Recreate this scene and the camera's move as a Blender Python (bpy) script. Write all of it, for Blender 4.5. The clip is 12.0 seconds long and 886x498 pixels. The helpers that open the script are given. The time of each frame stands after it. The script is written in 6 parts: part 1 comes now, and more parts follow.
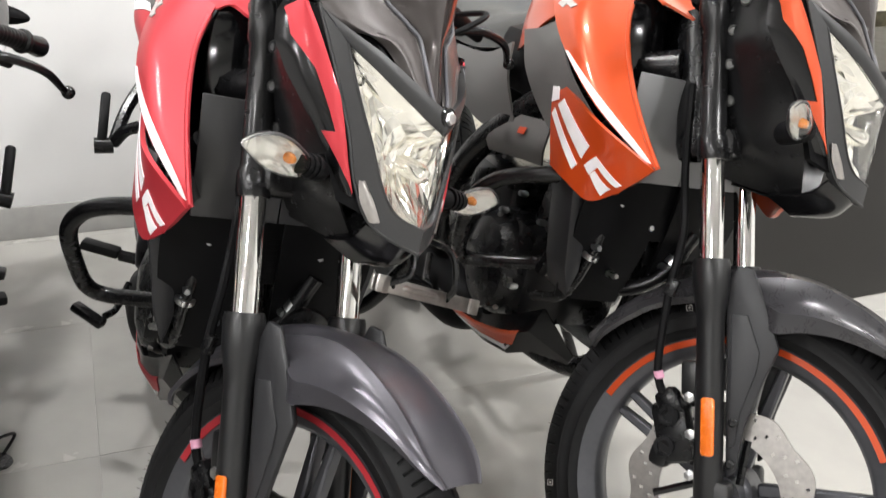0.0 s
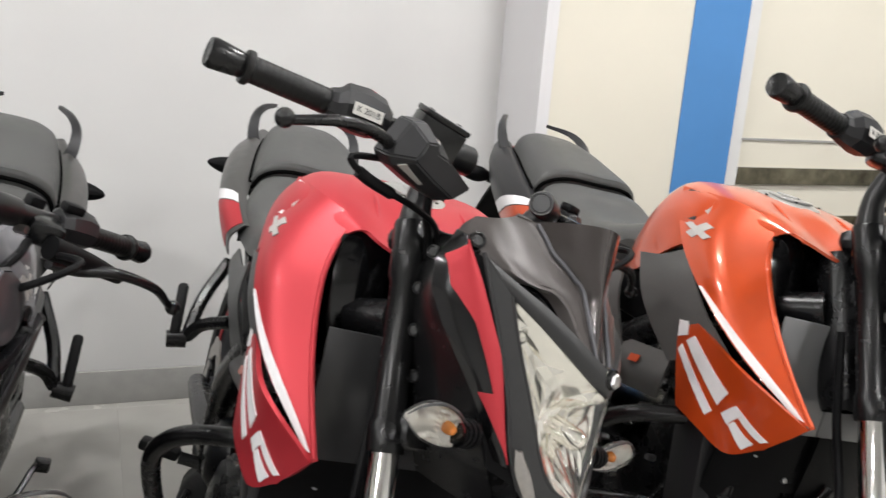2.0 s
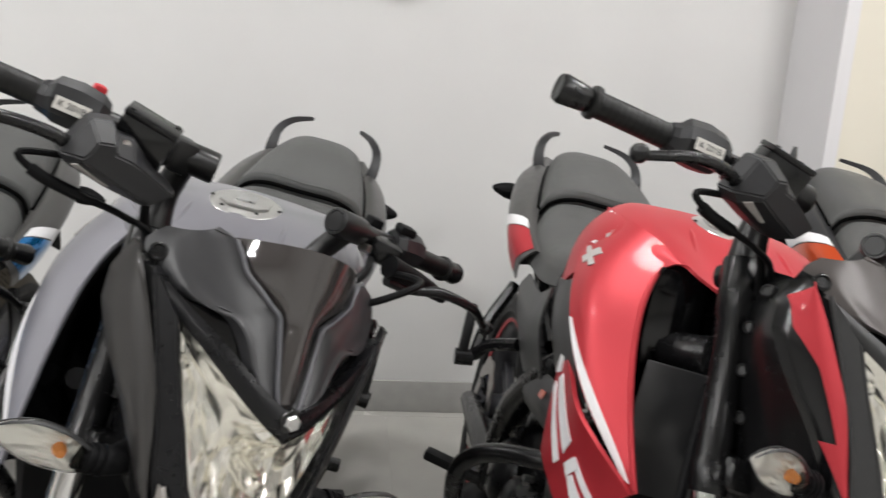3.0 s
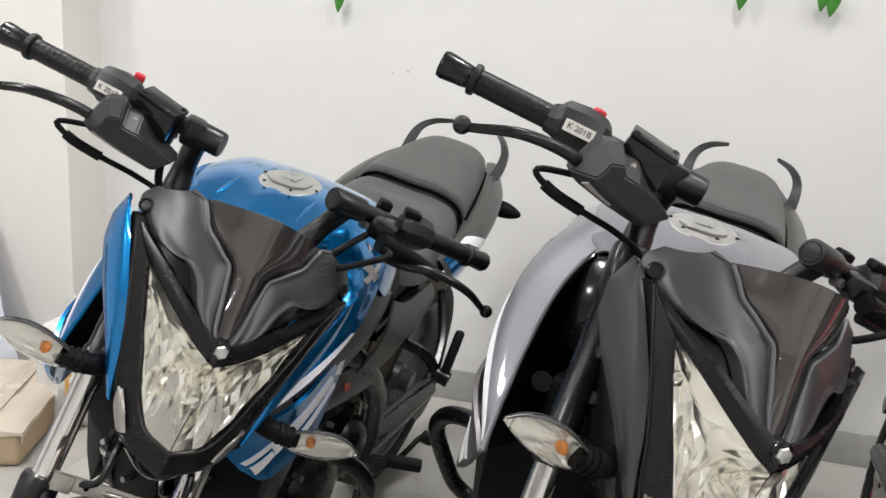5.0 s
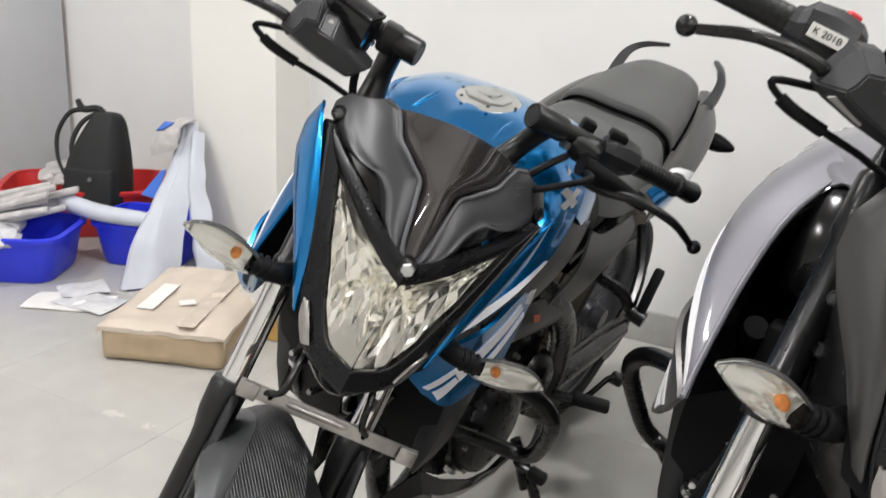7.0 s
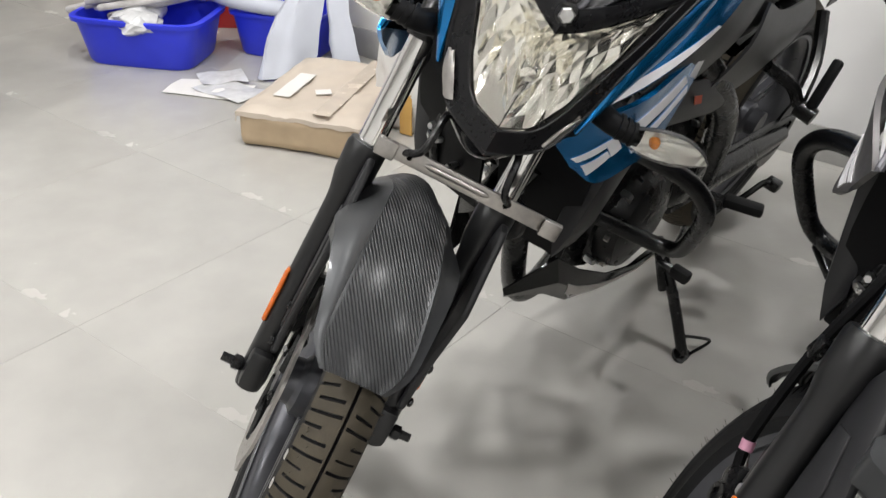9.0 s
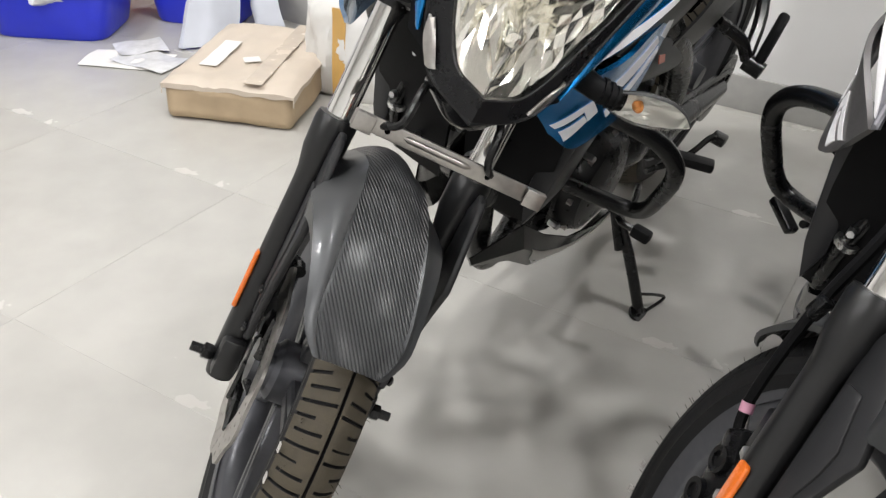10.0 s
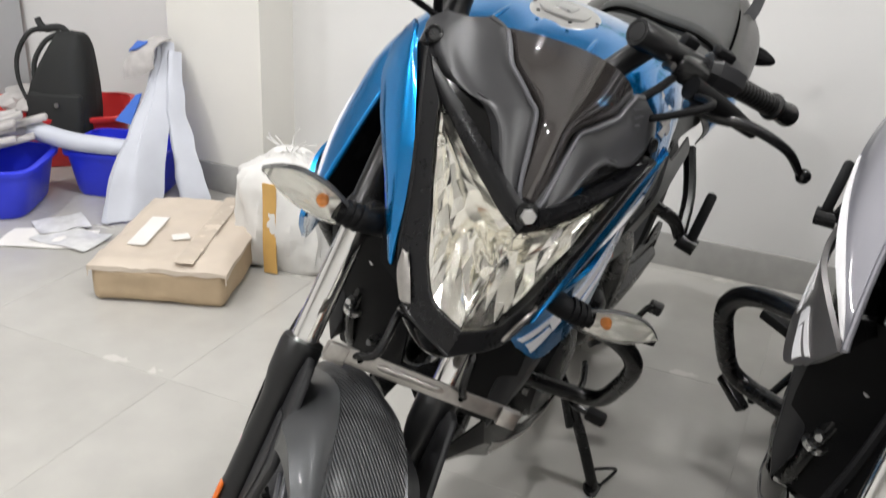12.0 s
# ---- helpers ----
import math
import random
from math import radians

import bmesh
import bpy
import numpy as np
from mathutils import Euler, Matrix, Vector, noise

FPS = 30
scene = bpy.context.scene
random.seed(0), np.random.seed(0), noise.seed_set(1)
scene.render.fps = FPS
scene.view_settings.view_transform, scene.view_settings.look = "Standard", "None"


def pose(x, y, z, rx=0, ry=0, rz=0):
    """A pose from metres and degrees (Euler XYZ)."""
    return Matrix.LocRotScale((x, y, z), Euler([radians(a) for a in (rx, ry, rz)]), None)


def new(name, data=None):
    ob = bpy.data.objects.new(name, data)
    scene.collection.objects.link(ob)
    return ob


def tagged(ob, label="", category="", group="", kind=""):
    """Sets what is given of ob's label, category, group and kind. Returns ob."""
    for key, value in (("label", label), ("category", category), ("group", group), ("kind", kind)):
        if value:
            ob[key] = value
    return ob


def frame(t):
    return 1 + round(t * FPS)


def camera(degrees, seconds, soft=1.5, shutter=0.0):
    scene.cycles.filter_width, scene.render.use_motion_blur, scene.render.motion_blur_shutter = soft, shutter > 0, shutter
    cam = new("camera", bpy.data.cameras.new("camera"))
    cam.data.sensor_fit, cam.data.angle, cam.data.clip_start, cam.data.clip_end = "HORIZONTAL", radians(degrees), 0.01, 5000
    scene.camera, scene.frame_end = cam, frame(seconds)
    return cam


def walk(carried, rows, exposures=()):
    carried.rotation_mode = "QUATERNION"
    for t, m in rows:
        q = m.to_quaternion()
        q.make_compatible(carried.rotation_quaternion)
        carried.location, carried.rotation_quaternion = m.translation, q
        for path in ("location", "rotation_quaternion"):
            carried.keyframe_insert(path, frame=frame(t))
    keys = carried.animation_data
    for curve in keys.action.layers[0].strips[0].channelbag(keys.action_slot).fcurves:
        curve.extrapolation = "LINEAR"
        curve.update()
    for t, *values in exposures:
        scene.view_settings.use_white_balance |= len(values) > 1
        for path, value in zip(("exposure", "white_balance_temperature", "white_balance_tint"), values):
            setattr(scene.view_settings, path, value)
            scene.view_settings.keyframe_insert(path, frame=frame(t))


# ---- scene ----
cam = camera(51.56, 12.0, soft=1.35, shutter=0.3)
ROWS = [
    (0.0, -0.1270, 0.4752, 1.1100, 66.857, -1.422, -21.269),
    (0.5, -0.1356, 0.5436, 1.1365, 69.386, -2.360, -21.784),
    (1.0, -0.1543, 0.5967, 1.1637, 72.311, -3.055, -22.395),
    (1.5, -0.1905, 0.6396, 1.1763, 74.723, -3.899, -22.395),
    (2.0, -0.2372, 0.6659, 1.1809, 75.967, -4.441, -20.171),
    (2.5, -0.2939, 0.6754, 1.1803, 76.077, -4.034, -13.551),
    (3.0, -0.3429, 0.6754, 1.1846, 76.393, -3.868, -5.469),
    (3.5, -0.3870, 0.6669, 1.1878, 76.681, -3.602, 1.478),
    (3.7, -0.4056, 0.6590, 1.1880, 76.704, -3.562, 4.388),
    (5.3, -0.4962, 0.6393, 1.1792, 76.258, -3.399, 17.273),
    (5.5, -0.5018, 0.6385, 1.1785, 76.168, -3.633, 17.849),
    (6.0, -0.5135, 0.6444, 1.1757, 75.915, -4.078, 19.467),
    (6.5, -0.5223, 0.6671, 1.1644, 75.009, -3.057, 23.780),
    (7.0, -0.5156, 0.7103, 1.1420, 71.769, -2.930, 28.503),
    (7.5, -0.5012, 0.7358, 1.1108, 68.172, -3.374, 33.754),
    (7.7, -0.5014, 0.7392, 1.1030, 67.428, -3.179, 35.235),
    (9.3, -0.5802, 0.7458, 1.0408, 59.025, -2.033, 36.609),
    (9.5, -0.5978, 0.7428, 1.0402, 58.457, -2.198, 34.234),
    (10.0, -0.6367, 0.7349, 1.0409, 58.088, -2.475, 31.064),
    (10.5, -0.6676, 0.7323, 1.0422, 58.193, -2.644, 28.655),
    (11.0, -0.6937, 0.7359, 1.0545, 58.483, -2.718, 26.880),
    (11.5, -0.7110, 0.7410, 1.0828, 61.401, -2.743, 25.400),
    (12.0, -0.7205, 0.7493, 1.1209, 66.587, -2.645, 25.027),
]
# the film camera's own brightening and darkening, in stops
EXPOSURES = [(t, 1.36 + e) for t, e in ((0, 0.46), (0.5, 0.27), (1.0, 0.02), (1.5, -0.15), (2.5, -0.1), (3.0, -0.3), (3.5, -0.2), (5.5, -0.12), (6.5, -0.1), (7.5, 0.0), (9.5, -0.05), (10.0, 0.11), (10.5, 0.14), (11.0, 0.46), (11.5, 0.37), (12.0, -0.04))]
walk(cam, [(t, pose(x, y, z, rx, ry, rz)) for t, x, y, z, rx, ry, rz in ROWS], EXPOSURES)

# ---- world and lamps ----
world = bpy.data.worlds.new("world")
scene.world = world
world.use_nodes = True
world.node_tree.nodes["Background"].inputs["Color"].default_value = (0.9, 0.95, 1.0, 1)
world.node_tree.nodes["Background"].inputs["Strength"].default_value = 0.3
CEIL = 2.75
LAMPS = [(x, y) for y in (2.0, 0.3, -1.4) for x in (-3.3, -1.8, -0.3, 1.2, 2.7) if y > 1 or x != -0.3]
LAMP_W = {2.0: 9.0, 0.3: 9.5, -1.4: 9.0}


# ---- materials ----
def material(name, color, rough=0.5, metal=0.0, vary=0.12, scale=30.0, bump=0.0, bump_scale=200.0, coat=0.0, rough_vary=0.08, spec=0.5):
    m = bpy.data.materials.new(name)
    m.use_nodes = True
    nt = m.node_tree
    b = nt.nodes["Principled BSDF"]
    tc = nt.nodes.new("ShaderNodeTexCoord")
    n1 = nt.nodes.new("ShaderNodeTexNoise")
    n1.inputs["Scale"].default_value, n1.inputs["Detail"].default_value = scale, 6
    n2 = nt.nodes.new("ShaderNodeTexNoise")
    n2.inputs["Scale"].default_value, n2.inputs["Detail"].default_value = scale / 9, 3
    nt.links.new(tc.outputs["Object"], n1.inputs["Vector"])
    nt.links.new(tc.outputs["Object"], n2.inputs["Vector"])
    add = nt.nodes.new("ShaderNodeMath")
    add.operation = "ADD"
    nt.links.new(n1.outputs["Fac"], add.inputs[0])
    nt.links.new(n2.outputs["Fac"], add.inputs[1])
    ramp = nt.nodes.new("ShaderNodeMapRange")
    ramp.inputs["From Min"].default_value, ramp.inputs["From Max"].default_value = 0.6, 1.4
    ramp.inputs["To Min"].default_value, ramp.inputs["To Max"].default_value = 1 - vary, 1 + vary
    nt.links.new(add.outputs[0], ramp.inputs["Value"])
    mul = nt.nodes.new("ShaderNodeVectorMath")
    mul.operation = "SCALE"
    mul.inputs[0].default_value = color[:3]
    nt.links.new(ramp.outputs[0], mul.inputs["Scale"])
    nt.links.new(mul.outputs[0], b.inputs["Base Color"])
    rr = nt.nodes.new("ShaderNodeMapRange")
    rr.inputs["From Min"].default_value, rr.inputs["From Max"].default_value = 0.6, 1.4
    rr.inputs["To Min"].default_value, rr.inputs["To Max"].default_value = max(rough - rough_vary, 0.02), min(rough + rough_vary, 1)
    nt.links.new(add.outputs[0], rr.inputs["Value"])
    nt.links.new(rr.outputs[0], b.inputs["Roughness"])
    b.inputs["Metallic"].default_value = metal
    b.inputs["Coat Weight"].default_value = coat
    b.inputs["Coat Roughness"].default_value = 0.04
    b.inputs["Specular IOR Level"].default_value = spec
    if bump:
        nb = nt.nodes.new("ShaderNodeTexNoise")
        nb.inputs["Scale"].default_value, nb.inputs["Detail"].default_value = bump_scale, 4
        nt.links.new(tc.outputs["Object"], nb.inputs["Vector"])
        bp = nt.nodes.new("ShaderNodeBump")
        bp.inputs["Strength"].default_value, bp.inputs["Distance"].default_value = bump, 0.001
        nt.links.new(nb.outputs["Fac"], bp.inputs["Height"])
        nt.links.new(bp.outputs["Normal"], b.inputs["Normal"])
    return m


def glassy(name, color, rough, weight=1.0, ior=1.45):
    m = bpy.data.materials.new(name)
    m.use_nodes = True
    b = m.node_tree.nodes["Principled BSDF"]
    b.inputs["Base Color"].default_value = (*color, 1)
    b.inputs["Roughness"].default_value = rough
    b.inputs["Transmission Weight"].default_value = weight
    b.inputs["IOR"].default_value = ior
    return m


def glowing(name, color, strength):
    m = bpy.data.materials.new(name)
    m.use_nodes = True
    b = m.node_tree.nodes["Principled BSDF"]
    b.inputs["Base Color"].default_value = (*color, 1)
    b.inputs["Emission Color"].default_value = (*color, 1)
    b.inputs["Emission Strength"].default_value = strength
    return m


def carbon_weave():
    m = material("carbon_weave", (0.042, 0.043, 0.045), 0.43, 0.5, 0.05, 60, coat=0.12)
    nt = m.node_tree
    nt.nodes["Principled BSDF"].inputs["Coat Roughness"].default_value = 0.22
    dot = nt.nodes.new("ShaderNodeVectorMath")
    dot.operation = "DOT_PRODUCT"
    dot.inputs[1].default_value = (-0.36, 0.87, 0.36)
    nt.links.new(nt.nodes["Texture Coordinate"].outputs["Object"], dot.inputs[0])
    sine = nt.nodes.new("ShaderNodeMath")
    sine.operation = "MULTIPLY"
    sine.inputs[1].default_value = 1750.0
    nt.links.new(dot.outputs["Value"], sine.inputs[0])
    wave = nt.nodes.new("ShaderNodeMath")
    wave.operation = "SINE"
    nt.links.new(sine.outputs[0], wave.inputs[0])
    bp = nt.nodes.new("ShaderNodeBump")
    bp.inputs["Strength"].default_value, bp.inputs["Distance"].default_value = 0.9, 0.0008
    nt.links.new(wave.outputs[0], bp.inputs["Height"])
    nt.links.new(bp.outputs["Normal"], nt.nodes["Principled BSDF"].inputs["Normal"])
    return m


MAT = {
    "red": material("satin_red_paint", (0.46, 0.03, 0.041), 0.46, 0.4, 0.015, 900, coat=0.06, rough_vary=0.01),
    "orange": material("gloss_orange_paint", (0.55, 0.062, 0.008), 0.32, 0.3, 0.015, 900, coat=0.9, rough_vary=0.01),
    "silver": material("pearl_grey_paint", (0.165, 0.162, 0.182), 0.42, 0.3, 0.015, 900, coat=0.6, rough_vary=0.01),
    "blue": material("metallic_blue_paint", (0.0005, 0.20, 0.53), 0.21, 0.85, 0.01, 900, coat=1.0, rough_vary=0.01),
    # near-black for strips and discs that stand for shade in gaps and holes
    "gapblack": material("gap_shade_black", (0.003, 0.003, 0.003), 0.95, spec=0.0),
    "tailgrey": material("satin_tail_paint", (0.062, 0.06, 0.058), 0.38, 0.3, 0.08, 400, coat=0.2),
    "grey": material("satin_grey_paint", (0.11, 0.105, 0.105), 0.35, 0.4, 0.08, 400, coat=0.2),
    "panel": material("dark_grey_satin_plastic", (0.018, 0.018, 0.0195), 0.42, 0.0, 0.08, 300, bump=0.04, bump_scale=1400, rough_vary=0.03, spec=0.36),
    # one plate for all: how brightly it reflects is put into its grey
    "shield": material("bright_reflecting_shield", (0.24, 0.24, 0.245), 0.34, 0.15, 0.06, 30, rough_vary=0.04),
    # covergrey again, lightened to carry the light on the orange motorcycle's covers
    "coverlit": material("lit_cover_plastic", (0.100, 0.099, 0.095), 0.42, 0.0, 0.1, 200, rough_vary=0.03, spec=0.45),
    # the shield plate again, with less reflection in its colour
    "shielddark": material("dim_reflecting_shield", (0.045, 0.045, 0.047), 0.3, 0.1, 0.06, 30, rough_vary=0.04),
    "covergrey": material("dark_grey_cover_plastic", (0.030, 0.030, 0.0305), 0.4, 0.0, 0.1, 200, rough_vary=0.03, spec=0.45),
    "visorgrey": material("grey_satin_visor_plastic", (0.034, 0.034, 0.036), 0.36, 0.0, 0.06, 300, rough_vary=0.03, spec=0.5),
    "signalwhite": material("signal_reflector", (0.80, 0.79, 0.75), 0.3, 0.55, 0.04, 200, rough_vary=0.03),
    "bronzescreen": material("bronze_grey_gloss_screen", (0.055, 0.047, 0.045), 0.2, 0.4, 0.05, 200, coat=0.4),
    "trimblack": material("black_satin_trim", (0.007, 0.007, 0.008), 0.3, 0.0, 0.1, 200, spec=0.3),
    "edgegrey": material("light_grey_plastic_edge", (0.09, 0.09, 0.1), 0.4, 0.0, 0.1, 200),
    "fendsteel": material("steel_grey_mudguard_paint", (0.056, 0.058, 0.060), 0.4, 0.5, 0.03, 500, coat=0.1, rough_vary=0.02),
    "fendlilac": material("lilac_grey_mudguard_paint", (0.076, 0.073, 0.083), 0.29, 0.6, 0.03, 500, coat=0.0, rough_vary=0.02),
    "fendbrown": material("brown_grey_mudguard_paint", (0.040, 0.038, 0.037), 0.32, 0.3, 0.04, 400, coat=0.4, rough_vary=0.02),
    "fendgrey": material("dark_grey_mudguard_paint", (0.036, 0.035, 0.038), 0.3, 0.3, 0.04, 400, coat=0.1),
    "bronze": material("bronze_grey_satin_plastic", (0.075, 0.066, 0.063), 0.36, 0.2, 0.06, 300),
    "black": material("black_gloss_plastic", (0.004, 0.004, 0.0045), 0.14, 0.0, 0.2, 120, rough_vary=0.04, spec=0.5),
    "matte": material("black_matte_plastic", (0.005, 0.005, 0.0055), 0.5, 0.0, 0.2, 200, bump=0.1, bump_scale=1500, spec=0.1),
    "metalblack": material("black_painted_metal", (0.006, 0.006, 0.0065), 0.27, 0.0, 0.15, 90, rough_vary=0.01, spec=0.4),
    "engine": material("black_engine_casting", (0.006, 0.006, 0.0065), 0.28, 0.0, 0.3, 60, bump=0.06, bump_scale=500, spec=0.3),
    "fork": material("satin_black_fork_paint", (0.009, 0.009, 0.0095), 0.33, 0.0, 0.08, 120, rough_vary=0.01, spec=0.45),
    "chrome": material("chrome", (0.86, 0.85, 0.83), 0.07, 1.0, 0.04, 90, rough_vary=0.03),
    "steel": material("brushed_steel", (0.42, 0.4, 0.38), 0.35, 1.0, 0.2, 120),
    "alu": material("raw_aluminium", (0.6, 0.6, 0.6), 0.32, 1.0, 0.12, 100),
    "rubber": material("tyre_rubber", (0.0065, 0.0065, 0.007), 0.58, 0.0, 0.25, 80, bump=0.2, bump_scale=700, spec=0.25),
    "tread": material("dusty_tyre_tread", (0.045, 0.036, 0.022), 0.75, 0.0, 0.3, 70, bump=0.3, bump_scale=500),
    "grip": material("grip_rubber", (0.007, 0.007, 0.007), 0.36, 0.0, 0.2, 200, bump=0.5, bump_scale=700, spec=0.3),
    "seat": material("black_seat_vinyl", (0.07, 0.071, 0.069), 0.47, 0.0, 0.15, 60, bump=0.3, bump_scale=900, spec=0.4),
    "rim": material("rim_grey_paint", (0.085, 0.086, 0.095), 0.34, 0.5, 0.12, 100),
    "white": material("white_decal", (0.75, 0.74, 0.75), 0.4, 0.0, 0.05, 100),
    "decalgrey": material("silver_decal", (0.5, 0.48, 0.46), 0.4, 0.3, 0.1, 100),
    "capmetal": material("satin_cap_metal", (0.46, 0.455, 0.44), 0.33, 0.75, 0.08, 100, rough_vary=0.03),
    "glass": glassy("clear_headlight_lens", (1, 1, 1), 0.02, 1.0, 1.35),
    "smoke": glassy("smoked_screen", (0.05, 0.045, 0.046), 0.04, 1.0, 1.9),
    # the bronze-grey paleness of this screen stands in for the room it reflects
    "smokebronze": glassy("bronze_reflecting_screen", (0.10, 0.088, 0.085), 0.06, 0.6, 1.9),
    "mirror": material("headlight_reflector", (0.97, 0.95, 0.88), 0.14, 1.0, 0.03, 60, rough_vary=0.05),
    "lens": glassy("clear_signal_lens", (0.97, 0.97, 0.96), 0.02, 1.0, 1.22),
    "amber": glassy("amber_bulb_glass", (0.95, 0.34, 0.08), 0.2, 0.25, 1.4),
    "reflex": material("orange_reflector", (0.72, 0.15, 0.012), 0.25, 0.0, 0.15, 900, coat=1.0, bump=0.3, bump_scale=1200),
    "redplastic": material("red_switch_plastic", (0.5, 0.02, 0.03), 0.4),
    "pink": material("pink_tape", (0.62, 0.3, 0.42), 0.5),
    "label": material("white_sticker", (0.62, 0.6, 0.56), 0.5),
    "ink": material("black_ink", (0.02, 0.02, 0.02), 0.6),
    "carbon": carbon_weave(),
}

# ---- mesh helpers ----
V = Vector


def mir(p):
    return V((p[0], -p[1], p[2]))


def cr(pts, n):
    """Catmull-Rom through pts, n steps a segment."""
    pts = [V(p) for p in pts]
    if n <= 1 or len(pts) < 3:
        return pts
    out = []
    for i in range(len(pts) - 1):
        p1, p2 = pts[i], pts[i + 1]
        p0 = pts[i - 1] if i else p1 * 2 - p2
        p3 = pts[i + 2] if i + 2 < len(pts) else p2 * 2 - p1
        for k in range(n):
            t = k / n
            out.append(0.5 * ((2 * p1) + (p2 - p0) * t + (2 * p0 - 5 * p1 + 4 * p2 - p3) * t * t + (3 * p1 - p0 - 3 * p2 + p3) * t ** 3))
    out.append(pts[-1])
    return out


def grid(rows, n=4):
    """Smooth grid of points from rows of control points."""
    a = [cr(r, n) for r in rows]
    cols = [cr([r[j] for r in a], n) for j in range(len(a[0]))]
    return [[cols[j][i] for j in range(len(cols))] for i in range(len(cols[0]))]


def normals(g):
    nv, nu = len(g), len(g[0])
    out = []
    for i in range(nv):
        row = []
        for j in range(nu):
            du = g[i][min(j + 1, nu - 1)] - g[i][max(j - 1, 0)]
            dv = g[min(i + 1, nv - 1)][j] - g[max(i - 1, 0)][j]
            n = du.cross(dv)
            row.append(n.normalized() if n.length > 1e-12 else V((0, 0, 0)))
        out.append(row)
    return out


def skin(g, thick=0.003, off=0.0, bm=None, out=None):
    """A shell from a grid of points; it lies off along the normal, with its back thick behind."""
    bm = bm or bmesh.new()
    ns = normals(g)
    nv, nu = len(g), len(g[0])
    if out is not None and sum(n.dot(V(out)) for row in ns for n in row) < 0:
        ns = [[-n for n in row] for row in ns]
    top = [[bm.verts.new(g[i][j] + ns[i][j] * off) for j in range(nu)] for i in range(nv)]
    low = [[bm.verts.new(g[i][j] + ns[i][j] * (off - thick)) for j in range(nu)] for i in range(nv)]
    for i in range(nv - 1):
        for j in range(nu - 1):
            bm.faces.new((top[i][j], top[i][j + 1], top[i + 1][j + 1], top[i + 1][j]))
            bm.faces.new((low[i][j], low[i + 1][j], low[i + 1][j + 1], low[i][j + 1]))
    for i in range(nv - 1):
        bm.faces.new((top[i][0], top[i + 1][0], low[i + 1][0], low[i][0]))
        bm.faces.new((top[i][-1], low[i][-1], low[i + 1][-1], top[i + 1][-1]))
    for j in range(nu - 1):
        bm.faces.new((top[0][j], low[0][j], low[0][j + 1], top[0][j + 1]))
        bm.faces.new((top[-1][j], top[-1][j + 1], low[-1][j + 1], low[-1][j]))
    return bm


def quad_on(g, corners, n=6):
    """A piece of a grid inside four (u, v) corners in order."""
    (a, b, c, d) = [V((p[0], p[1], 0)) for p in corners]
    out = []
    for i in range(n + 1):
        row = []
        for j in range(n + 1):
            s, t = i / n, j / n
            p = (a * (1 - t) + b * t) * (1 - s) + (d * (1 - t) + c * t) * s
            u, v = p.x * (len(g[0]) - 1), p.y * (len(g) - 1)
            iu, iv = max(0, min(int(u), len(g[0]) - 2)), max(0, min(int(v), len(g) - 2))
            fu, fv = u - iu, v - iv
            row.append(g[iv][iu] * (1 - fu) * (1 - fv) + g[iv][iu + 1] * fu * (1 - fv) + g[iv + 1][iu] * (1 - fu) * fv + g[iv + 1][iu + 1] * fu * fv)
        out.append(row)
    return out


def tube(path, r, seg=10, n=4, bm=None, cap=True):
    """A tube along a smooth path; r: one radius or one per control point."""
    bm = bm or bmesh.new()
    pts = cr(path, n)
    if isinstance(r, (int, float)):
        rs = [r] * len(pts)
    else:
        rs = [p.x for p in cr([(q, 0, 0) for q in r], n)]
    up = None
    rings = []
    for i, p in enumerate(pts):
        d = (pts[min(i + 1, len(pts) - 1)] - pts[max(i - 1, 0)]).normalized()
        if up is None:
            up = d.orthogonal().normalized()
        up = (up - d * up.dot(d)).normalized()
        w = d.cross(up)
        rings.append([bm.verts.new(p + (up * math.cos(a) + w * math.sin(a)) * rs[i]) for a in [2 * math.pi * k / seg for k in range(seg)]])
    for a, b in zip(rings, rings[1:]):
        for k in range(seg):
            bm.faces.new((a[k], a[(k + 1) % seg], b[(k + 1) % seg], b[k]))
    if cap:
        bm.faces.new(list(reversed(rings[0])))
        bm.faces.new(rings[-1])
    return bm


def lathe(profile, origin, axis, seg=32, bm=None, arc=(0.0, 1.0), close=True, wave=None):
    """Turns (radius, along) pairs round an axis."""
    bm = bm or bmesh.new()
    ax = V(axis).normalized()
    e1 = V((1, 0, 0)) if abs(ax.x) < 0.9 else V((0, 0, 1))
    e1 = (e1 - ax * e1.dot(ax)).normalized()
    e2 = ax.cross(e1)
    full = arc[1] - arc[0] > 0.999
    n = seg if full else seg + 1
    rings = []
    for k in range(n):
        a = 2 * math.pi * (arc[0] + (arc[1] - arc[0]) * k / seg)
        rings.append([bm.verts.new(V(origin) + ax * h + (e1 * math.cos(a) + e2 * math.sin(a)) * (r + (wave(a, r, h) if wave else 0))) for r, h in profile])
    m = len(profile)
    for k in range(seg):
        a, b = rings[k], rings[(k + 1) % n]
        for i in range(m if close else m - 1):
            q = (a[i], a[(i + 1) % m], b[(i + 1) % m], b[i])
            if len({v.co.to_tuple(7) for v in q}) == 4:
                bm.faces.new(q)
            else:
                u = []
                for v in q:
                    if all((v.co - w.co).length > 1e-7 for w in u):
                        u.append(v)
                if len(u) == 3:
                    bm.faces.new(u)
    if not full and close:
        bm.faces.new(list(reversed(rings[0])))
        bm.faces.new(rings[-1])
    return bm


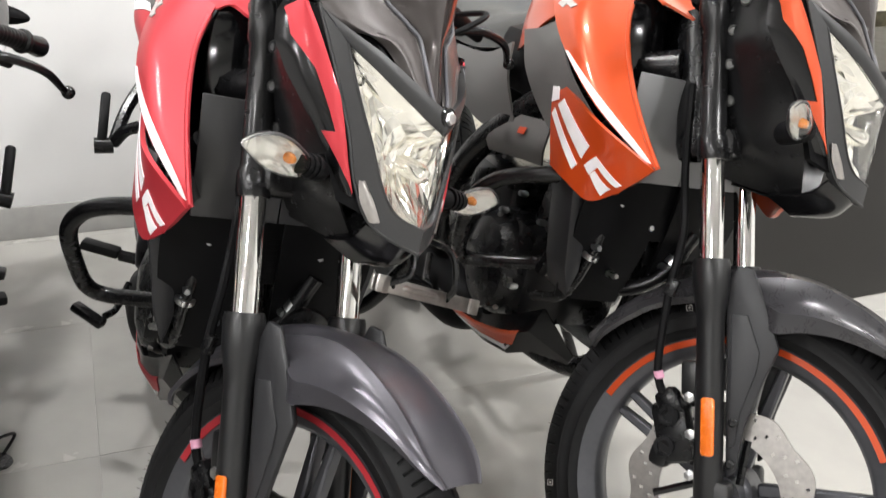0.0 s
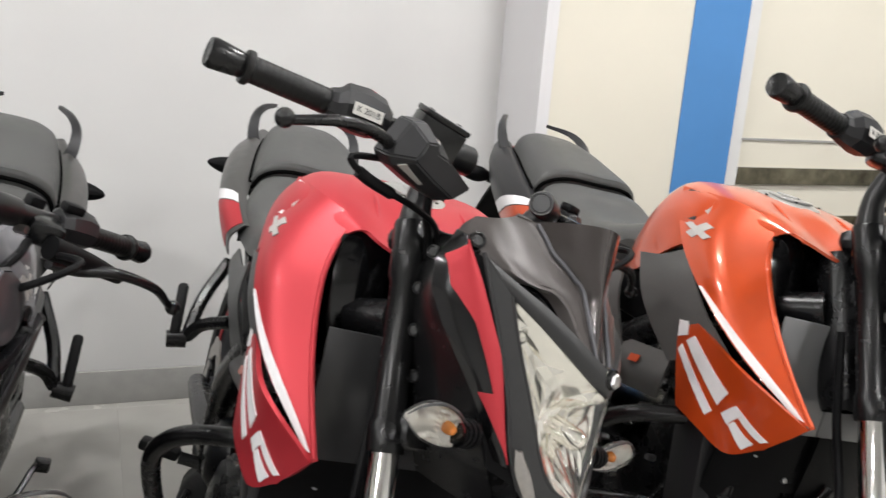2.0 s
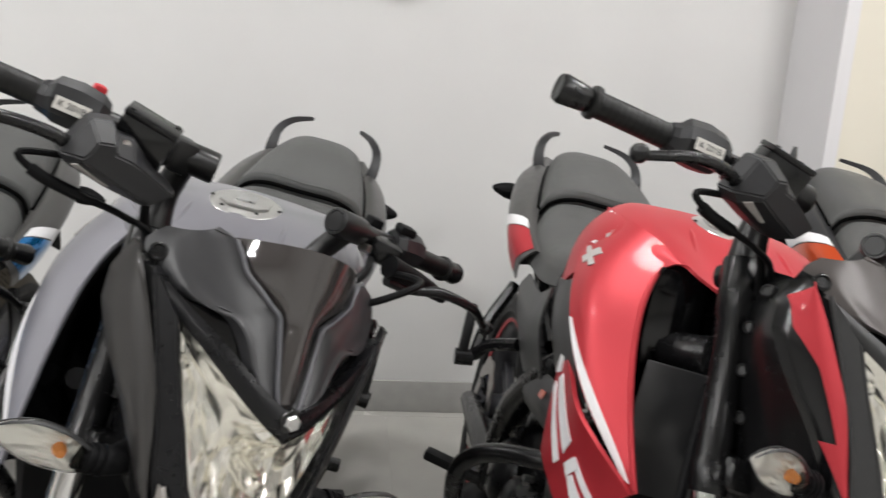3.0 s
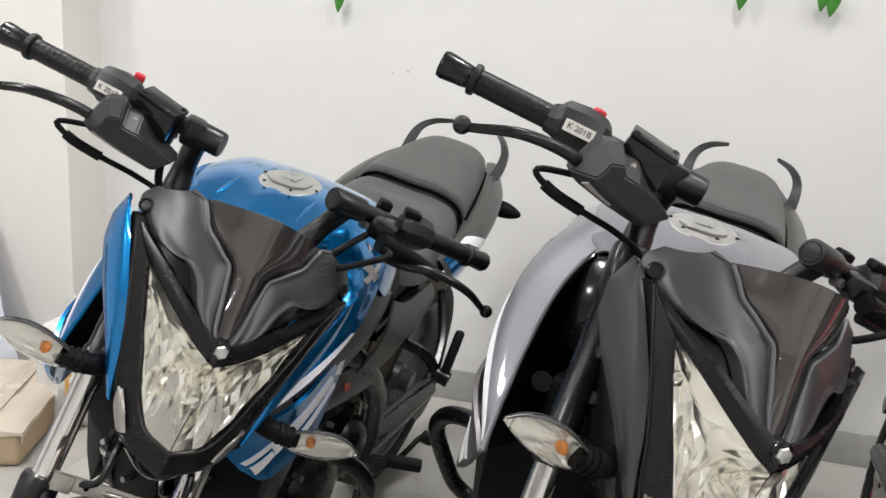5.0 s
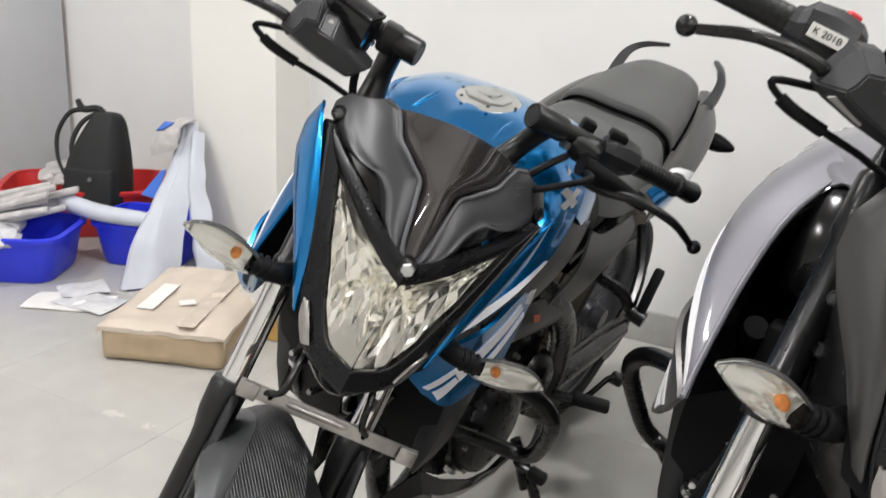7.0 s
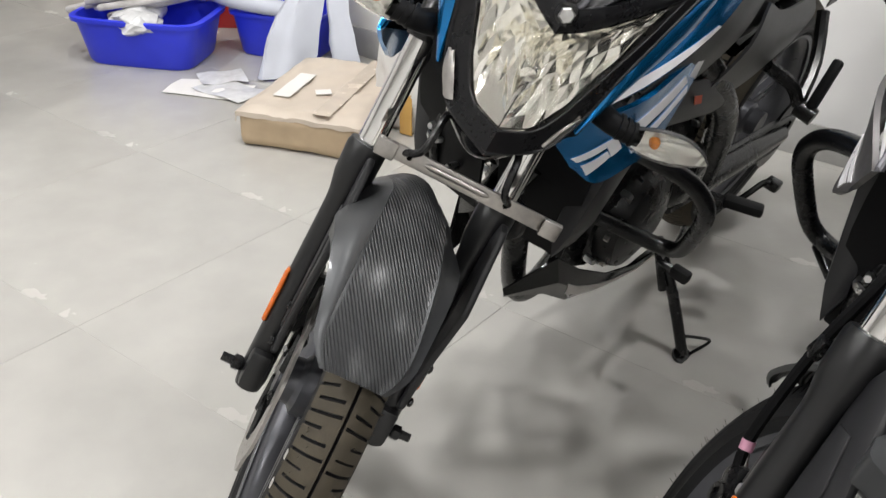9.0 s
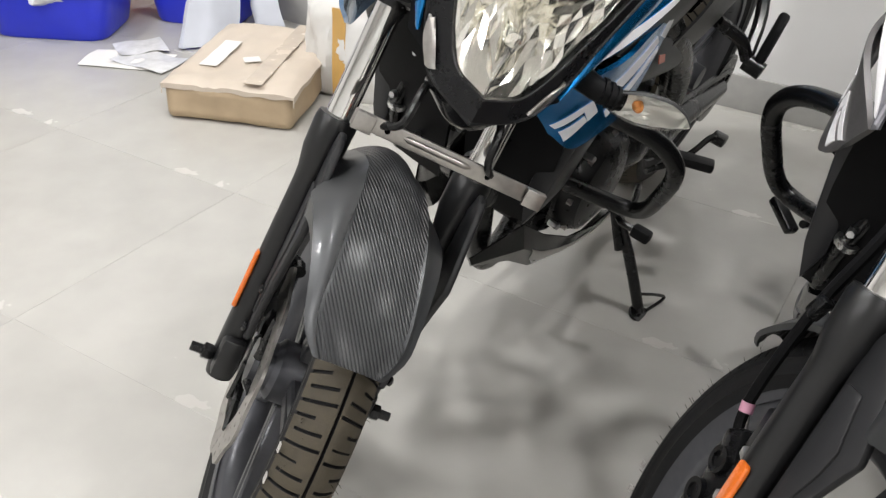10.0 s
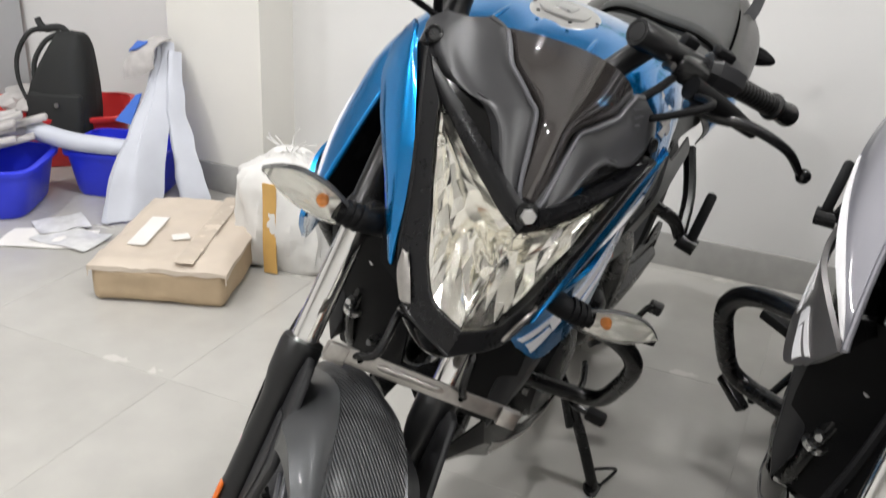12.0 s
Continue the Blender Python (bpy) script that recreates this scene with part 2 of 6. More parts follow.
def rbox(c, size, bevel=0.004, m=None, bm=None, seg=2):
    """A box with rounded edges; m turns it round its middle."""
    tmp = bmesh.new()
    bmesh.ops.create_cube(tmp, size=1.0)
    bmesh.ops.scale(tmp, vec=size, verts=tmp.verts)
    if bevel:
        bmesh.ops.bevel(tmp, geom=tmp.edges[:], offset=min(bevel, min(size) * 0.45), segments=seg, profile=0.5, affect="EDGES")
    if m:
        bmesh.ops.transform(tmp, matrix=m.to_4x4(), verts=tmp.verts)
    bmesh.ops.translate(tmp, vec=c, verts=tmp.verts)
    return merge(bm, tmp)


def merge(bm, tmp):
    if bm is None:
        return tmp
    me = bpy.data.meshes.new("tmp")
    tmp.to_mesh(me)
    tmp.free()
    bm.from_mesh(me)
    bpy.data.meshes.remove(me)
    return bm


def prism(outline, depth, m=Matrix(), bevel=0.003, bm=None, taper=1.0, shift=(0, 0)):
    """A plate: outline in x, y, thick along z, with rounded edges; the far face may be smaller."""
    tmp = bmesh.new()
    cx = sum(p[0] for p in outline) / len(outline)
    cy = sum(p[1] for p in outline) / len(outline)
    a = [tmp.verts.new((p[0], p[1], 0)) for p in outline]
    b = [tmp.verts.new((cx + (p[0] - cx) * taper + shift[0], cy + (p[1] - cy) * taper + shift[1], depth)) for p in outline]
    n = len(outline)
    tmp.faces.new(list(reversed(a)))
    tmp.faces.new(b)
    for i in range(n):
        tmp.faces.new((a[i], a[(i + 1) % n], b[(i + 1) % n], b[i]))
    bmesh.ops.recalc_face_normals(tmp, faces=tmp.faces)
    if bevel:
        bmesh.ops.bevel(tmp, geom=tmp.edges[:], offset=bevel, segments=2, profile=0.5, affect="EDGES", clamp_overlap=True)
    bmesh.ops.transform(tmp, matrix=m, verts=tmp.verts)
    return merge(bm, tmp)


def axes(o, x, y):
    """A frame at o with its first two axes along x and y."""
    x = V(x).normalized()
    z = x.cross(V(y)).normalized()
    y = z.cross(x)
    return Matrix(((x.x, y.x, z.x, o[0]), (x.y, y.y, z.y, o[1]), (x.z, y.z, z.z, o[2]), (0, 0, 0, 1)))


def mirrored(bm):
    out = bm.copy()
    for v in out.verts:
        v.co.y = -v.co.y
    bmesh.ops.reverse_faces(out, faces=out.faces)
    return out


def to_mesh(name, bm, sharp=38):
    bmesh.ops.recalc_face_normals(bm, faces=bm.faces)
    me = bpy.data.meshes.new(name)
    bm.to_mesh(me)
    bm.free()
    me.polygons.foreach_set("use_smooth", [True] * len(me.polygons))
    me.set_sharp_from_angle(angle=radians(sharp))
    return me


def part(name, bm, mat, parent=None, label="", sharp=38):
    me = bm if isinstance(bm, bpy.types.Mesh) else to_mesh(name, bm, sharp)
    if not me.materials:
        me.materials.append(mat)
    ob = new(name, me)
    ob.parent = parent
    if label:
        ob["label"] = label
    return ob


def thing(name, at, label, category, group="", kind=""):
    ob = new(name)
    ob.matrix_basis = at
    return tagged(ob, label, category, group, kind)

# ---- the motorcycle: x ahead, y to its left, z up, from under the front axle ----
PIECES = []
RAKE = radians(25)
UP = V((-math.sin(RAKE), 0, math.cos(RAKE)))
HEAD = V((0.096, 0, 0))
AXLE = V((0.012, -0.009, 0.300))
REAR = V((-1.352, 0, 0.300))


def piece(name, bm, mat, parent=None, steered=False, label="", sharp=38, at=None):
    """Notes one part of the motorcycle; mat: a key of MAT, or of the colours of one motorcycle."""
    me = bm if isinstance(bm, bpy.types.Mesh) else to_mesh(name, bm, sharp)
    if not me.materials:
        me.materials.append(None)
        if name == "tyre":
            me.materials.append(None)
    while parent is not None and PIECES[parent][3] is not None:
        parent = PIECES[parent][3]
    PIECES.append((name, me, mat, parent, steered, label, at))
    return len(PIECES) - 1


def both(name, bm, mat, parent=None, steered=False, label="", sharp=38):
    """The same part on the right (as built) and, mirrored, on the left."""
    other = mirrored(bm)
    return piece(name, bm, mat, parent, steered, label, sharp), piece(name, other, mat, parent, steered, label, sharp)


def leg(s, y=0.0, ahead=0.0):
    """A point on the fork's line, s metres above the axle."""
    return AXLE + UP * s + V((ahead * math.cos(RAKE), y, ahead * math.sin(RAKE)))


# wheels
GROOVES = 114


def tread_depth(a, h):
    """Depth of the tread before the grooves are swept back."""
    s = abs(h)
    if s < 0.0018:
        return -0.005
    turn = a / (2 * math.pi) * GROOVES + (0.0 if h > 0 else 0.5)
    odd = int(turn) % 3
    if turn % 1.0 < 0.13 and (0.005, 0.019, 0.009)[odd] < s < (0.043, 0.041, 0.030)[odd]:
        return -0.005
    return 0.0


def sweep(h):
    """How far a groove is swept round the tyre, h metres from its middle."""
    s = abs(h)
    return (7 * s + 170 * s * s) * 2 * math.pi / GROOVES


def wheel(c, R, width, steered, tag):
    w = width / 2
    prof = [(0.212, -0.5 * w), (0.214, -0.7 * w), (0.222, -0.76 * w), (0.231, -0.86 * w), (0.234, -0.92 * w - 0.0012), (0.237, -0.93 * w), (0.246, -0.965 * w), (0.248, -0.985 * w), (0.251, -0.98 * w), (R - 0.036, -w)]
    crown = [(R - 0.034 * abs(t) ** 2.1, t * w) for t in [-1 + 2 * k / 40 for k in range(1, 40)]]
    side = lathe(prof + crown[:2], c, (0, 1, 0), 96, close=False)
    whole = piece(tag, lathe([(0.196, -0.5 * w), (0.199, -0.56 * w), (0.216, -0.74 * w), (0.221, -0.8 * w), (0.214, -0.7 * w), (0.203, 0), (0.214, 0.7 * w), (0.221, 0.8 * w), (0.216, 0.74 * w), (0.199, 0.56 * w), (0.196, 0.5 * w), (0.19, 0.25 * w), (0.19, -0.25 * w)], c, (0, 1, 0), 72), "rim", None, steered, "dark grey alloy wheel rim")
    face = lathe(crown, c, (0, 1, 0), GROOVES * 12, close=False, wave=lambda a, r, h: tread_depth(a, h))
    for v in face.verts:
        v.co = c + Matrix.Rotation(sweep(v.co.y - c.y), 3, "Y") @ (v.co - c)
    for q in face.faces:
        m = sum(((v.co - c) * V((1, 0, 1))).length - (R - 0.034 * abs((v.co.y - c.y) / w) ** 2.1) for v in q.verts) / 4
        side_on = abs(sum(v.co.y for v in q.verts) / 4 - c.y) / w
        q.material_index = 1 if m < -0.0012 or side_on > 0.97 else 0
    rnd = random.Random(7)
    for k in range(170):
        a, h = rnd.random() * 6.283, (rnd.random() * 0.45 + 0.55) * rnd.choice((-1, 1)) * w
        r = R - 0.034 * abs(h / w) ** 2.1
        d = V((math.cos(a), 0, math.sin(a)))
        p = c + d * (r - 0.002) + V((0, h, 0))
        tube([p, p + d * (0.005 + 0.006 * rnd.random()) + V((0, h * 0.1, 0))], [0.0005, 0.0003], 3, 1, face, False)
    tyre = piece("tyre", face, "tread", whole, steered, "tyre tread with a dusty brown film, dark grooves and moulding hairs", 30)
    other = mirrored(side)
    bmesh.ops.translate(other, vec=(0, 2 * c.y, 0), verts=other.verts)
    piece("sidewall", other, "rubber", tyre, steered, "black rubber sidewall")
    piece("sidewall", side, "rubber", tyre, steered, "black rubber sidewall")
    piece("hub", lathe([(0.0, -0.06), (0.03, -0.06), (0.032, -0.035), (0.04, -0.028), (0.04, 0.028), (0.032, 0.035), (0.03, 0.06), (0.0, 0.06)], c, (0, 1, 0), 32, close=False), "rim", whole, steered)
    spoke = None
    for k in range(5):
        for d in (-0.055, 0.055):
            a0, a1 = 2 * math.pi * k / 5 + 1.68 + d * 3.2, 2 * math.pi * k / 5 + 1.68 + d * 1.4
            p, q = V((math.cos(a0) * 0.042, 0, math.sin(a0) * 0.042)), V((math.cos(a1) * 0.2, 0, math.sin(a1) * 0.2))
            bm = prism([(0, -0.010), (1, -0.006), (1, 0.006), (0, 0.010)], 0.020, Matrix(), 0)
            x = (q - p)
            m = Matrix.Translation(c + p) @ axes((0, 0, 0), x, V((0, 1, 0)).cross(x)) @ Matrix.Diagonal((x.length, 1, 1, 1)) @ Matrix.Translation((0, 0, -0.011))
            bmesh.ops.transform(bm, matrix=m, verts=bm.verts)
            bmesh.ops.bevel(bm, geom=bm.edges[:], offset=0.003, segments=1, affect="EDGES")
            piece("spoke", bm, "rim", whole, steered)
    for k in range(2):
        for s in (-1, 1):
            piece("rim_stripe", lathe([(0.2095, s * 0.785 * w), (0.2185, s * 0.83 * w), (0.2175, s * 0.80 * w), (0.209, s * 0.75 * w)], c, (0, 1, 0), 40, arc=(0.03 + k / 2, 0.38 + k / 2)), "stripe", whole, steered, "coloured rim stripe")
    for k in range(4):
        a = 0.5 + k * math.pi / 2
        for d, r in ((0.0, 0.263), (0.13, 0.263)):
            m = Matrix.Translation(c) @ Matrix.Rotation(-(a + d), 4, "Y") @ axes((r, -w - 0.0005, 0), (0, 0, 1), (1, 0, 0))
            mk = bmesh.new()
            for lo, hi in (((-0.0045, -0.0045), (0.0045, -0.0036)), ((-0.0045, 0.0036), (0.0045, 0.0045)), ((-0.0045, -0.0036), (-0.0036, 0.0036)), ((0.0036, -0.0036), (0.0045, 0.0036)), ((-0.0015, -0.0015), (0.0015, 0.0015))):
                merge(mk, prism([lo, (hi[0], lo[1]), hi, (lo[0], hi[1])], 0.0012, m, 0))
            piece("tyre_mark", mk, "decalgrey", tyre, steered, "small pale moulded mark")
    return whole


def brake_disc(c, y, r0, r1, whole, steered):
    bm = bmesh.new()
    n, m = 180, 8
    vs = {}
    for side in (0, 1):
        for k in range(n):
            a = 2 * math.pi * k / n
            for i in range(m + 1):
                r = r0 + (r1 - r0) * i / m
                if i == m:
                    r += 0.004 * math.sin(a * 10)
                vs[side, k, i] = bm.verts.new(c + V((math.cos(a) * r, y + 0.004 * side, math.sin(a) * r)))
    def hole(k, i):
        return i in (2, 4, 6) and (k + (i // 2) * 3) % 9 < 1
    for k in range(n):
        k2 = (k + 1) % n
        for i in range(m):
            ring = [(k, i), (k2, i), (k2, i + 1), (k, i + 1)]
            if not hole(k, i):
                for side in (0, 1):
                    bm.faces.new([vs[side, a, b] for a, b in ring])
            else:
                for (a, b), (d, e) in zip(ring, ring[1:] + ring[:1]):
                    bm.faces.new((vs[0, a, b], vs[0, d, e], vs[1, d, e], vs[1, a, b]))
        for i in (0, m):
            bm.faces.new((vs[0, k, i], vs[0, k2, i], vs[1, k2, i], vs[1, k, i]))
    disc = piece("brake_disc", bm, "steel", whole, steered, "drilled steel brake disc", 30)
    for k in range(6):
        a = 2 * math.pi * k / 6
        d = V((math.cos(a), 0, math.sin(a)))
        e = V((math.cos(a + 0.5), 0, math.sin(a + 0.5)))
        piece("disc_arm", tube([c + d * 0.035 + V((0, y + 0.002, 0)), c + e * (r0 + 0.006) + V((0, y + 0.002, 0))], 0.006, 6, 1), "metalblack", disc, steered)


front = wheel(AXLE, 0.288, 0.074, True, "front_wheel")
brake_disc(AXLE, -0.060, 0.084, 0.128, front, True)
rear = wheel(REAR, 0.300, 0.125, False, "rear_wheel")
brake_disc(REAR, -0.08, 0.07, 0.112, rear, False)

# fork
FORK_Y = 0.0888
for side in (-1, 1):
    y = side * FORK_Y
    tubeb = lathe([(0.0, -0.035), (0.017, -0.035), (0.0195, -0.02), (0.019, 0.12), (0.0185, 0.24), (0.0195, 0.254), (0.0245, 0.280), (0.0255, 0.318), (0.0235, 0.325), (0.0, 0.326)], leg(0, y, -0.005), UP, 24, close=False)
    rbox(leg(0.0, y, 0.005), (0.044, 0.03, 0.055), 0.008, Euler((0, -RAKE, 0)).to_matrix(), tubeb)
    rbox(leg(0.16, y * 0.92, -0.03), (0.03, 0.02, 0.05), 0.006, Euler((0, -RAKE, 0)).to_matrix(), tubeb)
    lower = piece("fork_leg", tubeb, "fork", None, True, "satin black lower fork leg")
    piece("stanchion", lathe([(0.0162, 0.32), (0.0162, 0.48)], leg(0, y, -0.006), UP, 28, close=False), "chrome", lower, True, "polished chrome fork tube")
    up = lathe([(0.0, 0.462), (0.0205, 0.462), (0.0218, 0.468), (0.0218, 0.492), (0.0185, 0.498), (0.0182, 0.645), (0.0215, 0.652), (0.022, 0.712), (0.0205, 0.716), (0.0, 0.72)], leg(0, y, -0.006), UP, 24, close=False)
    piece("fork_sleeve", up, "metalblack", lower, True, "black fork tube sleeve with clamp collar")
    face = V((-0.12, side * 0.993, 0))
    ref = prism([(-0.036, -0.0095), (0.036, -0.0095), (0.039, -0.006), (0.039, 0.006), (0.036, 0.0095), (-0.036, 0.0095), (-0.039, 0.006), (-0.039, -0.006)], 0.006, axes(leg(0.098, y) + face * 0.0218, UP, V((-side * 0.993, -0.12, 0))), 0.002)
    piece("fork_reflector", ref, "reflex", lower, True, "long orange reflector")
    piece("axle_nut", lathe([(0.0, 0.0), (0.009, 0.0), (0.011, 0.004), (0.011, 0.012), (0.007, 0.014), (0.0065, 0.028), (0.0, 0.028)], AXLE + V((0.004, y + side * 0.018, -0.008)), (0, side, 0), 6, close=False), "metalblack", lower, True)
piece("lower_clamp", rbox(leg(0.487), (0.05, 0.186, 0.04), 0.012, Euler((0, -RAKE, 0)).to_matrix()), "metalblack", None, True, "black lower fork clamp")
tc = rbox(leg(0.70, 0, -0.012), (0.066, 0.186, 0.03), 0.012, Euler((0, -RAKE, 0)).to_matrix())
lathe([(0.0, 0.0), (0.016, 0.0), (0.016, 0.012), (0.0, 0.013)], leg(0.715, 0, -0.03), UP, 6, tc, close=False)
piece("upper_clamp", tc, "metalblack", None, True, "black upper fork clamp")
piece("steering_stem", lathe([(0.03, 0.48), (0.034, 0.5), (0.034, 0.67), (0.03, 0.7)], leg(0, 0, -0.045), UP, 20, close=False), "engine", None, False)

# caliper and hose
cal = rbox(leg(0.085, -0.066, -0.058), (0.052, 0.046, 0.088), 0.012, Euler((0, -RAKE - 0.2, 0)).to_matrix())
rbox(leg(0.125, -0.078, -0.062), (0.035, 0.03, 0.04), 0.01, Euler((0, -RAKE - 0.5, 0)).to_matrix(), cal)
rbox(leg(0.052, -0.07, -0.075), (0.03, 0.04, 0.035), 0.01, Euler((0, -RAKE + 0.3, 0)).to_matrix(), cal)
for s, d in ((0.065, -0.066), (0.108, -0.06)):
    lathe([(0.0, 0.0), (0.009, 0.0), (0.009, 0.003), (0.0145, 0.003), (0.0155, -0.014), (0.0, -0.016)], leg(s, -0.092, d), (0, -1, 0), 18, cal, close=False)
for s in (0.045, 0.125):
    tube([leg(s, -0.05, -0.04), leg(s, -0.05, -0.018)], 0.008, 10, 1, cal)
caliper = piece("brake_caliper", cal, "engine", None, True, "black cast brake caliper")
for s, d in ((0.03, -0.030), (0.085, -0.030), (0.135, -0.032)):
    piece("caliper_bolt", lathe([(0.0, 0.0), (0.0075, 0.0), (0.0075, 0.006), (0.0, 0.007)], leg(s, -0.088, d), (0, -1, 0), 6, close=False), "alu", caliper, True)
piece("bleed_nipple", tube([leg(0.14, -0.08, -0.07), leg(0.16, -0.083, -0.078)], [0.004, 0.0025], 8, 1), "steel", caliper, True)
hose = [leg(0.12, -0.082, -0.064), leg(0.17, -0.088, -0.078), leg(0.28, -0.094, -0.062), leg(0.36, -0.09, -0.045), leg(0.46, -0.07, -0.05), leg(0.58, -0.06, -0.045)]
hid = piece("brake_hose", tube(hose, 0.006, 8, 6), "matte", None, True, "black rubber brake hose")
piece("hose_tape", tube([leg(0.158, -0.0865, -0.0755), leg(0.168, -0.0878, -0.0775)], 0.0071, 10, 1), "pink", hid, True, "pink tape ring")
piece("hose_guide", rbox(leg(0.285, -0.094, -0.058), (0.016, 0.012, 0.026), 0.003), "metalblack", hid, True)


# front mudguard: (v, crest half width, edge half width, drop of the edge) from the tip backwards
GUARD = [(0.0, 0.044, 0.052, 0.007), (0.1, 0.047, 0.060, 0.024), (0.25, 0.043, 0.072, 0.052), (0.38, 0.036, 0.080, 0.080), (0.47, 0.032, 0.064, 0.058), (0.56, 0.032, 0.055, 0.03), (0.8, 0.040, 0.053, 0.018), (1.0, 0.034, 0.044, 0.012)]


def guard_at(v):
    """Crest half width, edge half width and drop at v."""
    k = max(i for i in range(len(GUARD) - 1) if GUARD[i][0] <= v)
    a, b = GUARD[k], GUARD[k + 1]
    t = (v - a[0]) / (b[0] - a[0])
    t = t if v < 0.38 else t * t * (3 - 2 * t)
    tip = 1 - 0.3 * max(0.0, 1 - v / 0.07) ** 2
    tail = 1 - 0.35 * max(0.0, (v - 0.93) / 0.07) ** 2
    return [(p + (q - p) * t) * m for p, q, m in zip(a[1:], b[1:], (tip * tail, tip * tail, 1))]


def guard_point(v, y, drop):
    th = radians(55.5 + 104.5 * v)
    back = min(max((v - 0.35) / 0.4, 0.0), 1.0)
    r = 0.317 + 0.006 * math.sin(v * math.pi) - 0.015 * back * back * (3 - 2 * back) - drop
    return AXLE + V((math.cos(th) * r, y - 0.013, math.sin(th) * r))


def arch(v):
    """How far the crown rounds off towards its rear end."""
    t = min(max((v - 0.3) / 0.3, 0.0), 1.0)
    return t * t * (3 - 2 * t)


crown = []
for i in range(49):
    v = i / 48
    wc = guard_at(v)[0]
    crown.append([guard_point(v, wc * u, (0.005 + 0.016 * arch(v)) * abs(u) ** 2.2 - 0.003 * math.exp(-((abs(u) - 1) / 0.08) ** 2)) for u in [-1 + j / 9 for j in range(19)]])
mg = piece("front_mudguard", skin(crown, 0.003), "fendmid", None, True, "front mudguard with a raised crown between two creases")
for s in (-1, 1):
    flank = []
    for i in range(49):
        v = i / 48
        wc, ws, dl = guard_at(v)
        hollow = 0.010 * math.sin(min(v / 0.55, 1.0) * math.pi)
        row = []
        for j in range(9):
            t = j / 8
            dent = hollow * math.sin(min(t / 0.62, 1.0) * math.pi)
            lip = 0.004 * max(0.0, (t - 0.62) / 0.38)
            row.append(guard_point(v, s * (wc + (ws - wc) * min(t / 0.62, 1.0) - dent * 0.6 - lip), 0.002 + 0.016 * arch(v) + (dl - 0.002) * t + dent * 0.4))
        flank.append(row)
    piece("mudguard_side", skin(flank, 0.003, out=(0, s, 0)), "fendside", mg, True, "hollowed side of the mudguard below the crease", 24)
    # flat stay running down ahead of the fork leg
    lie = Matrix(((math.cos(RAKE), -math.sin(RAKE), 0, AXLE.x), (0, 0, s, s * 0.084), (math.sin(RAKE), math.cos(RAKE), 0, AXLE.z), (0, 0, 0, 1)))
    stay = prism([(0.016, 0.03), (0.030, 0.04), (0.040, 0.10), (0.066, 0.165), (0.084, 0.205), (0.078, 0.228), (0.064, 0.27), (0.05, 0.312), (0.03, 0.318), (0.014, 0.29)], 0.010, lie, 0.004)
    prism([(0.019, 0.07), (0.028, 0.075), (0.036, 0.12), (0.056, 0.175), (0.060, 0.20), (0.044, 0.25), (0.022, 0.25)], 0.004, lie @ Matrix.Translation((0, 0, 0.0085)), 0.0018, stay)
    piece("mudguard_stay", stay, "staymat", mg, True, "satin stay between mudguard and axle", 24)
    for sx, sz in ((0.027, 0.105), (0.023, 0.05)):
        piece("stay_bolt", lathe([(0.0, 0.005), (0.004, 0.005), (0.0065, 0.003), (0.0065, 0.0)], lie @ V((sx, sz, 0.0115)), (0, s, 0), 12, close=False), "metalblack", mg, True)


# headlight unit
def fx(y, z):
    return -0.016 - 0.35 * abs(y) - 3.5 * y * y - 0.2 * (z - 0.78)


def face_grid(outer, inner, nu=8, nv=5, off=0.0, f=fx):
    a, b = cr([(0, *p) for p in outer], nv), cr([(0, *p) for p in inner], nv)
    out = []
    for p, q in zip(a, b):
        row = []
        for j in range(nu + 1):
            r = p.lerp(q, j / nu)
            row.append(V((f(r.y, r.z) + off, r.y, r.z)))
        out.append(row)
    return out


LO = [(-0.110, 0.928), (-0.094, 0.885), (-0.073, 0.838), (-0.054, 0.796), (-0.034, 0.773), (0.0, 0.766)]
LIN = [(-0.109, 0.928), (-0.082, 0.914), (-0.05, 0.896), (-0.022, 0.882), (0.0, 0.872), (0.0, 0.81)]
half = face_grid(LO, LIN, 10, 5)
bm = skin(half, 0.002, out=(1, 0, 0))
bm = merge(bm, mirrored(bm))
head = piece("headlight_lens", bm, "glass", None, True, "clear faceted headlight lens", 60)


def edge_gap(y, z):
    """Distance from the lens's rim, in the front view."""
    p = V((-abs(y), z))
    best = 1.0
    for line in (LO, LIN[:5]):
        for a, b in zip(line, line[1:]):
            a, b = V(a), V(b)
            t = min(max((p - a).dot(b - a) / (b - a).length_squared, 0), 1)
            best = min(best, (a.lerp(b, t) - p).length)
    return best


FACET = random.Random(11)


def bowl(y, z):
    """The reflector behind the lens: shallow at the rim, with a dish in the middle."""
    e = min(edge_gap(y, z) / 0.02, 1.0)
    r1 = math.hypot(y, (z - 0.825) * 1.1)
    return fx(y, z) - 0.004 - 0.018 * e - 0.03 * max(0, 1 - (r1 / 0.045) ** 2)


